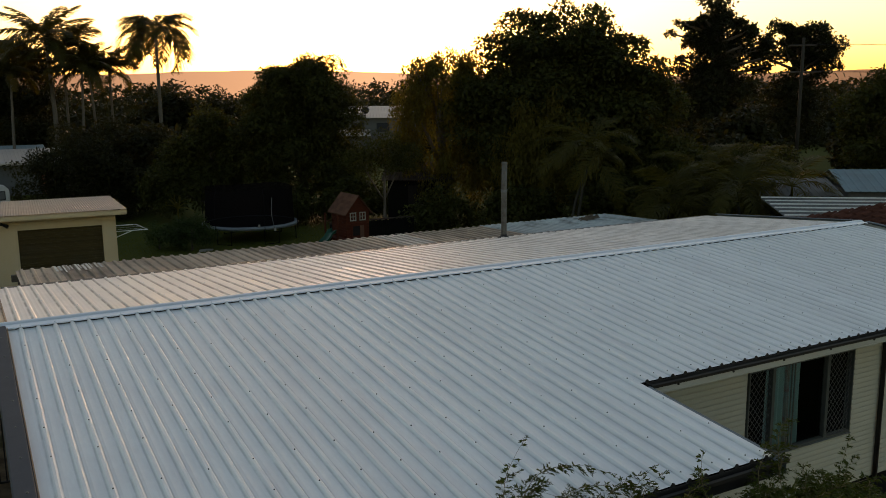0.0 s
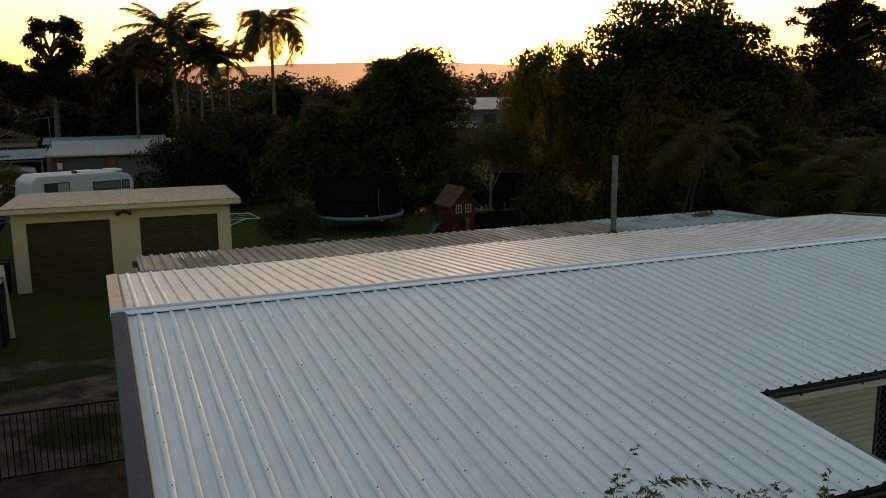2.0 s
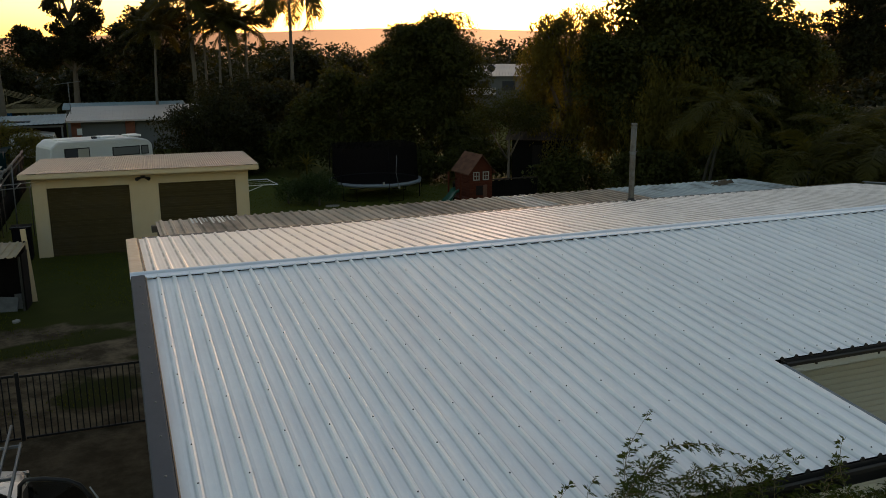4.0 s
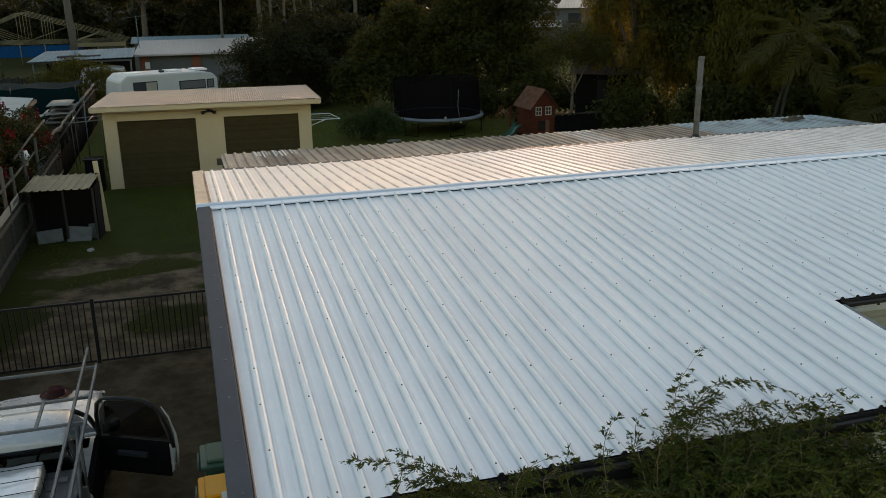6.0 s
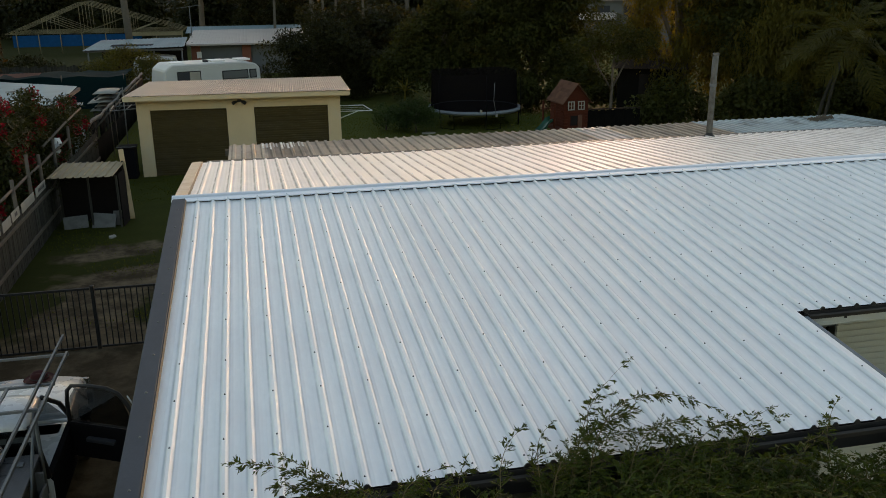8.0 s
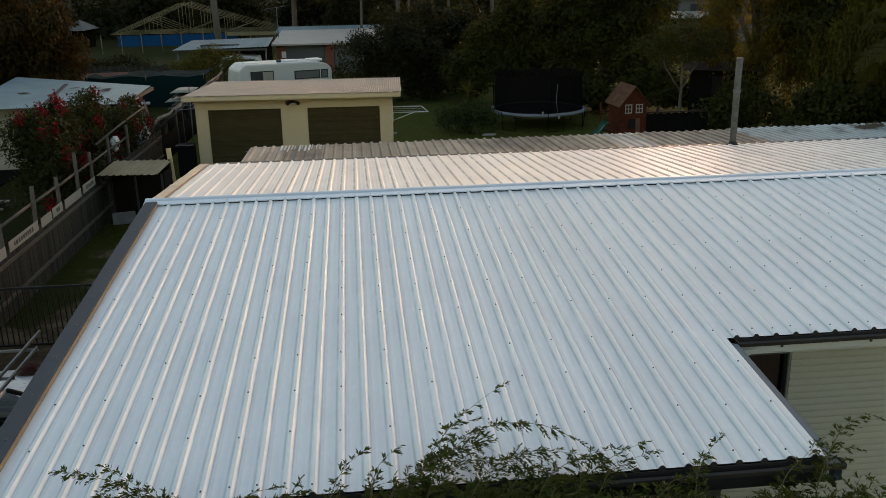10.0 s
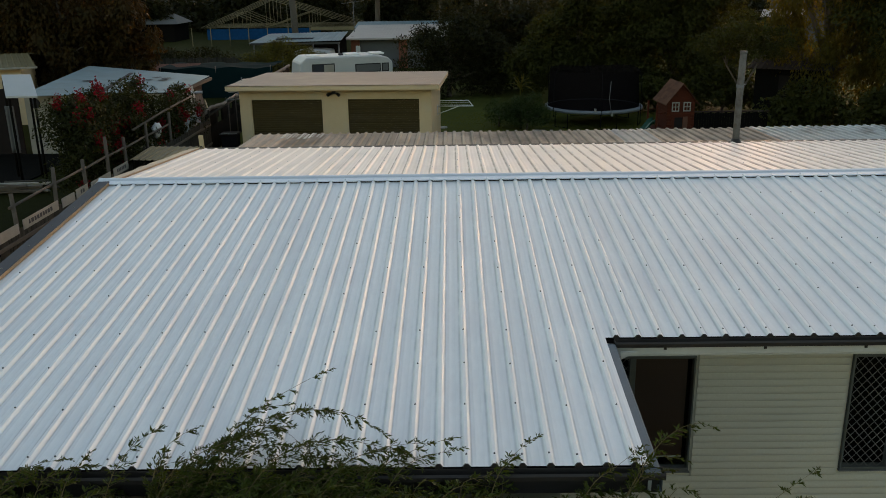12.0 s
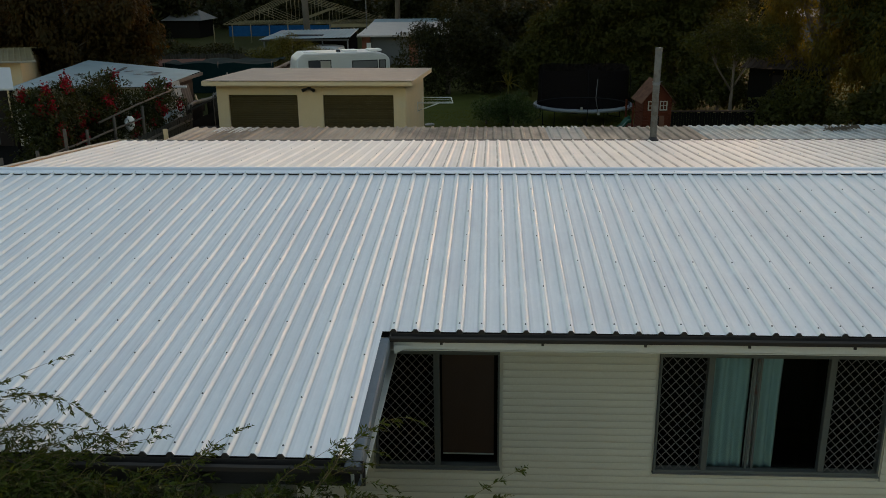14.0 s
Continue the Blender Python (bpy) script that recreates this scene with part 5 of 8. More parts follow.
for px in (-0.86, 0.86):
    for py in (-0.46, -2.9):
        tube("upright", [(px, py, 0.93), (px, py, 1.94)], 0.022, M_STEEL, rack, "", 4)
    tube("brace", [(px, -0.48, 1.93), (px, -1.3, 0.95)], 0.018, M_STEEL, rack, "", 4)
boxed("brace", (0.44, -0.44, 1.944), (0.475, 0.14, 1.968), M_STEEL, rack, "", 0.003)
for sx in (-1, 1):
    for py in (1.95, -1.75):
        wh = new("wheel")
        wh.parent = ute
        wh.matrix_local = pose(sx * 0.74, py, 0.34)
        tube("tyre", [(-0.10, 0, 0), (-0.085, 0, 0), (0.085, 0, 0), (0.10, 0, 0)], [0.27, 0.34, 0.34, 0.27], M_TYRE, wh, "", 24)
        tube("rim", [(-0.105, 0, 0), (0.105, 0, 0)], 0.20, M_STEEL, wh, "", 20)
boxed("bumper", (-0.80, 2.74, 0.42), (0.80, 2.86, 0.60), M_BLACKTRIM, ute, "", 0.03)
for s in (-1, 1):
    boxed("headlight", (s * 0.66 - 0.13, 2.66, 0.70), (s * 0.66 + 0.13, 2.80, 0.84), M_GLASS, ute, "", 0.03)
    boxed("mirror_arm", (s * 0.86 - 0.02, 1.0, 1.0), (s * 0.86 + 0.02, 1.05, 1.06), M_BLACKTRIM, ute)
hat = thing("felt_hat", (-8.35, 5.08, 1.015), "reddish-brown felt hat lying on the bonnet", "hat")
v, f = [], []
for j, (r2, zz) in enumerate(((0.195, 0.010), (0.185, 0.002), (0.125, 0.012), (0.112, 0.030), (0.104, 0.085), (0.085, 0.112), (0.045, 0.116), (0.008, 0.112))):
    for q in range(24):
        c, s2 = math.cos(2 * math.pi * q / 24), math.sin(2 * math.pi * q / 24)
        pinch = 0.030 * math.exp(-(r2 * s2 / 0.035) ** 2) if j > 4 else 0.0
        narrow = 1 - 0.16 * max(0.0, c) * (j in (4, 5, 6))
        curl = 0.022 * s2 * s2 if j < 2 else 0.0
        v.append((r2 * c * 1.08, r2 * s2 * 0.92 * narrow, zz - pinch + curl))
for j in range(7):
    for q in range(24):
        f.append((j * 24 + q, j * 24 + (q + 1) % 24, (j + 1) * 24 + (q + 1) % 24, (j + 1) * 24 + q))
f.append(tuple(7 * 24 + q for q in range(24)))
raw("felt", v, f, M_HAT, hat, "", True).modifiers.new("thick", "SOLIDIFY").thickness = 0.004
tube("band", [(0.113 * 1.08 * math.cos(q * math.pi / 12), 0.113 * 0.92 * math.sin(q * math.pi / 12), 0.036) for q in range(25)], 0.007, M_BLACKTRIM, hat, "dark hat band", 5)
chest = thing("tool_box", (-8.55, 1.55, 0.932), "dark grey steel tool box with a latch across the tray", "tool box")
boxed("body", (-0.82, -0.75, 0), (0.82, 0.66, 0.42), M_TRAY, chest, "", 0.012)
boxed("lid", (-0.84, -0.77, 0.42), (0.84, 0.68, 0.468), M_BOXLID, chest, "grey folded lid", 0.01)
boxed("latch", (0.62, 0.42, 0.468), (0.72, 0.50, 0.49), M_STEEL, chest, "bright latch", 0.004)
for i in range(6):
    tube("net_cord", [(-0.86, -0.7 + 0.25 * i, 0.44), (-0.3, -0.68 + 0.25 * i, 0.478), (0.5, -0.72 + 0.25 * i, 0.476), (0.86, -0.7 + 0.25 * i, 0.44)], 0.004, M_BLACKTRIM, chest, "", 4)
wrap = thing("wrapped_bundle", (-8.32, 1.72, 1.402), "silver foil-wrapped bundle lying on the grey tool box", "bundle")
bm = bmesh.new()
box(bm, (-0.26, -0.50, 0), (0.26, 0.50, 0.16), 0.05)
bmesh.ops.subdivide_edges(bm, edges=bm.edges, cuts=2, use_grid_fill=True)
for q in bm.verts:
    q.co += 0.025 * noise.noise_vector(q.co * 5)
part("wrapping", bm, M_FOIL, wrap, "", True)
for i in range(4):
    tube("strap", [(-0.285, -0.4 + 0.25 * i, 0.02), (-0.27, -0.4 + 0.25 * i, 0.175), (0.27, -0.38 + 0.25 * i, 0.175), (0.285, -0.38 + 0.25 * i, 0.02)], 0.005, M_BLACKTRIM, wrap, "", 4)
for i in range(4):
    lg = tube("log", [(0, -0.8, 0), (0.02, 0, 0.01), (0, 0.75, 0)], [0.055, 0.06, 0.05], M_LOG, None, "", 9)
    lg.matrix_world = pose(-9.02 + 0.12 * i, 1.75, 1.46, 0, 0, 2 * i - 16)
    tagged(lg, "round brown timber pole lying on the tool box", "pole", "timber poles on the tool box")

# ---- wheelie bins beside the house ----
def wheelie(at, lid_mat, body_mat, label, turn):
    b = thing("wheelie_bin", at, label, "bin", "bins beside the house", turn)
    lofted_bin = bmesh.new()
    box(lofted_bin, (-0.24, -0.27, 0.06), (0.24, 0.27, 0.94), 0.03)
    for q in lofted_bin.verts:
        k2 = 0.84 + 0.16 * q.co.z / 0.94
        q.co.x *= k2
        q.co.y *= k2
    part("body", lofted_bin, body_mat, b)
    bm = bmesh.new()
    box(bm, (-0.28, -0.32, 0.95), (0.28, 0.31, 1.0), 0.02)
    box(bm, (-0.22, -0.24, 1.0), (0.22, 0.24, 1.045), 0.02)
    part("lid", bm, lid_mat, b)
    tube("handle", [(-0.2, 0.33, 0.93), (0.2, 0.33, 0.93)], 0.016, body_mat, b)
    for s in (-1, 1):
        tube("wheel", [(s * 0.20, 0.24, 0.10), (s * 0.26, 0.24, 0.10)], 0.10, M_TYRE, b, "", 16)
    return b


wheelie((-6.24, 2.04, 0), M_YELLOWBIN, M_GREENBIN, "green wheelie bin with a yellow lid beside the house wall", 90)
wheelie((-6.20, 2.79, 0), M_GREENBIN, M_GREENBIN, "dark green wheelie bin beside the house wall", 90)

# ---- trampoline ----
tramp = thing("trampoline", (4.79, 31.15, 0), "round trampoline with pale blue padding and a black safety net", "trampoline")
R = 2.12
v, f = [], []
n = 56
for i in range(n):
    a = 2 * math.pi * i / n
    for r2, zz in ((R, 0.66), (R + 0.03, 0.74), (R - 0.01, 0.80), (R - 0.10, 0.81), (R - 0.14, 0.77), (R - 0.12, 0.72)):
        wv = 0.012 * noise.noise((6 * math.cos(a), 6 * math.sin(a), r2))
        v.append((r2 * math.cos(a), r2 * math.sin(a), zz + wv))
for i in range(n):
    for k2 in range(6):
        f.append((i * 6 + k2, i * 6 + (k2 + 1) % 6, ((i + 1) % n) * 6 + (k2 + 1) % 6, ((i + 1) % n) * 6 + k2))
raw("padding", v, f, M_PAD, tramp, "pale blue padded rim", True)
v, f = rings([(0, 0, 0.755), (0, 0, 0.762)], [R - 0.10, R - 0.10], 48)
raw("jumping_mat", v, f, M_MAT, tramp)
for i in range(6):
    a = radians(30 + 60 * i)
    c, s = math.cos(a), math.sin(a)
    c2, s2 = math.cos(a + 0.35), math.sin(a + 0.35)
    tube("leg", [(R * 0.97 * c, R * 0.97 * s, 0.74), (R * 0.97 * c, R * 0.97 * s, 0.03), (R * 0.97 * c2, R * 0.97 * s2, 0.03), (R * 0.97 * c2, R * 0.97 * s2, 0.74)], 0.022, M_MAT, tramp)
    tube("net_pole", [((R + 0.03) * c, (R + 0.03) * s, 0.45), ((R + 0.03) * c, (R + 0.03) * s, 2.0), ((R - 0.1) * c, (R - 0.1) * s, 2.4)], 0.014, M_MAT, tramp)
v, f = [], []
for j, zz in enumerate((0.80, 1.4, 2.0, 2.35)):
    for i in range(n):
        a = 2 * math.pi * i / n
        rr = (R - 0.14) * (1, 0.98, 0.97, 0.97)[j]
        v.append((rr * math.cos(a), rr * math.sin(a), zz + (0.05 * math.sin(3 * a) if j == 3 else 0)))
for j in range(3):
    for i in range(n):
        f.append((j * n + i, j * n + (i + 1) % n, (j + 1) * n + (i + 1) % n, (j + 1) * n + i))
net = bpy.data.materials.new("net_mesh")
net.use_nodes = True
nn, nl = net.node_tree.nodes, net.node_tree.links
mxs, tp = nn.new("ShaderNodeMixShader"), nn.new("ShaderNodeBsdfTransparent")
mxs.inputs["Fac"].default_value = 0.89
nn["Principled BSDF"].inputs["Base Color"].default_value = (0.0075, 0.0062, 0.0065, 1)
nn["Principled BSDF"].inputs["Roughness"].default_value = 1.0
nn["Principled BSDF"].inputs["Specular IOR Level"].default_value = 0.0
nl.new(tp.outputs["BSDF"], mxs.inputs[1])
nl.new(nn["Principled BSDF"].outputs["BSDF"], mxs.inputs[2])
nl.new(mxs.outputs["Shader"], nn["Material Output"].inputs["Surface"])
raw("safety_net", v, f, net, tramp, "black see-through net", True)
for px, zz in ((-0.25, 0.80), (0.45, 0.60)):
    boxed("pole_clamp", (px - 0.045, -R - 0.06, zz), (px + 0.045, -R + 0.0, zz + 0.12), M_SIGN, tramp, "white pole clamp", 0.01)
tube("net_rod", [(0.42, -R - 0.05, 0.72), (0.32, -R - 0.02, 1.3), (0.37, -R + 0.02, 2.05)], 0.014, M_STEEL, tramp, "pale bent rod")

# ---- playhouse with slide ----
play = thing("playhouse", (6.42, 23.43, 0), "red-stained timber cubby house on legs with a brown shingle roof", "playhouse", turn=4)
PW, PD, PB, PH = 0.48, 0.62, 1.0, 2.06
for s in (-1, 1):
    for q in (-1, 1):
        boxed("leg", (s * (PW - 0.05) - 0.045, q * (PD - 0.05) - 0.045, -0.05), (s * (PW - 0.05) + 0.045, q * (PD - 0.05) + 0.045, PB), M_REDWOOD, play)
boxed("platform", (-PW - 0.35, -PD, PB), (PW, PD, PB + 0.06), M_REDWOOD, play)
zz = PB + 0.06
while zz < PH:
    for lo, hi in (((-PW, -PD, zz), (PW, -PD + 0.02, zz + 0.1)), ((-PW, PD - 0.02, zz), (PW, PD, zz + 0.1)), ((PW - 0.02, -PD + 0.021, zz), (PW, PD - 0.021, zz + 0.1)), ((-PW, -PD + 0.021, zz), (-PW + 0.02, PD - 0.021, zz + 0.1))):
        boxed("plank", lo, hi, M_REDWOOD, play, "", 0.005)
    zz += 0.104
boxed("door_panel", (-0.30, -PD - 0.025, 0.55), (0.36, -PD - 0.003, 1.62), M_REDWOOD, play, "", 0.004)
# the opening is a near-black panel, its inner shade put into the colour
boxed("hatch", (-0.22, -PD - 0.035, 1.14), (0.06, -PD - 0.026, 1.50), M_DARK, play, "near-black panel for the shaded opening", 0.003)
boxed("hatch_leaf", (0.075, -PD - 0.05, 0.98), (0.24, -PD - 0.026, 1.52), M_SHINGLE, play, "paler hatch board", 0.004)
for q in (-1, 1):
    bm = bmesh.new()
    extruded(bm, [(-PW - 0.02, PH), (PW + 0.02, PH), (0.0, PH + 0.56)], "y", q * PD - 0.015, q * PD + 0.015)
    part("gable", bm, M_REDWOOD, play)
for s in (-1, 1):
    for r2 in range(6):
        u0, u1 = r2 / 6, (r2 + 1) / 6
        for c2 in range(6):
            y0 = -PD - 0.14 + c2 * (2 * PD + 0.28) / 6
            y1 = y0 + (2 * PD + 0.28) / 6 - 0.008
            xa, xb = s * (PW + 0.11) * (1 - u0), s * (PW + 0.11) * (1 - u1)
            za, zb = PH - 0.13 + 0.71 * u0, PH - 0.13 + 0.71 * u1 + 0.02
            bm = bmesh.new()
            vs = [bm.verts.new(q) for q in ((xa, y0, za + 0.03), (xa, y1, za + 0.03), (xb, y1, zb + 0.015), (xb, y0, zb + 0.015), (xa, y0, za), (xa, y1, za), (xb, y1, zb), (xb, y0, zb))]
            for q in ((0, 1, 2, 3), (4, 7, 6, 5), (0, 4, 5, 1), (2, 6, 7, 3), (0, 3, 7, 4), (1, 5, 6, 2)):
                bm.faces.new([vs[i] for i in q])
            bmesh.ops.recalc_face_normals(bm, faces=bm.faces)
            part("shingle", bm, M_SHINGLE, play)
for wx in (-0.20, 0.20):
    w = new("window")
    w.parent = play
    w["label"] = "small white four-pane window"
    for lo, hi in (((-0.13, 0, -0.16), (0.13, 0.02, -0.125)), ((-0.13, 0, 0.125), (0.13, 0.02, 0.16)), ((-0.13, 0, -0.125), (-0.095, 0.02, 0.125)), ((0.095, 0, -0.125), (0.13, 0.02, 0.125)), ((-0.012, 0.002, -0.125), (0.012, 0.018, 0.125)), ((-0.095, 0.004, -0.012), (0.095, 0.016, 0.012))):
        boxed("frame", [a + b for a, b in zip(lo, (wx, -PD - 0.024, 1.86))], [a + b for a, b in zip(hi, (wx, -PD - 0.024, 1.86))], M_OLDWHITE, w, "", 0.003)
path = [(-PW - 0.30, -0.25, PB + 0.32), (-PW - 0.48, -0.25, PB + 0.26), (-PW - 0.66, -0.25, PB + 0.02), (-PW - 0.84, -0.25, PB - 0.12), (-PW - 1.02, -0.25, PB - 0.40), (-PW - 1.25, -0.25, 0.30), (-PW - 1.6, -0.25, 0.12)]
v, f = [], []
for px, py, pz in path:
    v += [(px, py - 0.24, pz + 0.12), (px, py - 0.20, pz), (px, py + 0.20, pz), (px, py + 0.24, pz + 0.12)]
for j in range(len(path) - 1):
    for i in range(3):
        f.append((j * 4 + i, j * 4 + i + 1, (j + 1) * 4 + i + 1, (j + 1) * 4 + i))
raw("slide", v, f, M_SLIDE, play, "green plastic slide", True).modifiers.new("thick", "SOLIDIFY").thickness = 0.02
for s in (-1, 1):
    boxed("porch_post", (-PW - 0.36, s * 0.52 - 0.03, -0.05), (-PW - 0.30, s * 0.52 + 0.03, PH - 0.12), M_REDWOOD, play)
    tube("hand_rail", [(-PW - 0.33, s * 0.5, PB + 0.05), (-PW - 0.33, s * 0.5, PB + 0.62), (-PW, s * 0.5, PB + 0.66)], 0.02, M_REDWOOD, play)

# ---- caravan behind the garage ----
van = thing("caravan", (-7.22, 39.0, 0.0), "old white caravan with roof hatches and dark-framed windows", "caravan", turn=20.6)
L = 2.48
side = [(-L, 0.45), (-L - 0.02, 1.3), (-L + 0.10, 2.2), (-L + 0.45, 2.48), (L - 0.9, 2.46), (L - 0.25, 2.34), (L, 2.1), (L + 0.02, 1.2), (L - 0.15, 0.45)]
bm = bmesh.new()
extruded(bm, side, "y", -1.1, 1.1)
part("body", bm, M_CARAVAN, van).modifiers.new("round", "BEVEL").width = 0.06
for x0, x1, z0, z1 in ((-1.80, -0.62, 1.60, 2.14), (0.46, 1.82, 1.62, 2.06), (1.88, 2.26, 1.62, 2.06)):
    w = new("window")
    w.parent = van
    boxed("frame", (x0, -1.125, z0), (x1, -1.102, z1), M_BLACKTRIM, w)
    boxed("pane", (x0 + 0.05, -1.135, z0 + 0.05), (x1 - 0.05, -1.126, z1 - 0.05), M_SEAT if x0 < 0 else M_SHEDWALL, w)
    if x0 < 0:
        boxed("blind", (x0 + 0.62, -1.142, z0 + 0.05), (x1 - 0.05, -1.136, z1 - 0.05), M_OLDWHITE, w)
for x0, x1 in ((-1.9, -1.2), (0.15, 0.9), (1.5, 2.2)):
    boxed("roof_hatch", (x0, -0.5, 2.44), (x1, 0.3, 2.545 if x0 > 0 else 2.53), M_WHITE, van, "", 0.03)
boxed("vent_box", (-0.2, -0.5, 2.45), (0.0, -0.2, 2.57), M_SEAT, van, "", 0.02)
for s in (-1, 1):
    boxed("stripe", (-L + 0.02, s * 1.105 - 0.004, 1.14), (L - 0.02, s * 1.105 + 0.004, 1.22), M_BLUEROOF, van)
    tube("wheel", [(0.2, s * 0.85, 0.33), (0.2, s * 1.08, 0.33)], 0.33, M_TYRE, van, "", 18)
for i in range(5):
    boxed("side_rib", (-L + 0.12, -1.112, 0.66 + 0.09 * i), (L - 0.12, -1.1005, 0.69 + 0.09 * i), M_CARAVAN, van, "", 0.003)
for i in range(3):
    boxed("side_rib", (-L + 0.3, -1.112, 2.19 + 0.06 * i), (L - 0.5, -1.1005, 2.21 + 0.06 * i), M_CARAVAN, van, "", 0.003)
for s in (-1.6, 1.8):
    tube("stand", [(s, -0.8, 0.0), (s, -0.8, 0.5)], 0.03, M_STEEL, van)

# ---- sheds and houses beyond ----
def ribbed_roof(name, corners, ribs, mat, parent, lift=0.03, label=""):
    """A sheet between four corners (front left, front right, back right, back left) with raised ribs."""
    a, b, c, d = (Vector(q) for q in corners)
    verts, faces = [], []
    cols = []
    for i in range(ribs):
        for u, h in ((i, 0), (i + 0.62, 0), (i + 0.70, lift), (i + 0.86, lift), (i + 0.94, 0)):
            cols.append((u / ribs, h))
    cols.append((1.0, 0))
    for j in range(2):
        for u, h in cols:
            p = a.lerp(b, u) if j == 0 else d.lerp(c, u)
            verts.append((p.x, p.y, p.z + h))
    w = len(cols)
    for i in range(w - 1):
        faces.append((i, i + 1, w + i + 1, w + i))
    ob = raw(name, verts, faces, mat, parent, label)
    ob.modifiers.new("thick", "SOLIDIFY").thickness = 0.02
    return ob


shed = thing("grey_shed", (-4.7, 59.5, -0.3), "long grey shed with a pale metal roof and red brick piers", "shed")
ribbed_roof("roof", ((-4.6, -0.5, 2.32), (6.6, -0.5, 2.32), (6.6, 7.0, 2.92), (-4.4, 7.0, 2.92)), 44, M_SHEDROOF, shed, 0.012)
boxed("gutter", (-4.62, -0.60, 2.20), (6.62, -0.505, 2.325), M_SHEDROOF, shed, "pale gutter")
boxed("barge_board", (-4.68, -0.5, 2.20), (-4.60, 7.0, 2.36), M_SHEDROOF, shed)
boxed("wall", (-4.3, 0.2, 0), (6.3, 0.35, 2.3), M_SHEDWALL, shed)
boxed("wall", (-4.3, 0.35, 0), (-4.15, 7.2, 2.4), M_SHEDWALL, shed)
boxed("wall", (6.15, 0.35, 0), (6.3, 7.2, 2.4), M_SHEDWALL, shed)
for px in (-4.0, -0.4, 3.4):
    boxed("pier", (px - 0.32, -0.1, 0), (px + 0.32, 0.19, 2.28), M_BRICK, shed)
for a, b in ((-3.6, -0.8), (0.0, 3.0)):
    boxed("roller_door", (a, 0.1, 0), (b, 0.195, 2.1), M_SHEDWALL, shed)
boxed("switch_box", (-3.95, -0.17, 1.3), (-3.62, -0.1, 1.75), M_WHITE, shed)
tube("antenna_mast", [(-4.35, 3.0, 2.4), (-4.35, 3.0, 4.9)], 0.03, M_STEEL, shed)
for i in range(6):
    tube("antenna_rod", [(-5.2 + 0.3 * i, 2.6, 4.75 + 0.03 * i), (-5.2 + 0.3 * i, 3.4, 4.75 + 0.03 * i)], 0.012, M_STEEL, shed, "", 4)
tube("antenna_rod", [(-5.3, 3.0, 4.73), (-3.5, 3.0, 4.95)], 0.018, M_STEEL, shed, "", 4)

carport = thing("carport", (-12.3, 55.4, -0.3), "low open carport with a blue-grey sheet roof", "carport")
ribbed_roof("roof", ((-3.4, -0.5, 2.34), (3.1, -0.5, 2.46), (3.1, 4.0, 2.80), (-2.8, 4.0, 2.72)), 22, M_BLUEROOF, carport)
for px in (-3.1, -1.1, 1.1, 2.9):
    tube("post", [(px, -0.2, -0.05), (px, -0.2, 2.25)], 0.05, M_STEEL, carport)
boxed("beam", (-3.3, -0.27, 2.2), (3.0, -0.15, 2.32), M_SHEDWALL, carport)
boxed("back_wall", (-2.8, 3.6, 0), (3.0, 3.75, 2.6), M_DARK, carport)
boxed("skylight", (-1.7, 0.6, 2.50), (1.0, 1.5, 2.57), M_SEAT, carport, "dark roof strip")
pv = thing("parked_van", (-11.2, 55.6, -0.3), "white van parked under the carport", "van")
lofted("body", [(-1.0, [(1.35, 0.35), (1.4, 1.2), (1.25, 1.75), (0.6, 1.85)]), (1.2, [(1.35, 0.35), (1.4, 1.2), (1.25, 1.75), (0.6, 1.85)])], M_CARAVAN, pv)
boxed("windscreen", (-1.0, -1.03, 1.15), (1.0, -1.0, 1.65), M_SEAT, pv)
for s in (-1, 1):
    tube("wheel", [(s * 1.0, -0.6, 0.3), (s * 1.25, -0.6, 0.3)], 0.3, M_TYRE, pv, "", 14)

frameh = thing("unfinished_house", (-20.8, 86, -0.4), "unfinished house of bare pine roof trusses with blue sheeting below", "house frame")
for i in range(5):
    yy = i * 2.0
    for a, b in (((-7, 0, 2.0), (0, 0, 4.9)), ((0, 0, 4.9), (9.7, 0, 2.0)), ((-7, 0, 2.0), (9.7, 0, 2.0)), ((0, 0, 4.9), (0, 0, 2.0)), ((-3.5, 0, 3.45), (-3.5, 0, 2.0)), ((4.5, 0, 3.55), (4.5, 0, 2.0)), ((0, 0, 2.0), (-3.5, 0, 3.45)), ((0, 0, 2.0), (4.5, 0, 3.55)), ((7, 0, 2.8), (4.5, 0, 2.0)), ((2.2, 0, 4.2), (2.2, 0, 2.0))):
        tube("truss_member", [(a[0], yy, a[2]), (b[0], yy, b[2])], 0.03, M_PINE, frameh, "", 4)
for i, px in enumerate((-8, -6, -4, -2, 0, 2.2, 4.5, 7, 9.5)):
    tube("stud", [(px, 0, 0), (px, 0, 2.0)], 0.05, M_PINE, frameh, "", 4)
boxed("blue_sheeting", (-6.4, 0.1, 0.75), (5.6, 0.16, 1.85), M_TARPBLUE, frameh)
boxed("beam", (4.6, -0.1, 1.6), (9.6, 0.1, 1.95), M_PINE, frameh)

pole = thing("timber_power_pole", (-13.3, 60, -0.3), "thick grey timber power pole", "pole")
tube("shaft", [(0.15, 0, 0), (-0.05, 0, 5), (-0.15, 0, 10.5)], [0.26, 0.24, 0.20], M_PALMBARK, pole, "", 12)

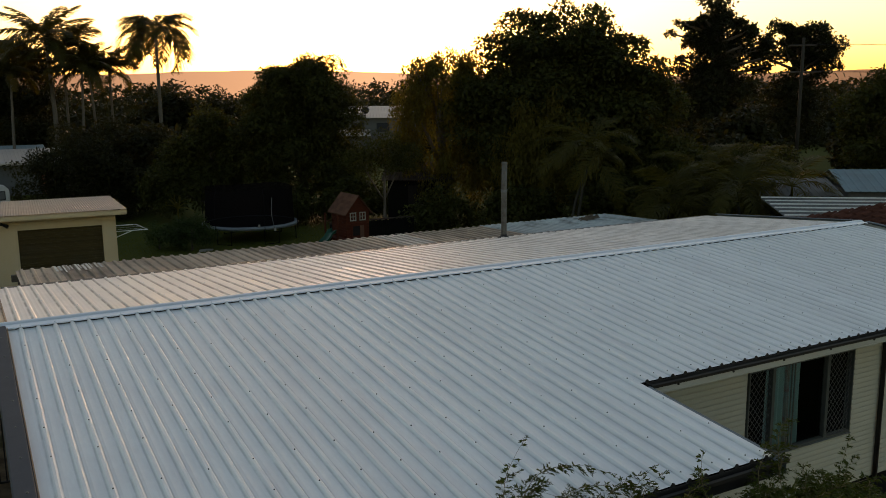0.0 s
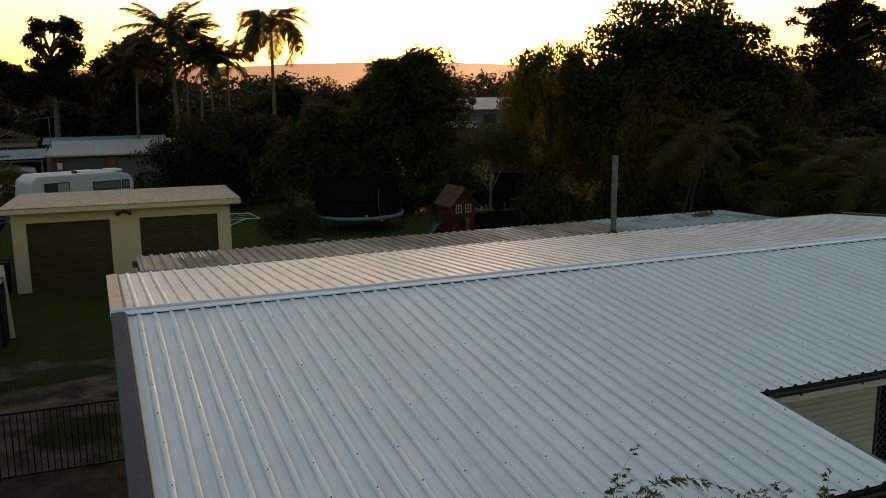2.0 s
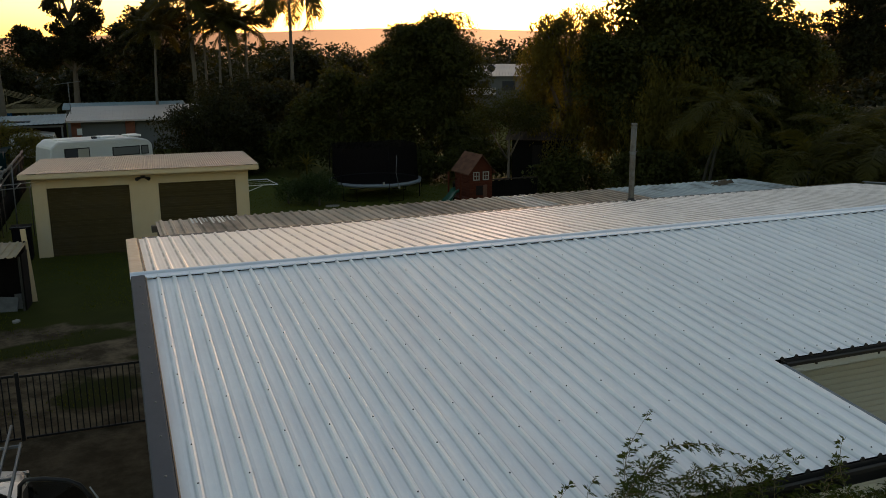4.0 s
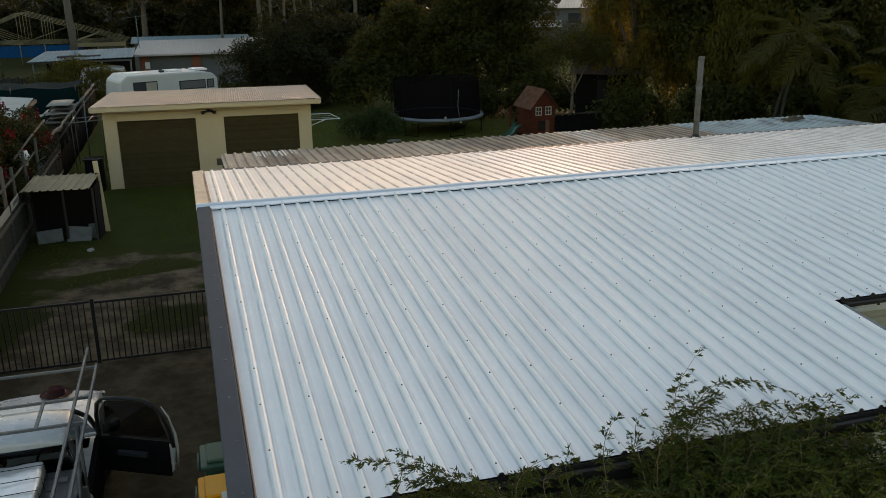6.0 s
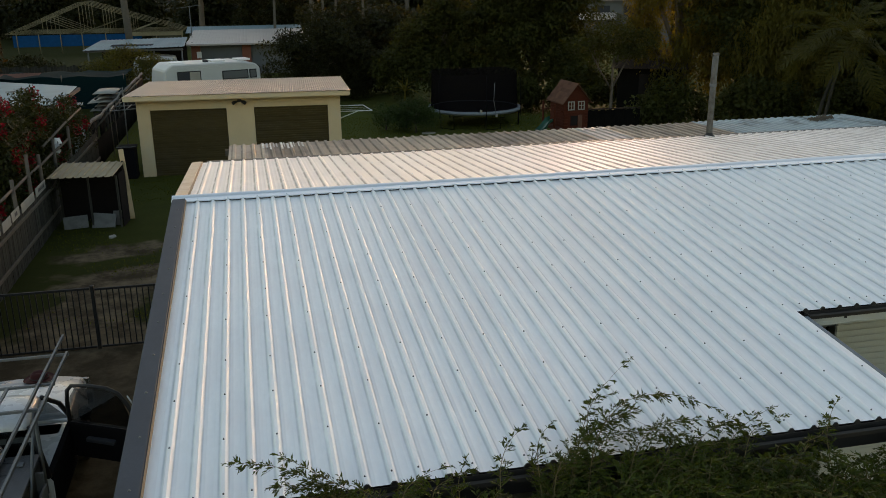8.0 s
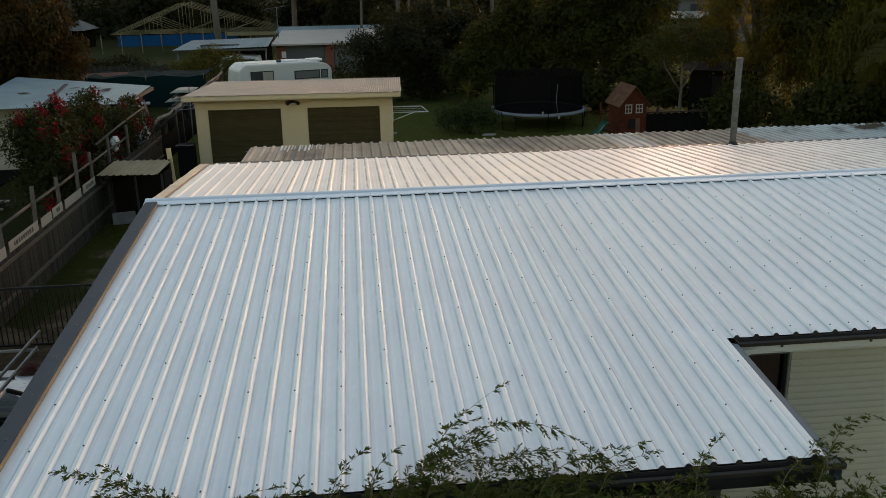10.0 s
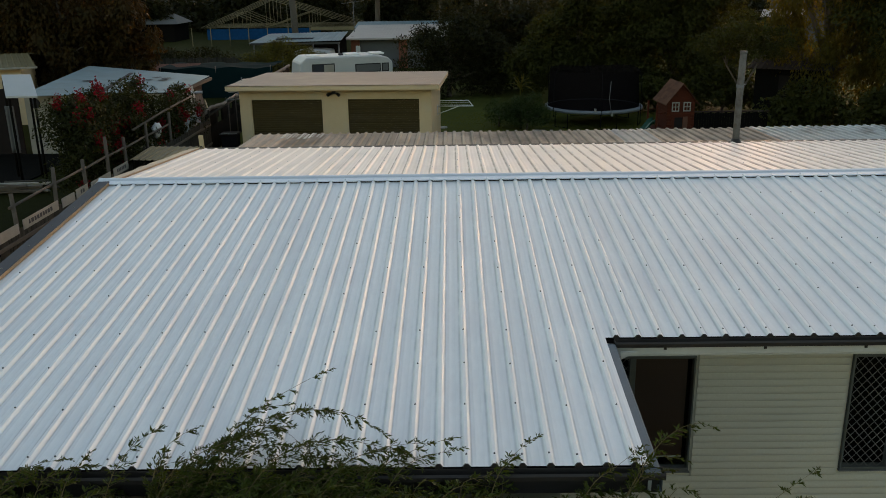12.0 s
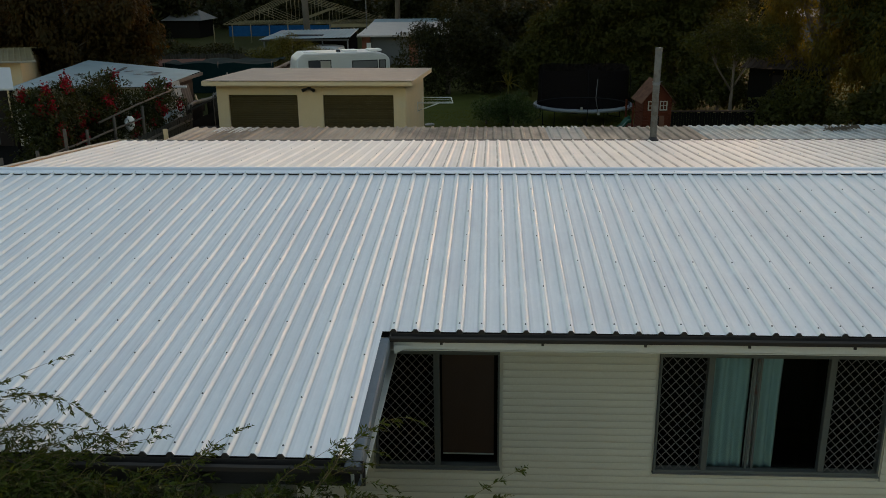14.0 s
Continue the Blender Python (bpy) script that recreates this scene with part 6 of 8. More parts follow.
# shade-cloth stalls and junk between the yards
stall = thing("shade_cloth_shed", (-13.7, 42.0, -0.1), "low shelter draped with dark green shade cloth", "shelter")
v, f = [], []
for j in range(9):
    for i in range(15):
        px, py = -4.2 + 6.4 * i / 14, 3.2 * j / 8
        v.append((px, py, 1.75 + 0.13 * noise.noise((px, py, 1)) - 0.10 * math.sin(math.pi * i / 14 * 3) ** 2))
for j in range(8):
    for i in range(14):
        f.append((j * 15 + i, j * 15 + i + 1, (j + 1) * 15 + i + 1, (j + 1) * 15 + i))
raw("cloth_top", v, f, M_TEAL, stall, "", True)
v2 = [(q[0], 0.0, q[2]) for q in v[:15]] + [(q[0], -0.1, 0.0) for q in v[:15]]
raw("cloth_side", v2, [(i, i + 1, 16 + i, 15 + i) for i in range(14)], M_TEAL, stall, "", True)
for px in (-4.1, -1.0, 2.1):
    tube("post", [(px, 0.02, 0), (px, 0.02, 1.8)], 0.035, M_POST, stall)
stack = thing("panel_stack", (-11.9, 37.2, 0), "stack of white curved plastic panels beside the fence", "panels")
for i in range(5):
    v, f = [], []
    wide = (1.20, 1.05, 1.25, 0.90, 1.00)[i]
    for j in range(9):
        u = j / 8 - 0.5
        for yy in (-1.1, 1.1):
            v.append((u * wide + (0.0, 0.12, -0.05, 0.14, 0.10)[i], yy + 0.25 * (i % 2), 0.56 + 0.20 * i - 0.10 * u * u + 0.05 * u * (i % 3 - 1)))
    for j in range(8):
        f.append((2 * j, 2 * j + 1, 2 * j + 3, 2 * j + 2))
    raw("panel", v, f, (M_MESH, M_OLDWHITE, M_SIGN, M_MESH, M_OLDWHITE)[i], stack, "", True).modifiers.new("thick", "SOLIDIFY").thickness = 0.03
    for q in (-0.4, 0.35):
        boxed("spacer", (q * wide, -1.0, 0.47 + 0.20 * i), (q * wide + 0.06, 1.0, 0.545 + 0.20 * i), M_PALING, stack, "", 0.004)
for q in (-0.8, 0.8):
    boxed("bearer", (-0.5, q - 0.05, -0.02), (0.6, q + 0.05, 0.44), M_PALING, stack)
# torn mesh that hangs along the sheet fence: a pale doubled hem over a thin dark curtain
torn = thing("torn_mesh", (-10.84, 25.7, 0), "torn grey mesh with a pale hem hanging along the sheet fence", "mesh")
v, f, v2, f2 = [], [], [], []
for i in range(61):
    u = i / 60
    yy, xx = 18.0 * u, 0.07 * noise.noise((u * 14, 0, 8))
    top = 1.52 + 0.10 * u + 0.10 * noise.noise((u * 9, 1, 4)) + 0.05 * noise.noise((u * 31, 2, 4))
    hem = 0.17 + 0.08 * noise.noise((u * 17, 3, 4))
    v += [(xx, yy, top - hem), (xx + 0.02, yy, top - hem * 0.5), (xx + 0.005, yy, top)]
    v2 += [(xx - 0.01 + 0.08 * noise.noise((u * 14, q, 8)), yy, top - hem - (1.0 + 0.3 * noise.noise((u * 12, 5, 1))) * q / 3) for q in (0, 1, 2, 3)]
for i in range(60):
    f += [(i * 3 + q, (i + 1) * 3 + q, (i + 1) * 3 + q + 1, i * 3 + q + 1) for q in (0, 1)]
    f2 += [(i * 4 + q, (i + 1) * 4 + q, (i + 1) * 4 + q + 1, i * 4 + q + 1) for q in (0, 1, 2) if noise.noise((i * 0.37, q * 0.8, 6)) < 0.25]
raw("hem", v, f, M_MESH, torn, "pale folded hem", True).modifiers.new("thick", "SOLIDIFY").thickness = 0.008
raw("curtain", v2, f2, M_DARKFENCE, torn, "thin dark mesh", True).modifiers.new("thick", "SOLIDIFY").thickness = 0.004
for q in range(6):
    tube("stay", [(-0.06, 0.3 + 3.1 * q, -0.05), (-0.05, 0.3 + 3.1 * q, 1.60)], 0.022, M_PALING, torn, "", 6)
tframe = thing("metal_stand", (-9.75, 27.5, 0), "bare grey steel stand behind the shelter", "stand")
for px, py in ((-0.55, -0.3), (0.48, -0.3), (-0.55, 0.9), (0.48, 0.9)):
    tube("leg", [(px, py, -0.05), (px, py, 1.74)], 0.018, M_POST, tframe, "", 6)
for a, b in (((-0.55, -0.3), (0.48, -0.3)), ((-0.55, 0.9), (0.48, 0.9)), ((-0.55, -0.3), (-0.55, 0.9)), ((0.48, -0.3), (0.48, 0.9)), ((0.0, -0.3), (0.1, 0.9))):
    tube("top_bar", [(*a, 1.74), (*b, 1.80)], 0.020, M_STEEL, tframe, "", 6)
tube("mast", [(-0.12, 0.3, -0.05), (-0.08, 0.3, 2.55)], 0.024, M_STEEL, tframe, "leaning grey pole", 6)



def leaning_sheet(at, wide, high, pitch, tilt, turn, mat, label):
    """One corrugated sheet on edge, its ribs upright, leaning back against the wall."""
    n = int(wide / pitch * 4)
    v, f = [], []
    for z in (0.0, high * 0.5, high):
        for i in range(n + 1):
            yy = wide * i / n
            v.append((0.016 * math.sin(2 * math.pi * yy / pitch) + 0.02 * noise.noise((yy, z, at[1])), yy, z))
    for j in range(2):
        for i in range(n):
            f.append((j * (n + 1) + i, j * (n + 1) + i + 1, (j + 1) * (n + 1) + i + 1, (j + 1) * (n + 1) + i))
    ob = raw("leaning_sheet", v, f, mat, None, "", True)
    ob.modifiers.new("thick", "SOLIDIFY").thickness = 0.004
    ob.matrix_world = pose(*at, 0, -tilt, turn)
    return tagged(ob, label, "sheet", "sheets leaning by the neighbour building")


leaning_sheet((-11.45, 25.35, 0.0), 1.05, 2.32, 0.19, 9, -14, M_OLDWHITE, "dirty cream corrugated sheet leaning under the neighbour's eave")
leaning_sheet((-11.50, 26.75, 0.0), 0.70, 2.30, 0.19, 7, -6, M_OLDWHITE, "dirty cream corrugated sheet leaning under the neighbour's eave")
leaning_sheet((-11.40, 27.75, 0.0), 0.85, 2.05, 0.24, 12, -4, M_LOG, "dark brown weathered sheet leaning under the neighbour's eave")
leaning_sheet((-10.94, 23.45, 0.0), 2.15, 1.50, 0.43, 2, 0, M_BLUEROOF, "blue-grey sheet panel standing along the fence line")

# neighbour's long flat-roofed building past the fence
neigh = thing("neighbour_building", (-14.6, 28.4, 0), "low neighbour building with a patched pale blue sheet roof", "building", turn=0)
ribbed_roof("roof", ((-2.6, -4.0, 2.34), (2.85, -2.9, 2.28), (2.6, 2.6, 2.30), (-4.2, 6.4, 2.46)), 1, M_BLUEROOF, neigh, 0.0)
rng = random.Random(6)
bm = bmesh.new()
box(bm, (-0.06, -3.0, 2.33), (0.10, 3.4, 2.36), 0, pose(-0.5, 0, 0.02, 0.5, 0, 10))
part("roof_seam", bm, M_SEAT, neigh, "dark strip of sealant on the roof")
boxed("wall", (-2.95, -2.9, 0), (2.3, -2.8, 2.22), M_OLDWHITE, neigh, "white painted front wall")
tube("wall_vent", [(-2.56, -2.96, 1.92), (-2.56, -2.90, 1.92)], [0.17, 0.20], M_SEAT, neigh, "round dark wall vent", 16)
boxed("wall", (2.2, -2.8, 0), (2.3, 2.3, 2.22), M_BROWNWALL, neigh)
tube("downpipe", [(2.30, -2.2, 2.05), (2.85, -2.1, 2.16), (3.55, -2.0, 2.15)], 0.05, M_CARAVAN, neigh, "white pipe end past the roof corner", 8)
boxed("barge_board", (2.62, -2.85, 2.12), (2.72, 2.55, 2.25), M_POST, neigh)
for i in range(9):
    bm = bmesh.new()
    px, py = rng.uniform(-2.2, 2.0), rng.uniform(-2.4, 2.2)
    n2 = 9
    vs = [bm.verts.new((px + (0.16 + 0.1 * rng.random()) * math.cos(2 * math.pi * k2 / n2), py + (0.10 + 0.12 * rng.random()) * math.sin(2 * math.pi * k2 / n2), 2.345 + 0.006 * (py + 2.9) - 0.016 * px)) for k2 in range(n2)]
    bm.faces.new(vs)
    part("roof_patch", bm, M_SEAT, neigh, "dark patch of sealant")
for i, (py, w2, t2) in enumerate(((-0.9, 0.55, 12), (-0.2, 0.5, -8), (0.7, 0.6, 18), (1.5, 0.45, 6), (2.4, 0.5, 15))):
    bm = bmesh.new()
    box(bm, (-0.02, -w2 / 2, 0), (0.02, w2 / 2, 1.75 - 0.1 * i % 2), 0.005, Matrix.Translation((-12.05 + 0.05 * i, 28.2 + py, 0.0)) @ pose(0, 0, 0, t2 * 0.3, -14, t2))
    tagged(part("stacked_sheet", bm, (M_SIGN, M_OLDROOF, M_PALING, M_SIGN, M_CREAM)[i]), "old sheet of cladding leaning on the building", "sheet", "sheets leaning on the building")

annex = thing("white_awning", (-16.0, 20.6, 0), "open shelter with a sloping white sheet awning beside the fence", "awning")
bm = bmesh.new()
vs = [bm.verts.new(q) for q in ((0.60, -0.55, 2.82), (1.60, -0.55, 2.82), (0.86, 0.75, 3.36), (-0.10, 0.75, 3.36), (0.60, -0.55, 2.88), (1.60, -0.55, 2.88), (0.86, 0.75, 3.42), (-0.10, 0.75, 3.42))]
for q in ((0, 3, 2, 1), (4, 5, 6, 7), (0, 1, 5, 4), (1, 2, 6, 5), (2, 3, 7, 6), (3, 0, 4, 7)):
    bm.faces.new([vs[i] for i in q])
part("awning", bm, M_CARAVAN, annex, "sloping white sheet")
for px in (0.62, 1.42):
    tube("post", [(px, -0.4, -0.05), (px, -0.4, 2.88)], 0.04, M_DARKFENCE, annex)
    tube("post", [(px - 0.64, 0.65, -0.05), (px - 0.64, 0.65, 3.32)], 0.04, M_DARKFENCE, annex)
# near-black wall added to hold the dark space under the awning
boxed("back_wall", (-7.5, 4.7, 0), (-1.72, 4.8, 2.5), M_DARK, annex)
boxed("floor_slab", (-3.4, -0.6, -0.04), (0.6, 4.6, 0.06), M_DARKFENCE, annex, "dark concrete slab")
cloth = drape("hanging_towel", -16.00, -15.70, 21.0, 0.9, 2.45, 3, M_SHEDWALL, "blue-grey towel hung under the awning")
cloth["category"] = "towel"

tileh = thing("olive_roof_house", (-25.0, 34.1, 0), "cream cottage with an olive ribbed roof", "house", turn=20)
ribbed_roof("roof", ((-4, -3, 2.66), (3.9, -3, 2.66), (3.3, 0.6, 3.0), (-4, 0.6, 3.0)), 30, M_OLIVEROOF, tileh)
ribbed_roof("roof", ((-4, 4, 2.66), (3.9, 4, 2.66), (3.3, 0.6, 3.0), (-4, 0.6, 3.0)), 30, M_OLIVEROOF, tileh)
boxed("wall", (-3.8, -2.6, 0), (3.2, 3.6, 2.62), M_CREAM, tileh)
boxed("gutter", (-4, -3.1, 2.58), (3.95, -2.98, 2.66), M_OLDWHITE, tileh)
boxed("window", (1.0, -2.63, 1.2), (2.2, -2.605, 2.2), M_SEAT, tileh)
farh = thing("hip_roof_house", (-34.0, 95.5, -0.4), "far house with a pale hipped roof and grey walls", "house")
boxed("wall", (-2.9, -1.5, 0), (0.9, 4, 2.1), M_DARKFENCE, farh)
bm = bmesh.new()
vs = [bm.verts.new(q) for q in ((-3.4, -2.0, 2.1), (1.4, -2.0, 2.1), (1.4, 4.5, 2.1), (-3.4, 4.5, 2.1), (-2.2, 1.0, 3.2), (0.0, 1.6, 3.2))]
for q in ((0, 1, 5, 4), (1, 2, 5), (2, 3, 4, 5), (3, 0, 4), (0, 3, 2, 1)):
    bm.faces.new([vs[i] for i in q])
part("roof", bm, M_DIMROOF, farh)
backf = thing("dark_back_fence", (-20.0, 56.0, -0.6), "dark weathered timber fence between far yards", "fence")
for i in range(60):
    boxed("paling", (-6 + 0.2 * i, -0.012, 0), (-6 + 0.2 * i + 0.18, 0.012, 1.55 + 0.05 * (i % 3)), M_PALING, backf, "", 0)
boxed("rail", (-6, 0.02, 1.0), (6, 0.06, 1.1), M_POST, backf)

# buildings seen between the trees
midh = thing("two_storey_house", (34.6, 82.3, -0.7), "far house with a pale metal roof and a satellite dish", "house", turn=-24)
ribbed_roof("roof", ((-4.2, -3, 4.75), (5.5, -3, 4.75), (5.5, 3.5, 5.95), (-4.2, 3.5, 5.95)), 30, M_SHEDROOF, midh)
boxed("wall", (-3.8, -2.4, 0), (5.1, 3.2, 4.75), M_SHEDWALL, midh)
ribbed_roof("awning", ((-4.4, -5.0, 2.9), (-0.5, -5.0, 2.9), (-0.5, -2.5, 3.5), (-4.4, -2.5, 3.5)), 12, M_SHEDROOF, midh)
for px in (-2.6, 0.2, 3.0):
    boxed("window", (px, -2.44, 3.2), (px + 1.4, -2.405, 4.2), M_SEAT, midh)
tube("dish", [(-1.0, -3.0, 5.6), (-1.0, -3.12, 5.62), (-1.0, -3.15, 5.62)], [0.42, 0.30, 0.05], M_BLACKTRIM, midh, "satellite dish", 16)
tube("dish_mast", [(-1.0, -2.9, 4.7), (-1.0, -2.9, 5.6)], 0.03, M_BLACKTRIM, midh)
brickh = thing("brown_shed", (13.2, 31.0, 0), "small brown shed half hidden behind the trees", "shed", turn=-30)
boxed("wall", (-1.4, 0, 0), (1.5, 2.5, 2.2), M_DARKFENCE, brickh)
ribbed_roof("roof", ((-1.7, -0.4, 2.25), (1.8, -0.4, 2.25), (1.8, 2.9, 2.9), (-1.7, 2.9, 2.9)), 16, M_BROWNWALL, brickh)
boxed("door", (-0.4, -0.03, 0), (0.4, -0.002, 1.95), M_DARK, brickh)

# neighbours on the other side
rn = thing("blue_roof_shed", (27.6, 14.6, 0), "neighbour shed with a blue-grey gabled roof", "shed", turn=-38)
for s in (-1, 1):
    ribbed_roof("roof", ((-3.2, s * 2.4, 2.50), (3.2, s * 2.4, 2.50), (3.2, 0, 3.16), (-3.2, 0, 3.16)), 20, M_BLUEROOF, rn, 0.012)
boxed("wall", (-3.0, -2.1, 0), (3.0, 2.1, 2.52), M_SHEDWALL, rn)
rn2 = thing("white_patio_cover", (19.2, 11.4, 0), "pale ribbed patio cover with white battens", "patio cover", turn=-38)
ribbed_roof("roof", ((-2.4, -2.0, 2.45), (3.8, -2.0, 2.45), (3.8, 2.0, 2.62), (-2.4, 2.0, 2.62)), 8, M_DIMROOF, rn2, 0.012)
for i in range(6):
    boxed("batten", (-2.42, -1.9 + 0.72 * i, 2.49 + 0.03 * i), (3.82, -1.85 + 0.72 * i, 2.53 + 0.03 * i), M_WHITE, rn2)
for px in (-2.2, 0.6, 3.6):
    tube("post", [(px, -1.8, 0), (px, -1.8, 2.45)], 0.045, M_WHITE, rn2)
tr = thing("tiled_house", (17.9, 4.5, 0), "neighbour house with a dark red tiled hip roof", "house")
boxed("wall", (-3.4, -5, 0), (6, 4, 2.75), M_CREAM, tr)
bm = bmesh.new()
vs = [bm.verts.new(q) for q in ((-4.2, -5.8, 2.75), (6.5, -5.8, 2.75), (6.5, 4.8, 2.75), (-4.2, 4.8, 2.75), (0.6, -0.5, 4.33), (3, -0.5, 4.33))]
for q in ((0, 1, 5, 4), (1, 2, 5), (2, 3, 4, 5), (3, 0, 4), (0, 3, 2, 1)):
    bm.faces.new([vs[i] for i in q])
part("roof", bm, M_TERRA, tr)


def lay_tiles(parent, left, right, top, courses, wide):
    """Courses of curved tiles on a hip, each tile a piece that laps the one below."""
    along = (right - left).normalized()
    rise = (top - (left + right) / 2)
    length = rise.length / courses * 1.16
    rise.normalize()
    out = along.cross(rise)
    if out.z < 0:
        out = -out
    tv, tf = [], []
    for j, (d, h) in enumerate(((0, 0.050), (length, 0.014))):
        for i in range(7):
            u = i / 6
            tv.append((wide * (u - 0.5), d, h + 0.030 * math.sin(2 * math.pi * u)))
    for i in range(6):
        tf.append((i, i + 1, 8 + i, 7 + i))
    for i in range(7):
        tv.append((tv[i][0], 0, tv[i][2] - 0.022))
    for i in range(6):
        tf.append((14 + i, 15 + i, i + 1, i))
    me = bpy.data.meshes.new("roof_tile")
    me.from_pydata(tv, [], tf)
    me.polygons.foreach_set("use_smooth", [True] * len(me.polygons))
    me.materials.append(M_TERRA)
    turn = Matrix((along, rise, out)).transposed().to_4x4()
    for j in range(courses):
        p, q = left.lerp(top, j / courses), right.lerp(top, j / courses)
        n = int((q - p).length / wide)
        for i in range(n):
            o = new("roof_tile", me)
            o.parent = parent
            o.matrix_local = Matrix.Translation(p.lerp(q, (i + 0.5) / n) + out * 0.004) @ turn


lay_tiles(tr, Vector((-4.2, -5.8, 2.75)), Vector((-4.2, 4.8, 2.75)), Vector((0.6, -0.5, 4.33)), 17, 0.26)
pp = thing("street_power_pole", (52.3, 39.9, -0.4), "tall timber power pole with two crossarms and wires", "pole")
tube("shaft", [(0, 0, 0), (0.05, 0, 11.0)], [0.16, 0.11], M_PALING, pp, "", 10)
for zz, w2 in ((10.4, 0.7), (8.35, 0.95)):
    tube("crossarm", [(-w2, w2 * 1.1, zz), (w2, -w2 * 1.1, zz)], 0.07, M_POST, pp, "", 4)
    for s in (-0.9, -0.3, 0.3, 0.9):
        path = [(s * w2 + 34 * u, -s * w2 * 1.1 - 34 * u * 1.25, zz + 0.1 - 1.2 * math.sin(math.pi * u) * 0.6) for u in (0, 0.25, 0.5, 0.75, 1)]
        tube("wire", path, 0.006, M_BLACKTRIM, pp, "", 4)

pergola = thing("grey_pergola", (22.6, 16.2, 0), "low dark grey pergola roof beside the neighbour shed", "pergola", turn=-38)
ribbed_roof("roof", ((-1.6, -1.2, 2.36), (1.5, -1.2, 2.40), (1.5, 1.3, 2.86), (-1.6, 1.3, 2.82)), 12, M_DIMROOF, pergola, 0.015)
for px, py, h in ((-1.45, -1.05, 2.36), (1.35, -1.05, 2.38), (-1.45, 1.15, 2.78), (1.35, 1.15, 2.80)):
    boxed("post", (px - 0.04, py - 0.04, -0.05), (px + 0.04, py + 0.04, h), M_POST, pergola)
hoist_pole = thing("clothes_hoist", (20.3, 17.0, 0), "thin grey clothes hoist pole with short arms", "clothes hoist")
tube("pole", [(0, 0, -0.05), (0, 0, 3.0)], 0.035, M_PIPE, hoist_pole)
for a in (20, 110):
    c, q = math.cos(radians(a)), math.sin(radians(a))
    tube("arm", [(-0.55 * c, -0.55 * q, 2.98), (0, 0, 3.02), (0.55 * c, 0.55 * q, 2.98)], 0.02, M_PIPE, hoist_pole, "", 6)

long_house = thing("long_roof_building", (-5.3, 73.0, -0.3), "long low far building with a pale sheet roof", "building")
ribbed_roof("roof", ((-4.8, -0.9, 2.40), (5.2, -0.9, 2.40), (5.2, 2.6, 2.78), (-4.8, 2.6, 2.78)), 30, M_BLUEROOF, long_house, 0.015)
boxed("wall", (-4.5, -0.6, 0), (4.9, 2.4, 2.38), M_SHEDWALL, long_house)

low_roof = thing("rusty_lean_to", (-17.8, 43.2, -0.1), "low lean-to with a faded red sheet roof", "shelter")
ribbed_roof("roof", ((-1.7, -0.9, 1.52), (1.7, -0.9, 1.56), (1.7, 1.0, 1.78), (-1.7, 1.0, 1.74)), 14, M_TERRA, low_roof, 0.012)
for px in (-1.55, 1.55):
    for py, h in ((-0.75, 1.52), (0.85, 1.72)):
        boxed("post", (px - 0.035, py - 0.035, -0.05), (px + 0.035, py + 0.035, h), M_PALING, low_roof)
boxed("back_sheet", (-1.5, 0.9, 0), (1.5, 0.92, 1.68), M_DARKFENCE, low_roof)

rng5 = random.Random(15)
for i in range(15):
    bm = bmesh.new()
    ln = rng5.uniform(1.1, 1.9)
    box(bm, (-ln / 2, -0.05, 0), (ln / 2, 0.05, 0.045), 0.004)
    ob = part("timber_plank", bm, (M_POST, M_SIGN, M_PALING)[i % 3])
    ob.matrix_world = pose(-14.9 + rng5.uniform(-0.3, 0.3), 18.9 + 0.30 * (i % 3), 0.05 + 0.052 * (i // 3), 0, 0, rng5.uniform(-14, 10))
    tagged(ob, "grey weathered timber plank stacked on the ground", "plank", "stacked planks")

# ---- small things about the yard ----
def flat_stone(at, r, seed):
    rng3 = random.Random(seed)
    bm = bmesh.new()
    out = [((r * (0.8 + 0.4 * rng3.random())) * math.cos(2 * math.pi * i / 9), 0.7 * r * (0.8 + 0.4 * rng3.random()) * math.sin(2 * math.pi * i / 9)) for i in range(9)]
    extruded(bm, out, "z", -0.02, 0.05)
    ob = part("flat_stone", bm, M_SIGN, None)
    ob.matrix_world = pose(*at, 0, 0, 40 * seed)
    ob.modifiers.new("round", "BEVEL").width = 0.012
    return tagged(ob, "pale flat stone lying on the lawn", "stone", "flat stones on the lawn")


for i, (sx, sy, r) in enumerate(((2.22, 29.05, 0.28), (-1.86, 30.25, 0.26), (-8.92, 15.88, 0.12))):
    flat_stone((sx, sy, 0.0), r, i)
lowf = thing("low_garden_fence", (9.0, 27.0, 0), "low dark red-brown timber fence beside the cubby house", "fence")
for i in range(40):
    boxed("paling", (-2.0 + 0.1 * i, -0.01, -0.02), (-1.908 + 0.1 * i, 0.01, 0.98 + 0.02 * (i % 3)), M_DARKFENCE, lowf, "", 0)
boxed("top_rail", (-2.02, -0.03, 1.02), (2.02, 0.03, 1.07), M_BROWNWALL, lowf)
for q in (-1.95, 0.0, 1.95):
    boxed("post", (q - 0.04, 0.012, -0.05), (q + 0.04, 0.09, 1.04), M_BROWNWALL, lowf)
debris = thing("fallen_palm_frond", (7.85, 10.9, 3.05), "dry brown palm frond lying on the patio roof", "palm frond", turn=25)
tube("midrib", [(-0.4, 0, 0.03), (0, 0.03, 0.07), (0.4, 0.0, 0.04)], [0.010, 0.008, 0.004], M_BARK, debris, "", 5)
rng3 = random.Random(3)
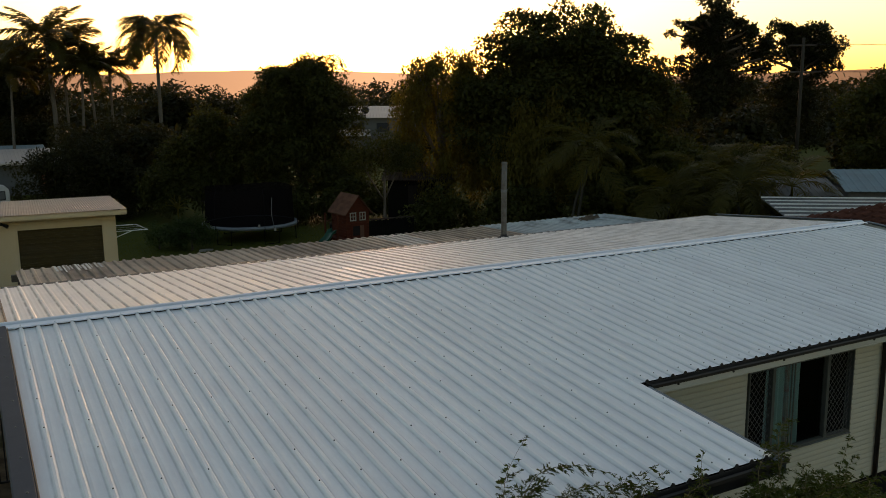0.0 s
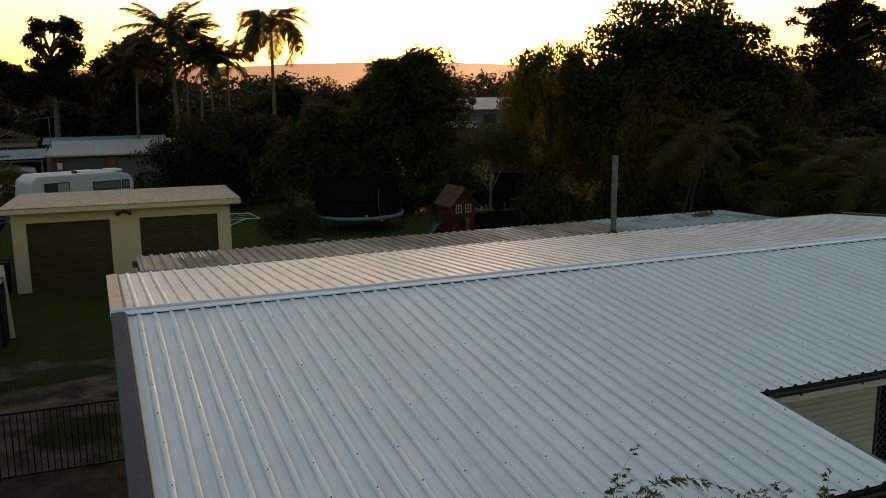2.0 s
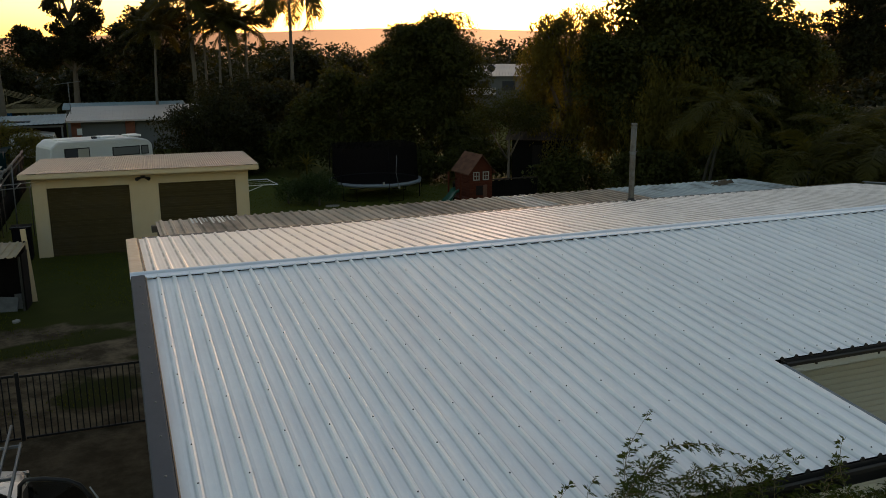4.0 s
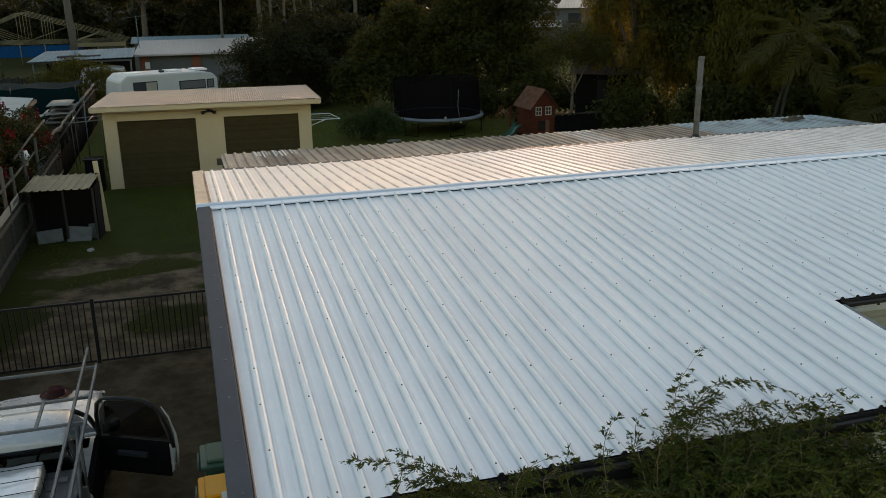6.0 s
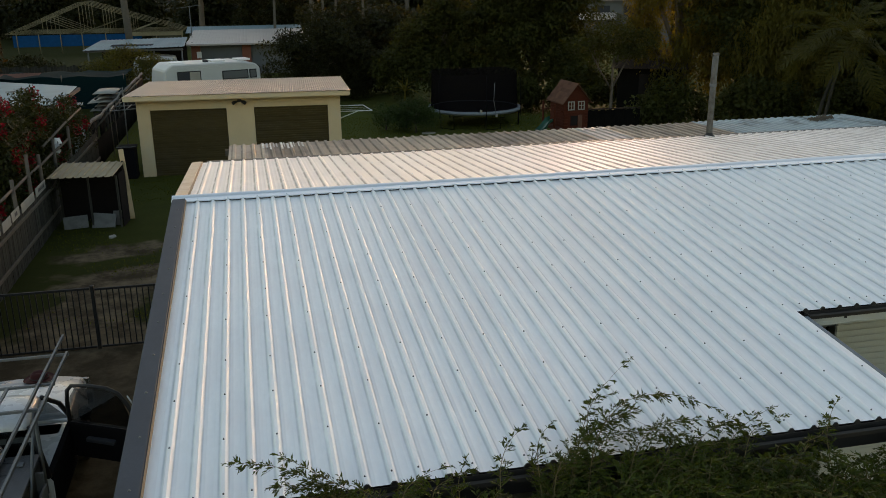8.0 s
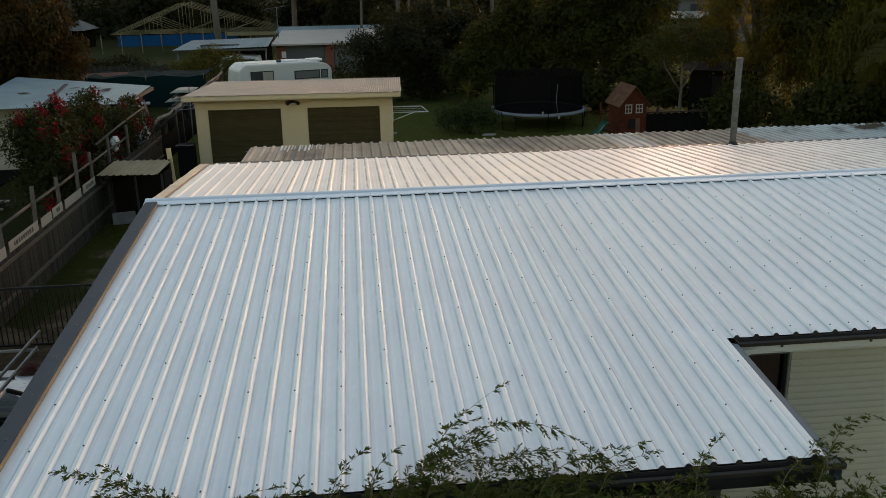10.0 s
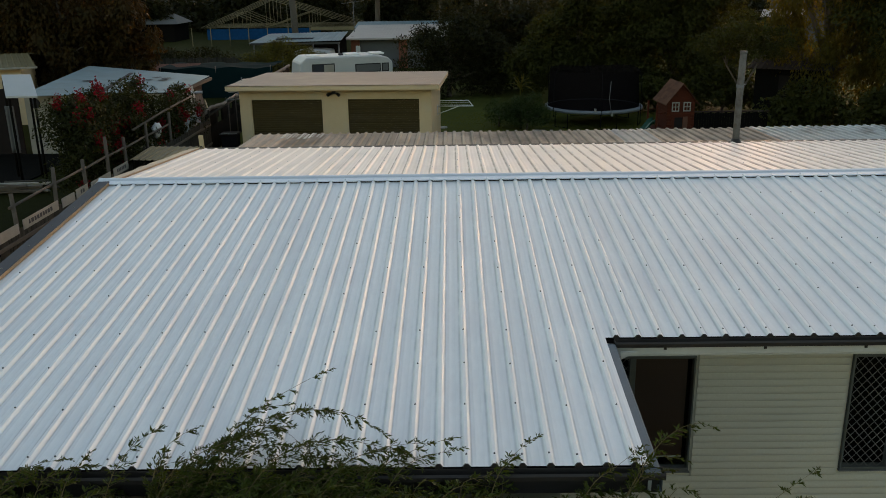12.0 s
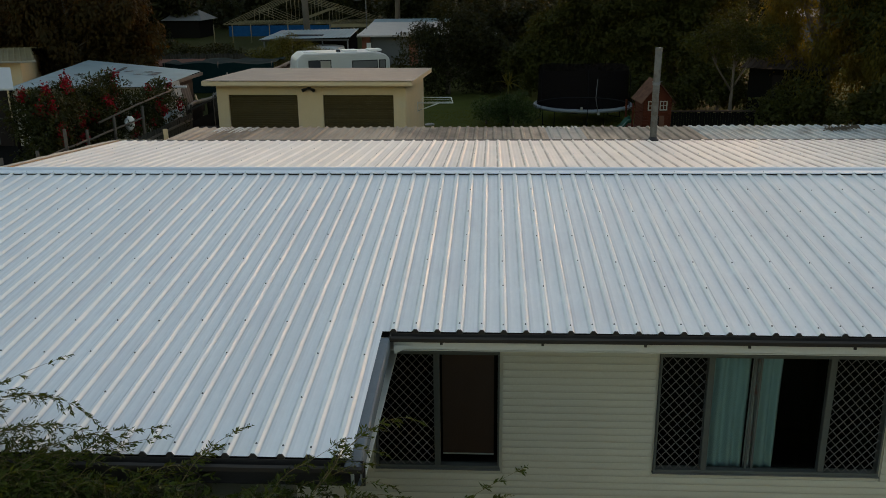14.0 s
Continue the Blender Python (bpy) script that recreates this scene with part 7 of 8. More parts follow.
for i in range(18):
    u = -0.35 + 0.8 * i / 18
    s = 1 if i % 2 else -1
    bm = bmesh.new()
    vs = [bm.verts.new(q) for q in ((u - 0.012, 0.02, 0.06), (u + 0.012, 0.02, 0.06), (u + 0.05, s * (0.08 + 0.04 * rng3.random()), 0.07 + 0.05 * rng3.random()), (u + 0.08, s * 0.16, 0.02))]
    bm.faces.new(vs)
    part("leaflet", bm, M_BARK, debris)


# ---- plants ----
def leaf_mesh(name, pts, sizes, aspect, mat, parent, rs, droop=0.0, label="", dirs=None, stuff=False, tri=False, faces_to=None):
    """Many small bent leaves, one at each point, turned at random or facing a given way."""
    n = len(pts)
    if dirs is None:
        d = rs.normal(size=(n, 3))
    else:
        d = dirs + 0.55 * rs.normal(size=(n, 3))
    d[:, 2] -= droop
    d /= np.linalg.norm(d, axis=1)[:, None] + 1e-9
    o = rs.normal(size=(n, 3)) if faces_to is None else faces_to
    s = np.cross(d, o)
    s /= np.linalg.norm(s, axis=1)[:, None] + 1e-9
    up = np.cross(s, d)
    L = sizes[:, None]
    W = L * aspect
    a = pts
    b = pts + d * L * 0.45 + s * W * 0.5 + up * L * 0.06
    c = pts + d * L - up * L * 0.10
    e = pts + d * L * 0.45 - s * W * 0.5 + up * L * 0.06
    k = 3 if tri else 4
    verts = np.stack([a + s * W * 0.35, c, e] if tri else [a, b, c, e], axis=1).reshape(-1, 3)
    idx = np.arange(n)[:, None] * k + np.arange(k)[None, :]
    me = bpy.data.meshes.new(name)
    me.vertices.add(k * n)
    me.vertices.foreach_set("co", verts.astype(np.float32).ravel())
    me.loops.add(k * n)
    me.loops.foreach_set("vertex_index", idx.astype(np.int32).ravel())
    me.polygons.add(n)
    me.polygons.foreach_set("loop_start", (np.arange(n) * k).astype(np.int32))
    me.polygons.foreach_set("loop_total", np.full(n, k, dtype=np.int32))
    me.update(calc_edges=True)
    ob = link(name, me, mat, parent, label)
    if stuff:
        tagged(ob, kind="stuff")
    return ob


def crown_points(lobes, per, rs, clump=0.16, shell=0.55, hang=0.0):
    """Leaves in domed clumps set over uneven lobes, with dark gaps between, and some loose leaf within.
    Gives the points, the ways the leaves point and the ways they face."""
    out, way, face = [], [], []
    up = np.array([0, 0, 1.0])
    for (cx, cy, cz, rx, ry, rz) in lobes:
        mean = (rx + ry + rz) / 3
        n = max(24, int(per * (rx * ry + ry * rz + rx * rz) / 3))
        rc = min(0.85, max(0.16, clump * 2.3 * mean))
        k = max(6, int(1.35 * (mean / rc) ** 2 * 3.2))
        u = rs.normal(size=(k, 3))
        u[:, 2] += 0.25
        u /= np.linalg.norm(u, axis=1)[:, None]
        rad = shell + (1.0 - shell) * rs.random(k) ** 0.45
        bumps = 1 + 0.12 * np.sin(u[:, 0] * 7 + cx) * np.sin(u[:, 1] * 6 + cy) + 0.10 * np.sin(u[:, 2] * 11 + cz)
        centre = np.array([cx, cy, cz]) + u * (rad * bumps)[:, None] * np.array([rx, ry, rz])
        size = rc * (0.6 + 0.75 * rs.random(k))
        m = int(n * 0.84)
        pick = rs.choice(k, m, p=size ** 2 / (size ** 2).sum())
        v = rs.normal(size=(m, 3))
        v[:, 2] += 0.45
        v /= np.linalg.norm(v, axis=1)[:, None]
        reach = size[pick] * (0.45 + 0.6 * rs.random(m) ** 0.5)
        p = centre[pick] + v * reach[:, None] * np.array([1, 1, 0.72])
        if hang:
            p[:, :2] = centre[pick][:, :2] + 0.62 * (p[:, :2] - centre[pick][:, :2])
            p[:, 2] -= hang * size[pick] * rs.random(m) * (0.5 + rs.random(k)[pick])
        f = 0.62 * v + 0.50 * up + 0.22 * rs.normal(size=(m, 3))
        w = v * np.array([1, 1, 0.3]) + 0.6 * rs.normal(size=(m, 3)) - up * (0.25 + 1.2 * hang)
        inner = n - m
        q = rs.normal(size=(inner, 3))
        q /= np.linalg.norm(q, axis=1)[:, None]
        out += [p, np.array([cx, cy, cz]) + q * (0.85 * rs.random(inner) ** 0.4)[:, None] * np.array([rx, ry, rz])]
        way += [w, rs.normal(size=(inner, 3))]
        face += [f, rs.normal(size=(inner, 3))]
    return np.concatenate(out), np.concatenate(way), np.concatenate(face)


def limbs(base, lobes, r0, mat, parent, rs, name="limb", fork=0.45):
    for (cx, cy, cz, rx, ry, rz) in lobes:
        t = Vector((cx, cy, cz))
        b = Vector(base) + Vector((0, 0, max(0.4, fork * (cz - base[2]))))
        mid = b.lerp(t, 0.5) + Vector((rs.normal() * 0.15, rs.normal() * 0.15, 0.12 * rx))
        tube(name, [tuple(b), tuple(mid), tuple(t)], [r0 * 0.55, r0 * 0.36, r0 * 0.12], mat, parent, "", 7)
        for i in range(3):
            q = t + Vector((rs.normal() * rx * 0.32, rs.normal() * ry * 0.32, abs(rs.normal()) * rz * 0.22))
            tube("twig", [tuple(mid), tuple(mid.lerp(q, 0.6)), tuple(q)], [r0 * 0.2, r0 * 0.12, r0 * 0.04], mat, parent, "", 5)


def tree(name, at, lobes, label, leaf, per=260, size=0.28, aspect=0.55, r0=0.22, droop=0.2, seed=1, clump=0.16, shell=0.55, group="", fork=0.45):
    """Tapered trunk, limbs to each lobe, and a crown of many leaves. Lobes are relative to the foot."""
    rs = np.random.default_rng(seed)
    t = thing(name, at, label, "tree" if "shrub" not in name and "bush" not in name else "bush", group)
    top = max(l[2] for l in lobes)
    tube("trunk", [(0, 0, -0.2), (0.04 * r0, 0, 0.2), (0.3 * r0, 0.1 * r0, top * 0.35), (0.5 * r0, 0.3 * r0, top * 0.75)], [r0 * 1.35, r0, r0 * 0.75, r0 * 0.35], M_BARK, t, "", 10)
    limbs((0, 0, 0), lobes, r0, M_BARK, t, rs, "limb", fork)
    fine = 2.6 if at[1] < 50 else 2.0
    pts, way, face = crown_points(lobes, per * fine, rs, clump, shell, max(0.0, droop - 0.4) * 2.2)
    low = pts[:, 2] < 0.05
    pts[low, 2] = 0.05 + 0.2 * rs.random(low.sum())
    sizes = size / math.sqrt(fine) * (0.55 + 0.9 * rs.random(len(pts)))
    leaf_mesh("crown", pts, sizes, aspect, leaf, t, rs, droop * 0.5, "", way, False, False, face)
    return t


def frond_mesh(length, arch, leaflets, width, droopy, rs, broad=0.028, hang=0.0):
    """One feather frond: a bending midrib and two rows of leaflets."""
    verts, faces = [], []
    pts = []
    for i in range(13):
        u = i / 12
        pts.append(np.array([length * (u - 0.12 * arch * u * u), 0, length * (0.55 * (1 - arch) * u + 0.42 * u - (0.30 + 0.75 * arch) * u * u)]))
    if hang:
        # a frond that rises and then hangs over in an even bow
        p, pts = np.zeros(3), []
        for i in range(13):
            pts.append(p.copy())
            a = -hang * (i + 0.5) / 12
            p = p + length / 12 * np.array([math.cos(a), 0, math.sin(a)])
    v, f = rings([tuple(p) for p in pts], [0.022 * (1 - 0.85 * i / 12) * max(1, length / 2.2) for i in range(13)], 4)
    verts += v
    faces += f
    for i in range(leaflets):
        u = 0.14 + 0.86 * i / leaflets
        k = min(11, int(u * 12))
        p = pts[k] + (pts[k + 1] - pts[k]) * (u * 12 - k)
        along = pts[k + 1] - pts[k]
        along = along / np.linalg.norm(along)
        ll = width * math.sin(math.pi * min(1, 0.12 + 0.86 * u)) ** 0.7
        for s in (-1, 1):
            d = along * 0.55 + np.array([0, s * 0.8, 0]) + np.array([0, 0, 0.12]) + 0.09 * rs.normal(size=3)
            d /= np.linalg.norm(d)
            w = along * broad * max(1, length / 2.4)
            m1 = p + d * ll * 0.55 + np.array([0, 0, -droopy * 0.18 * ll])
            m2 = p + d * ll * (1 - 0.25 * droopy) + np.array([0, 0, -droopy * 0.75 * ll])
            o = len(verts)
            verts += [tuple(p - w * 0.5), tuple(p + w * 0.5), tuple(m1 + w * 0.6), tuple(m1 - w * 0.6), tuple(m2)]
            faces += [(o, o + 1, o + 2, o + 3), (o + 3, o + 2, o + 4)]
    return verts, faces


def palm(at, height, fronds, length, label, seed, lean=(0, 0), r0=0.17, arch=(0.25, 0.95), droopy=0.6, leaf=None, group="palms", width=0.55, stems=1, spreadup=0.0, broad=0.03, leaflets=30, hang=0.0, bark=None):
    rs = np.random.default_rng(seed)
    t = thing("palm_tree", at, label, "palm tree", group)
    for st in range(stems):
        off = np.array([0.0, 0.0]) if stems == 1 else rs.normal(size=2) * 0.35
        hh = height * (1 if stems == 1 else 0.65 + 0.45 * rs.random())
        ln = np.array(lean) + (0 if stems == 1 else rs.normal(size=2) * 0.12 * height)
        top = np.array([off[0] + ln[0], off[1] + ln[1], hh])
        path = [(off[0] + ln[0] * u * u, off[1] + ln[1] * u * u, -0.2 + (hh + 0.2) * u) for u in np.linspace(0, 1, 7)]
        tube("trunk", path, [r0 * (1.35 - 0.55 * u) for u in np.linspace(0, 1, 7)], bark or M_PALMBARK, t, "", 10)
        tube("crown_shaft", [tuple(top - np.array([0, 0, 0.1])), tuple(top + np.array([0, 0, 0.5]))], [r0 * 0.95, r0 * 0.5], leaf or M_LEAF_PALM, t, "", 8)
        kinds = []
        for i in range(5):
            a = arch[0] + (arch[1] - arch[0]) * i / 4
            v, f = frond_mesh(length * (0.85 + 0.06 * i), a, leaflets, width * length / 2.4, droopy, rs, broad, hang * (0.8 + 0.1 * i))
            me = bpy.data.meshes.new("frond")
            me.from_pydata(v, [], f)
            me.materials.append(leaf or M_LEAF_PALM)
            kinds.append(me)
        for i in range(fronds):
            k = min(4, int(5 * i / fronds))
            o = new("frond", kinds[k])
            o.parent = t
            pitch = 58 - 70 * (i / fronds) + spreadup
            o.matrix_local = pose(*top, 0, 0, 137.5 * i + 20 * rs.random()) @ pose(0, 0, 0.3, 0, -pitch, 0) @ pose(0, 0, 0, 20 * rs.normal(), 0, 0)
    return t


# trees behind the yard
tree("mango_tree", (9.7, 37.6, -0.1), [(0, 0, 5.9, 2.4, 2.2, 2.3), (-1.7, 0.2, 4.6, 1.9, 1.8, 1.9), (1.7, -0.4, 4.8, 1.8, 1.8, 2.0), (-0.7, -0.3, 6.8, 1.4, 1.4, 1.3), (0.7, 0, 6.9, 1.3, 1.3, 1.3), (0, -0.8, 2.4, 2.7, 1.8, 2.0), (-2.2, -0.4, 2.2, 1.3, 1.3, 1.6), (2.3, -0.4, 2.4, 1.3, 1.3, 1.6)],
     "large round dark-leaved tree behind the trampoline", M_LEAF_DARK, per=1450, size=0.26, aspect=0.5, r0=0.3, droop=0.35, seed=2, clump=0.17)
tree("garden_tree", (5.1, 39.4, -0.1), [(0, 0, 3.6, 1.8, 1.7, 1.8), (-1.5, 0.3, 2.7, 1.4, 1.4, 1.5), (1.4, 0, 3.0, 1.5, 1.4, 1.8), (0.2, 0, 4.7, 1.1, 1.0, 1.0), (-2.4, 0, 1.6, 1.3, 1.2, 1.4), (0, -0.3, 1.5, 2.6, 1.4, 1.5)],
     "dark bushy tree beside the larger tree", M_LEAF_DARK, per=900, size=0.29, aspect=0.45, r0=0.16, seed=3)
tree("garden_tree", (-1.6, 41.0, -0.1), [(0, 0, 3.2, 1.7, 1.6, 1.5), (-1.5, 0, 2.2, 1.4, 1.4, 1.4), (1.5, 0, 2.5, 1.5, 1.4, 1.5), (0.2, -0.2, 1.2, 2.4, 1.3, 1.2), (2.6, 0, 1.6, 1.2, 1.2, 1.5)],
     "bushy dark green tree behind the garage", M_FARLEAF, per=900, size=0.27, aspect=0.38, r0=0.15, droop=0.1, seed=4)
tree("garden_tree", (1.5, 44.0, -0.1), [(0, 0, 3.2, 1.9, 1.6, 1.7), (-1.8, 0.4, 2.6, 1.6, 1.5, 1.7), (1.8, 0, 2.6, 1.6, 1.4, 1.9), (0, 0, 1.3, 3.0, 1.3, 1.4)],
     "dark green tree at the end of the yard", M_FARLEAF, per=800, size=0.30, r0=0.15, seed=5)
tree("small_tree", (10.6, 29.2, 0), [(0, 0, 3.9, 1.3, 1.2, 0.75), (-1.1, 0.1, 3.4, 1.0, 0.9, 0.6), (1.2, 0, 3.5, 1.1, 1.0, 0.65), (0.2, -0.2, 3.2, 1.2, 0.9, 0.5)],
     "small spreading tree with a forked pale trunk beside the cubby house", M_LEAF_DARK, per=900, size=0.17, aspect=0.5, r0=0.085, seed=6, shell=0.3)
# the huge tree on the right, with a lighter, sparser edge towards the sunset
tree("giant_fig_tree", (19.3, 28.3, 0), [(0.6, -0.6, 8.2, 2.6, 2.6, 2.2), (2.0, -1.6, 7.0, 2.4, 2.4, 2.3), (-1.2, 0.5, 7.2, 2.2, 2.2, 1.9), (3.0, -2.6, 5.2, 2.2, 2.2, 2.4), (0.4, -0.5, 5.4, 3.4, 3.2, 2.6), (-2.4, 1.2, 5.2, 2.2, 2.2, 2.0), (2.2, -2.2, 3.0, 2.6, 2.4, 2.4), (-0.8, 0.2, 2.8, 3.0, 2.6, 2.2)],
     "huge dark broad-leaved tree rising over the yards", M_LEAF_DARK, per=900, size=0.36, aspect=0.5, r0=0.45, droop=0.2, seed=7, clump=0.15)
tree("pepper_tree", (14.7, 31.1, 0), [(0.2, 0, 7.4, 1.4, 1.3, 1.2), (-1.3, 0.6, 6.2, 1.3, 1.3, 1.4), (1.3, -0.5, 7.0, 1.5, 1.4, 1.4), (-0.9, 0.4, 7.7, 0.8, 0.8, 0.7), (0.2, 0, 4.6, 2.4, 2.0, 1.7), (1.4, -0.8, 3.6, 1.9, 1.7, 1.9), (-1.7, 0.9, 3.8, 1.1, 1.1, 1.5), (0.5, -0.4, 2.3, 2.0, 1.6, 1.6)],
     "olive-leaved tree with a sparse drooping crown", M_LEAF_OLIVE, per=820, size=0.27, aspect=0.36, r0=0.24, droop=0.9, seed=8, shell=0.45, clump=0.2)
tree("pepper_tree", (17.6, 26.2, 0), [(0, 0, 5.0, 1.7, 1.6, 1.6), (-1.2, 0.5, 3.8, 1.4, 1.3, 1.7), (1.3, -0.6, 3.8, 1.5, 1.4, 1.8), (0, 0, 2.2, 2.0, 1.7, 1.7)],
     "olive-leaved tree with hanging sprays", M_LEAF_OLIVE, per=900, size=0.27, aspect=0.36, r0=0.2, droop=1.1, seed=9, shell=0.4, clump=0.2)
# understorey along the fence line
for i, (bx, by, w, h, lf) in enumerate(((7.4, 34.2, 1.6, 1.3, M_LEAF_DARK), (12.6, 27.4, 1.5, 1.5, M_LEAF_DARK), (15.2, 25.0, 1.8, 1.7, M_LEAF_DARK), (18.6, 22.5, 2.0, 2.0, M_LEAF_DARK), (21.8, 20.5, 2.2, 2.3, M_LEAF_MID), (23.5, 24.0, 2.6, 3.4, M_LEAF_DARK), (26.5, 22.0, 2.4, 3.0, M_LEAF_DARK), (11.2, 33.5, 1.9, 1.6, M_LEAF_DARK), (22.0, 16.8, 1.6, 1.7, M_LEAF_DARK))):
    tree("shrub", (bx, by, 0), [(0, 0, h * 0.75, w * 0.7, w * 0.7, h * 0.6), (-w * 0.6, 0.2, h * 0.55, w * 0.55, w * 0.55, h * 0.5), (w * 0.6, -0.2, h * 0.55, w * 0.55, w * 0.55, h * 0.5)],
         "dark leafy shrub in the shade of the trees", lf, per=620, size=0.30, r0=0.07, seed=40 + i, group="shrubs under the trees")
tree("shrub", (1.75, 29.4, 0), [(0, 0, 0.75, 0.6, 0.55, 0.55), (-0.5, 0.1, 0.55, 0.5, 0.5, 0.45), (0.55, 0, 0.6, 0.5, 0.5, 0.5), (0.25, 0, 1.2, 0.3, 0.3, 0.28), (-0.25, 0.5, 1.0, 0.4, 0.4, 0.4)],
     "rounded green garden shrub on the lawn", M_LEAF_GREEN, per=2600, size=0.14, aspect=0.35, r0=0.04, seed=60, group="shrubs on the lawn")
tree("shrub", (0.6, 30.4, 0), [(0, 0, 0.6, 0.7, 0.6, 0.5), (0.6, 0.1, 0.5, 0.5, 0.5, 0.4)],
     "dark green garden shrub on the lawn", M_LEAF_GREEN, per=2200, size=0.15, aspect=0.4, r0=0.04, seed=61, group="shrubs on the lawn")
tree("shrub", (-12.2, 48.5, -0.2), [(0, 0, 1.5, 1.6, 1.3, 1.2), (-1.4, 0, 1.1, 1.2, 1.1, 1.0), (1.5, 0, 1.2, 1.3, 1.1, 1.0)],
     "bush with pale flowers in front of the carport", M_LEAF_MID, per=1100, size=0.18, r0=0.06, seed=62)
palm((1.55, 30.8, 0), 1.30, 12, 0.75, "small yellow-green yucca behind the garden shrub", 79, r0=0.05, droopy=0.4, group="", width=0.16, leaf=M_LEAF_OLIVE, spreadup=20, leaflets=26, broad=0.05, bark=M_PALING)
# clumping palms behind the patio
for i, (px, py, h, ln) in enumerate(((16.9, 17.4, 2.5, 3.0), (18.6, 15.2, 2.4, 3.0), (19.8, 18.4, 3.6, 3.2), (16.6, 22.0, 3.6, 3.0), (21.2, 16.6, 2.9, 2.8))):
    palm((px, py, 0), h, 8, ln, "clumping palm with arching yellow-green fronds", 80 + i, r0=0.06, droopy=0.8, stems=2, group="clumping palms", width=0.62, leaf=M_LEAF_CLUMP, spreadup=16, hang=2.0, leaflets=34, broad=0.034, bark=M_PALING)

# royal and queen palms far behind
palm((9.2, 71.7, -0.4), 12.2, 20, 4.5, "tall lone palm with hanging fronds", 100, r0=0.15, droopy=1.1, width=0.85, spreadup=10, broad=0.038, leaflets=56, hang=2.2)
for i, (px, py, h, ln) in enumerate(((0.9, 72.8, 11.3, 5.0), (1.9, 73.6, 10.4, 4.4), (2.8, 71.8, 9.0, 3.8), (4.0, 72.4, 8.8, 3.5), (5.5, 73.5, 9.0, 3.6), (-2.5, 73.2, 8.6, 3.4))):
    palm((px, py, -0.4), h, 18, ln, "tall palm with a full dark crown", 101 + i, lean=(0.3 * (i % 3 - 1), 0.2), r0=0.17 if i < 1 else 0.11, droopy=0.9, width=0.6, broad=0.036, leaflets=56, spreadup=16, hang=1.25)
# gums, pines and the far woods
def gum_lobes():
    """Small separate clumps held out on bare limbs, closing up lower down."""
    rs = np.random.default_rng(31)
    out = []
    for i in range(24):
        u = rs.normal(size=3)
        u /= np.linalg.norm(u)
        r = 0.42 + 0.38 * rs.random()
        out.append((0.7 + 2.5 * u[0], 1.6 * u[1], 11.2 + 2.6 * u[2], r, r, r * 0.85))
    return out + [(-4.2, 0, 8.6, 1.6, 1.6, 1.2), (0.2, 0, 7.6, 2.2, 2.0, 1.4), (-2.6, 0, 7.0, 2.4, 2.0, 1.6), (2.4, 0, 6.6, 1.8, 1.6, 1.4)]


tree("gum_tree", (-9.4, 88.3, -0.4), gum_lobes(), "tall open gum tree with separate clumps of leaves", M_FARLEAF, per=1100, size=0.36, r0=0.34, seed=20, shell=0.2, clump=0.3, fork=0.8)
def tufts(seed, n, half, low, high, r0, r1, across=(0.70, -0.71)):
    """Small tufts of leaf spread through a flattened dome that is widest a third of the way up."""
    rs = np.random.default_rng(seed)
    out = []
    for i in range(n):
        u = rs.random()
        w = half * (1 - 0.75 * abs(u - 0.3) ** 1.3) * (2 * rs.random() - 1)
        d = 0.5 * half * rs.normal()
        r = r0 + (r1 - r0) * rs.random()
        out.append((w * across[0] - d * across[1] * 0.4, w * across[1] + d * across[0] * 0.4, low + (high - low) * u, r, r, r * 0.8))
    return out


tree("hoop_pine", (47.9, 45.0, -0.4), [(0, 0, 15.8, 1.0, 1.0, 1.3), (0, 0, 14.2, 1.25, 1.25, 1.4), (0.2, -0.2, 12.6, 1.4, 1.4, 1.3), (0, 0, 11.0, 1.7, 1.7, 1.4), (0, 0, 9.2, 2.3, 2.3, 1.4), (0, 0, 7.0, 3.0, 3.0, 1.8), (0, 0, 4.0, 3.6, 3.4, 2.2)] + tufts(5, 44, 4.6, 8.6, 13.0, 0.34, 0.66),
     "tall dark hoop pine with tufted branch ends", M_FARLEAF, per=420, size=0.42, r0=0.35, seed=21, shell=0.45, clump=0.2, fork=0.9)
tree("street_tree", (63.7, 49.7, -0.4), tufts(9, 40, 4.2, 8.6, 13.2, 0.45, 0.95) + [(0, 0, 6.6, 3.0, 3.0, 1.8), (0, 0, 3.6, 3.4, 3.4, 2.0)],
     "spreading far tree with an airy crown", M_FARLEAF, per=300, size=0.46, r0=0.3, seed=22, shell=0.3, clump=0.25, fork=0.86)
tree("street_tree", (43.9, 26.3, -0.3), [(0, 0, 6.8, 1.9, 1.9, 1.3), (-1.4, 1.4, 5.2, 1.6, 1.6, 1.4), (1.2, -1.4, 5.0, 1.8, 1.8, 1.5), (0, 0, 3.0, 2.8, 2.8, 2.0)],
     "round dark tree behind the neighbour roofs", M_LEAF_DARK, per=480, size=0.4, r0=0.24, seed=23)
tree("street_tree", (-1.8, 83.4, -0.4), [(0, 0, 10.6, 2.0, 2.0, 1.3), (-2.0, 0, 9.2, 1.9, 1.9, 1.4), (2.0, 0, 9.8, 1.9, 1.8, 1.3), (0, 0, 7.2, 4.0, 3.0, 2.2), (0, 0, 3.8, 4.2, 3.0, 2.6)],
     "dense dark far tree below the palms", M_FARLEAF, per=340, size=0.5, r0=0.3, seed=24, shell=0.5)
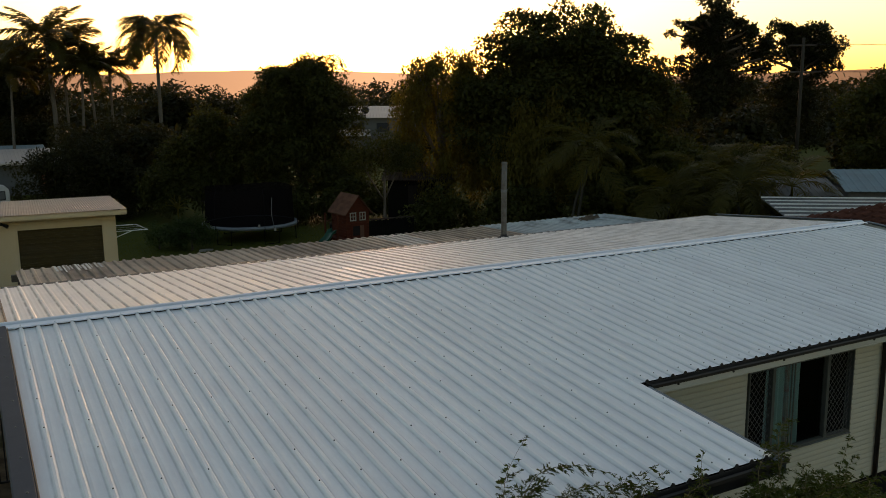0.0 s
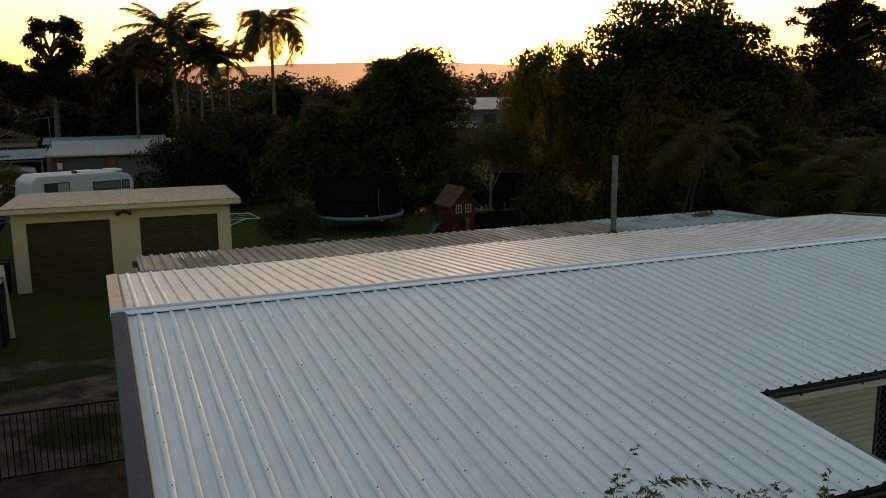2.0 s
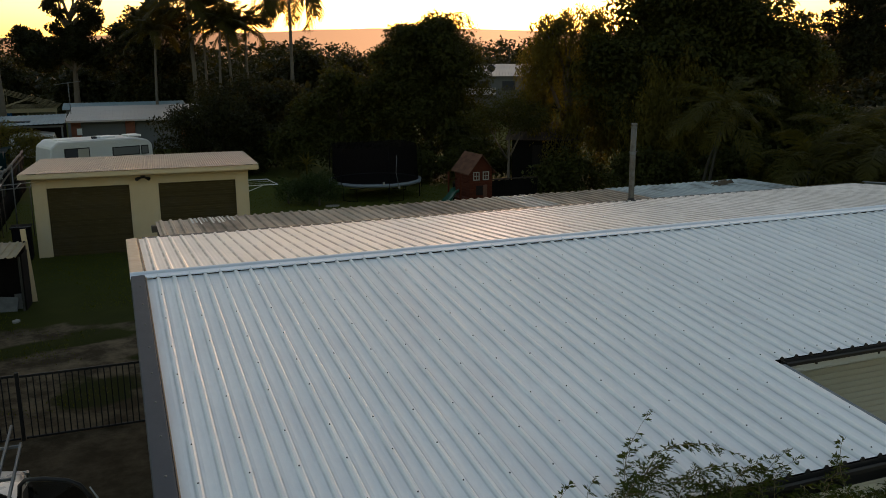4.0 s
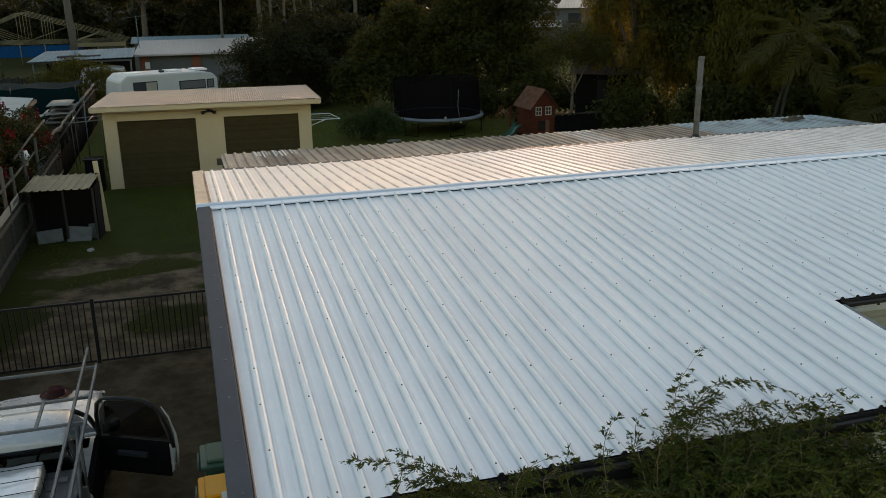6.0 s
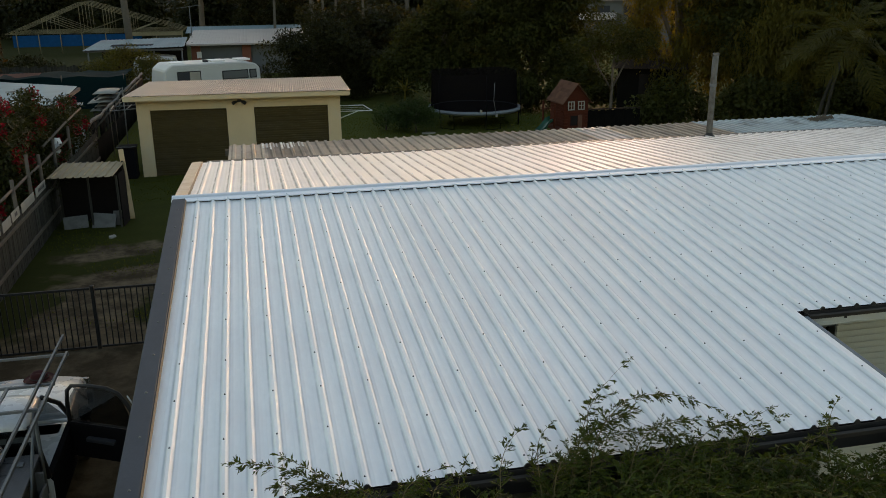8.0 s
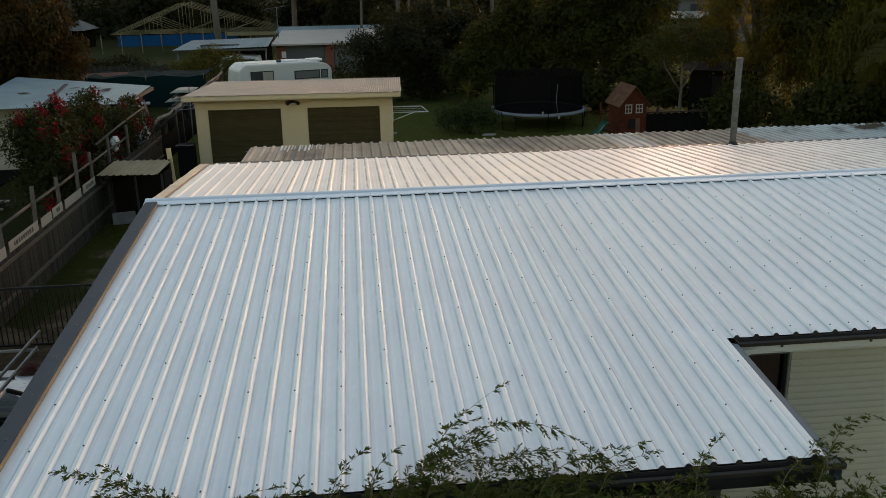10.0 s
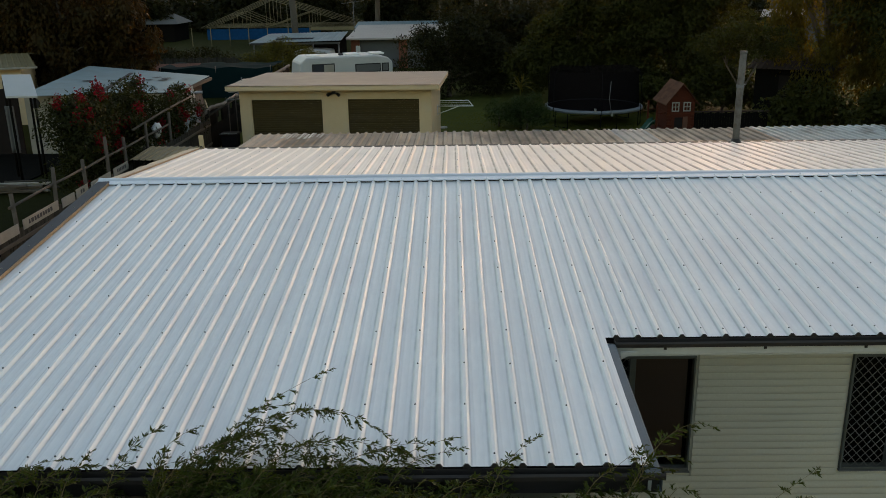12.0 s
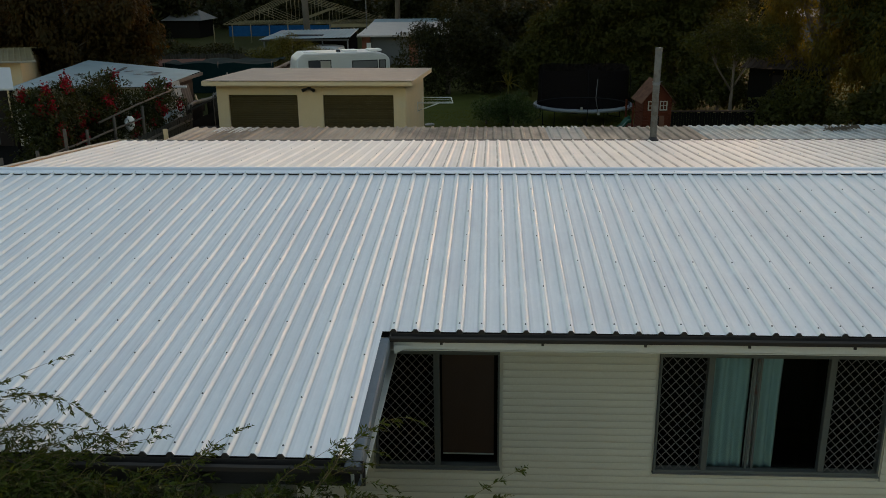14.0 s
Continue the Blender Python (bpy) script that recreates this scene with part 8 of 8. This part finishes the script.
tree("rust_leaved_tree", (-22.0, 39.5, 0), [(0, 0, 5.6, 2.4, 2.2, 1.9), (-2.6, 0, 4.6, 2.2, 2.0, 2.0), (2.6, 0.4, 4.2, 1.9, 1.8, 2.2), (0.2, -0.4, 3.0, 3.0, 2.0, 2.2), (3.2, 0.6, 2.4, 1.4, 1.4, 1.6), (-3.4, 0, 2.6, 2.0, 1.8, 2.0)],
     "large tree with rusty and green drooping leaves beyond the fence", M_LEAF_RUST, per=620, size=0.38, aspect=0.45, r0=0.3, droop=0.75, seed=25)
tree("garden_tree", (-30.0, 45.0, -0.3), [(0, 0, 6.0, 3.2, 2.6, 2.6), (-3, 0, 4.6, 2.6, 2.2, 2.4), (3.2, 0, 4.4, 2.4, 2.2, 2.6), (0, 0, 2.6, 4.0, 2.4, 2.4)],
     "dark tree in the far yard", M_LEAF_DARK, per=400, size=0.42, r0=0.3, seed=26)
for i, (bx, by, w, h) in enumerate(((-38.0, 96.0, 3.4, 5.6), (-8.5, 101.0, 3.4, 5.0), (-27.0, 104.0, 3.6, 6.0), (-18.0, 103.0, 3.6, 6.2), (2.0, 62.0, 2.6, 3.6), (6.5, 58.0, 2.8, 4.4), (12.0, 56.0, 3.0, 4.8), (29.0, 46.0, 3.2, 5.0), (34.0, 40.0, 3.4, 5.2), (38.0, 33.0, 3.2, 4.8), (56.0, 36.0, 3.2, 3.8), (33.0, 30.0, 2.8, 3.6), (13.5, 88.0, 3.6, 6.6), (20.0, 92.0, 3.8, 6.0), (41.0, 84.0, 3.4, 5.4), (27.0, 95.0, 3.0, 4.2))):
    tree("backyard_tree", (bx, by, -0.35 if by > 50 else -0.1), [(0, 0, h * 0.78, w * 0.6, w * 0.6, h * 0.28), (-w * 0.55, 0.2, h * 0.55, w * 0.55, w * 0.5, h * 0.3), (w * 0.55, 0, h * 0.55, w * 0.55, w * 0.5, h * 0.32), (0, 0, h * 0.3, w * 0.85, w * 0.7, h * 0.34)],
         "dark leafy tree in a far yard", M_FARLEAF, per=215, size=0.66, r0=0.14, seed=200 + i, group="trees of the far yards")


for i, (bx, by, w, h) in enumerate(((-28.0, 60.0, 2.4, 2.0), (-24.5, 61.5, 2.2, 1.7), (-20.5, 60.5, 2.2, 1.5), (-30.5, 66.0, 2.4, 2.4))):
    tree("shrub", (bx, by, -0.35), [(0, 0, h * 0.6, w * 0.7, w * 0.6, h * 0.5), (-w * 0.6, 0.2, h * 0.45, w * 0.5, w * 0.5, h * 0.45), (w * 0.6, 0, h * 0.45, w * 0.5, w * 0.5, h * 0.45)],
         "dark hedge shrub between far yards", M_FARLEAF, per=420, size=0.26, r0=0.06, seed=260 + i, group="hedge between far yards")


def far_woods():
    rs = np.random.default_rng(77)
    lobes = []
    for i in range(420):
        az = radians(-48 + 128 * rs.random())
        d = 105 + 150 * rs.random() ** 0.8
        h = 5.2 + 3.8 * rs.random() + (d - 105) * 0.012
        x, y = d * math.sin(az) - 4, d * math.cos(az) - 6
        w = 3.0 + 2.4 * rs.random()
        lobes.append((x, y, h * 0.62 - 0.3, w, w, h * 0.42))
        lobes.append((x + rs.normal() * 2, y + rs.normal() * 2, h * 0.25 - 0.3, w * 1.2, w * 1.2, h * 0.35))
    pts, way, face = crown_points(lobes, 21, rs, 0.2, 0.5)
    sizes = 0.85 * (0.5 + rs.random(len(pts)))
    ob = leaf_mesh("far_woods", pts, sizes, 0.8, M_FARLEAF, None, rs, 0.2, "", way, False, True, face)
    return tagged(ob, "dark line of far woods along the horizon", "woods", kind="stuff")


far_woods()


# crape myrtles with red flowers over the fence
def crape(at, lobes, label, seed):
    t = tree("crape_myrtle", at, lobes, label, M_LEAF_CRAPE, per=1700, size=0.175, aspect=0.42, r0=0.05, seed=seed, droop=0.0, shell=0.3, clump=0.2)
    rs = np.random.default_rng(seed + 5)
    pts = []
    for (cx, cy, cz, rx, ry, rz) in lobes:
        for i in range(2):
            u = rs.normal(size=3)
            u /= np.linalg.norm(u)
            u[0] = abs(u[0])
            c = np.array([cx, cy, cz]) + u * np.array([rx, ry, rz])
            pts.append(c + rs.normal(size=(110, 3)) * np.array([0.065, 0.075, 0.10]))
    pts = np.concatenate(pts)
    leaf_mesh("blossom", pts, 0.060 * (0.6 + rs.random(len(pts))), 0.9, M_FLOWER, t, rs, 0.0, "crinkled red blossom", None, True)
    return t


crape((-11.7, 16.6, 0), [(0, 0, 2.45, 0.6, 0.8, 0.7), (-0.3, 0.5, 2.85, 0.3, 0.35, 0.4), (0.2, -0.6, 2.0, 0.6, 0.6, 0.75), (0.1, 0.9, 2.4, 0.7, 0.8, 0.8), (-0.6, -0.2, 2.5, 0.5, 0.6, 0.7), (0.0, 0.3, 1.2, 0.9, 1.0, 0.95)], "red-flowering crape myrtle behind the fence", 300)
crape((-11.6, 18.0, 0), [(0, 0, 2.4, 0.6, 0.8, 0.8), (0.1, -0.9, 2.2, 0.7, 0.7, 0.8), (-0.2, 0.2, 2.95, 0.26, 0.3, 0.4), (0.1, 0.9, 2.5, 0.6, 0.7, 0.7), (-0.6, 0.3, 2.3, 0.6, 0.7, 0.8), (0.0, 0.2, 1.2, 0.9, 1.3, 1.0)], "red-flowering crape myrtle behind the fence", 301)
crape((-11.5, 20.0, 0), [(0, 0, 2.5, 0.5, 0.7, 0.7), (0.1, -0.8, 2.1, 0.6, 0.7, 0.8), (0.0, 0.5, 3.0, 0.25, 0.3, 0.4), (0.1, 0.9, 2.0, 0.5, 0.7, 0.8), (0, 0, 1.1, 0.8, 1.2, 0.9)], "red-flowering crape myrtle behind the fence", 302)
crape((-11.2, 22.3, 0), [(0, 0, 2.0, 0.4, 0.7, 0.7), (0, 0.9, 1.6, 0.45, 0.6, 0.8), (0, -0.7, 1.5, 0.45, 0.6, 0.8), (0, 1.8, 2.2, 0.35, 0.5, 0.6), (0, 2.4, 1.2, 0.5, 0.8, 0.9)], "low red-flowering shrub behind the fence", 303)


# ---- grass on the lawn, thin near the driveway ----
def lawn():
    rs = np.random.default_rng(12)
    n = 95000
    x, y = -10.4 + 24 * rs.random(n), 8.6 + 26 * rs.random(n) ** 1.1
    thick = np.array([noise.noise((a * 0.55, b * 0.55, 5.0)) for a, b in zip(x, y)]) + 0.055 * (y - 13.0)
    keep = thick > 0.35 * rs.random(n)
    x, y = x[keep], y[keep]
    z = np.array([ground_z(a, b) for a, b in zip(x, y)])
    d = np.stack([0.5 * rs.normal(size=len(x)), 0.5 * rs.normal(size=len(x)), np.ones(len(x))], axis=1)
    ob = leaf_mesh("grass", np.stack([x, y, z - 0.01], axis=1), 0.040 + 0.045 * rs.random(len(x)), 0.30, M_GRASS, None, rs, 0.0, "", d * 1.4, False, True)
    return tagged(ob, "patchy mown green grass on the lawn", "grass", kind="stuff")


lawn()


# ---- feathery shrub under the front eave ----
def leafy_twig(p0, d, length, rs, lp, ld, ls, stems, leaf=0.040, r=0.002, sag=0.25, stem=True):
    """A short twig with pairs of small narrow leaves that point along it."""
    n = max(4, int(length / 0.031))
    d = d.normalized()
    side = d.cross(Vector((rs.normal() * 0.4, rs.normal() * 0.4, 1))).normalized()
    path = []
    for i in range(4):
        u = i / 3
        path.append(p0 + d * length * u + Vector((0, 0, -sag * length * u * u)))
    if stem:
        stems.append(rings([tuple(q) for q in path[::3]], [r, r * 0.3], 3, False))
    for i in range(n):
        u = (i + 0.6) / n
        p = p0 + d * length * u + Vector((0, 0, -sag * length * u * u))
        for s in (-1, 1):
            lp.append(tuple(p))
            ld.append(tuple(d * (0.9 + 0.2 * rs.normal()) + side * s * (0.5 + 0.22 * rs.normal()) + Vector((0, 0, 0.05 - 0.45 * u + 0.2 * rs.normal()))))
            ls.append(leaf * (0.65 + 0.6 * rs.random()) * (1 - 0.35 * u))


def spray(pts, rs, lp, ld, ls, stems, bare=0.15, side=0.20, leaf=0.040, r=0.0045, every=0.045, stem=True):
    """A long arching shoot: side twigs shorten towards its tip and lean forward."""
    p = [Vector(q) for q in pts]
    fine = []
    for i in range(len(p) - 1):
        a, b = p[max(i - 1, 0)], p[min(i + 2, len(p) - 1)]
        for k in range(5):
            t = k / 5
            t2, t3 = t * t, t * t * t
            fine.append(0.5 * ((2 * p[i]) + (p[i + 1] - a) * t + (2 * a - 5 * p[i] + 4 * p[i + 1] - b) * t2 + (3 * p[i] - a - 3 * p[i + 1] + b) * t3))
    fine.append(p[-1])
    m = len(fine)
    stems.append(rings([tuple(q) for q in fine], [r * (1 - 0.85 * i / m) for i in range(m)], 4, False))
    gone, s = 0.0, 1
    total = sum((fine[i + 1] - fine[i]).length for i in range(m - 1))
    run = 0.0
    for i in range(m - 1):
        seg = fine[i + 1] - fine[i]
        run += seg.length
        gone += seg.length
        u = run / total
        d = seg.normalized()
        flat = d.cross(Vector((0, 0, 1)))
        if flat.length < 0.2:
            flat = Vector((1, 0, 0))
        flat.normalize()
        while gone > every and u > bare:
            gone -= every
            s = -s
            if u > 0.74 and rs.random() < 0.5:
                continue
            way = d * 0.8 + flat * s * (0.55 + 0.25 * rs.random()) + Vector((0, 0, 0.25 * rs.normal()))
            leafy_twig(fine[i] + seg * rs.random(), way, side * (0.35 + 0.95 * rs.random()) * (1.08 - u) + 0.03, rs, lp, ld, ls, stems, leaf, 0.002, 0.45, stem)
    end = (fine[-1] - fine[-2]).normalized()
    for q in (0, 1):
        leafy_twig(fine[-1] - end * 0.05 * abs(q), end + Vector((0.35 * q, 0.1 * rs.normal(), 0.15 * q)), 0.05 + 0.04 * rs.random(), rs, lp, ld, ls, stems, leaf * 0.8)


def feathery_shrub():
    rs = np.random.default_rng(31)
    t = thing("feathery_shrub", (-2.6, -2.9, 0), "tall feathery green shrub growing over the front gutter", "bush")
    lp, ld, ls, stems = [], [], [], []
    # long shoots that reach over the gutter onto the roof
    named = [(((-3.25, -2.15, 2.85), (-3.12, -1.85, 3.10), (-2.85, -1.45, 3.27), (-2.60, -1.22, 3.35), (-2.38, -1.05, 3.40)), 0.09, 0.05),
             (((-3.15, -2.15, 2.85), (-2.95, -1.80, 3.18), (-2.60, -1.55, 3.32), (-2.20, -1.52, 3.30), (-1.92, -1.62, 3.20)), 0.22, 0.032),
             (((-3.30, -2.20, 2.85), (-3.15, -1.90, 3.10), (-2.90, -1.68, 3.22), (-2.60, -1.60, 3.24)), 0.24, 0.028),
             (((-2.90, -2.20, 2.85), (-2.65, -1.85, 3.12), (-2.30, -1.68, 3.18), (-1.95, -1.68, 3.13), (-1.75, -1.72, 3.09)), 0.24, 0.028),
             (((-2.45, -2.20, 2.85), (-2.20, -1.88, 3.08), (-1.90, -1.72, 3.14), (-1.62, -1.66, 3.14)), 0.18, 0.034),
             (((-2.20, -2.20, 2.85), (-1.95, -1.90, 3.06), (-1.70, -1.74, 3.13), (-1.46, -1.64, 3.16)), 0.16, 0.036),
             (((-3.45, -2.20, 2.80), (-3.42, -1.90, 3.10), (-3.36, -1.74, 3.20), (-3.24, -1.62, 3.24)), 0.12, 0.04),
             (((-3.75, -2.20, 2.80), (-3.70, -1.92, 3.08), (-3.60, -1.76, 3.20), (-3.47, -1.66, 3.26)), 0.12, 0.045),
             (((-4.02, -2.25, 2.80), (-4.00, -1.95, 3.05), (-3.92, -1.80, 3.14)), 0.12, 0.045),
             (((-4.62, -2.30, 2.80), (-4.85, -2.00, 3.14), (-5.15, -1.86, 3.30), (-5.45, -1.78, 3.34)), 0.20, 0.030),
             (((-4.55, -2.30, 2.80), (-4.70, -2.02, 3.10), (-4.92, -1.90, 3.24), (-5.16, -1.80, 3.36)), 0.20, 0.030),
             (((-4.45, -2.30, 2.80), (-4.60, -2.05, 3.06), (-4.85, -1.96, 3.12), (-5.15, -1.95, 3.10)), 0.22, 0.028),
             (((-4.50, -2.30, 2.80), (-4.40, -2.02, 3.06), (-4.25, -1.90, 3.13), (-4.08, -1.84, 3.14)), 0.16, 0.034),
             (((-5.70, -2.35, 2.70), (-5.72, -2.05, 3.02), (-5.66, -1.90, 3.12)), 0.10, 0.05),
             (((-1.25, -2.20, 2.80), (-1.15, -1.92, 3.00), (-1.02, -1.76, 3.10), (-0.86, -1.62, 3.15)), 0.12, 0.045),
             (((-0.70, -2.20, 2.75), (-0.52, -1.95, 2.97), (-0.32, -1.82, 3.05), (-0.16, -1.72, 3.12)), 0.12, 0.045),
             (((-0.45, -2.25, 2.70), (-0.28, -1.98, 2.93), (-0.10, -1.86, 3.00), (0.02, -1.80, 3.00)), 0.14, 0.04),
             (((-0.30, -2.00, 2.92), (-0.10, -1.80, 3.12), (0.08, -1.68, 3.22), (0.24, -1.62, 3.25), (0.36, -1.60, 3.21)), 0.13, 0.045),
             (((0.10, -2.30, 2.55), (0.45, -2.05, 2.72), (0.80, -1.85, 2.85), (1.05, -1.72, 2.93)), 0.10, 0.05),
             (((0.05, -2.50, 2.35), (0.30, -2.25, 2.55), (0.58, -2.10, 2.64), (0.85, -2.05, 2.62)), 0.18, 0.035),
             (((-0.10, -2.50, 2.40), (0.10, -2.20, 2.66), (0.36, -2.05, 2.76), (0.60, -2.00, 2.74)), 0.20, 0.032),
             (((-0.35, -2.40, 2.60), (-0.15, -2.15, 2.82), (0.08, -2.02, 2.90), (0.30, -1.98, 2.86)), 0.22, 0.028),
             (((-0.25, -2.50, 2.45), (0.00, -2.25, 2.70), (0.28, -2.15, 2.78), (0.56, -2.12, 2.72)), 0.24, 0.028),
             (((-0.20, -2.60, 2.40), (0.10, -2.38, 2.60), (0.42, -2.30, 2.64), (0.74, -2.28, 2.56)), 0.24, 0.028),
             (((0.00, -2.60, 2.25), (0.35, -2.50, 2.40), (0.70, -2.45, 2.42), (1.05, -2.45, 2.34)), 0.20, 0.035)]
    # leafy branches that spread past the corner of the gutter
    for i in range(20):
        b = Vector((-0.45 + 0.75 * rs.random(), -2.35 - 0.5 * rs.random(), 2.15 + 0.35 * rs.random()))
        w, up = 0.5 + 0.5 * rs.random(), 0.16 + 0.26 * rs.random()
        named.append((tuple(tuple(b + Vector(o)) for o in ((0, 0, 0), (0.33 * w, 0.10, up * 0.75), (0.68 * w, 0.20, up), (1.05 * w, 0.24 + 0.1 * rs.normal(), up * 0.9))), 0.17, 0.034))
    for q, sd, ev in named:
        spray(q, rs, lp, ld, ls, stems, 0.12, sd, 0.052, 0.0042, ev * 0.62)
        for i in range(3 if sd > 0.15 else 1):
            sc = 0.40 + 0.45 * rs.random()
            b = Vector(q[0]) + Vector((0.14 * rs.normal(), 0.05 * rs.normal(), 0.0))
            spray([b] + [b + (Vector(w) - Vector(q[0])) * sc + Vector((0.08 * rs.normal(), 0.04 * rs.normal(), 0.02 * rs.normal())) for w in q[1:]], rs, lp, ld, ls, stems, 0.1, sd * 0.85, 0.050, 0.0038, ev * 0.7)
    # the body: arching shoots from the stems below, thicker in some places than in others
    spots = []
    for cx, sg, n, zt in ((-2.85, 0.36, 110, 3.10), (-2.1, 0.35, 80, 3.07), (-4.7, 0.34, 90, 3.08), (-3.8, 0.3, 50, 2.98), (-1.3, 0.35, 60, 2.97), (-0.6, 0.35, 80, 2.99), (-0.1, 0.2, 40, 2.90), (0.15, 0.22, 40, 2.68)):
        for i in range(n):
            spots.append((cx + sg * rs.normal(), -2.04 - 0.36 * abs(rs.normal()), zt - 0.20 * abs(rs.normal())))
    for i in range(900):
        x = -6.3 + 7.0 * rs.random()
        y = -2.06 - (1.3 + 0.8 * noise.noise((x * 1.1, 3.0, 1.0))) * rs.random() * min(1, (x + 6.5) * 1.5 + 0.3, (0.9 - x) * 1.2 + 0.2)
        spots.append((x, y, 2.52 + 0.42 * rs.random() - 0.12 * max(0, -2.6 - y) - 0.35 * max(0, x + 0.1)))
    for x, y, z in spots:
        a = 2 * math.pi * rs.random()
        ln = 0.28 + 0.38 * rs.random()
        d = Vector((math.cos(a) * 0.9 + 0.30, math.sin(a) * 0.55, 0))
        p0 = Vector((x, y, z - 0.26))
        spray([p0, p0 + d * ln * 0.3 + Vector((0, 0, 0.20)), Vector((x, y, z)) + d * ln * 0.7, Vector((x, y, z - 0.10)) + d * ln * 1.15], rs, lp, ld, ls, stems, 0.05, 0.20, 0.060, 0.003, 0.062, False)
    v, f = joined(stems)
    home = Matrix.Translation((2.6, 2.9, 0))
    raw("twig", v, f, M_TWIG, t).matrix_parent_inverse = home
    leaf_mesh("leaves", np.array(lp), np.array(ls), 0.30, M_LEAF_BUSH, t, rs, 0.05, "narrow feathery leaves", np.array(ld) * 2.6).matrix_parent_inverse = home
    # a few long bare yellowish shoots across the top
    for i in range(26):
        x, y = -6.0 + 6.3 * rs.random(), -2.2 - 0.9 * rs.random()
        z = 2.72 + 0.14 * rs.random() - 0.3 * max(0, x + 0.3)
        w = 0.5 + 0.5 * rs.random()
        s = 1 if rs.random() < 0.7 else -1
        tube("long_shoot", [(x, y, z - 0.2), (x + s * 0.3 * w, y + 0.05, z), (x + s * 0.7 * w, y + 0.1 * rs.normal(), z + 0.06), (x + s * 1.1 * w, y + 0.12 * rs.normal(), z - 0.02)], [0.005, 0.0045, 0.0035, 0.002], M_TWIG, t, "", 5).matrix_parent_inverse = home
    for i in range(9):
        x = -5.4 + 0.72 * i
        tube("stem", [(x, -3.0 + 0.2 * (i % 3), -0.1), (x + 0.1, -2.95, 1.0), (x - 0.1, -2.8, 2.1), (x + 0.05, -2.6, 2.6)], [0.05, 0.04, 0.028, 0.012], M_BARK, t).matrix_parent_inverse = home
    # shaded inner leaves
    n = 36000
    qx = -6.3 + 7.0 * rs.random(n)
    deep = np.array([(1.45 + 0.9 * noise.noise((a * 1.1, 3.0, 1.0))) * min(1, (a + 6.5) * 1.5 + 0.3, (0.9 - a) * 1.2 + 0.2) for a in qx])
    q = np.stack([qx, -2.02 - deep * rs.random(n), 0.9 + 1.85 * rs.random(n) ** 0.6], axis=1)
    q[:, 2] -= 0.30 * np.maximum(0, q[:, 0] + 0.2)
    leaf_mesh("inner_leaves", q, 0.095 * (0.5 + rs.random(n)), 0.3, M_LEAF_BUSH, t, rs, 0.3, "", None, False, True).matrix_parent_inverse = home
    return t


feathery_shrub()
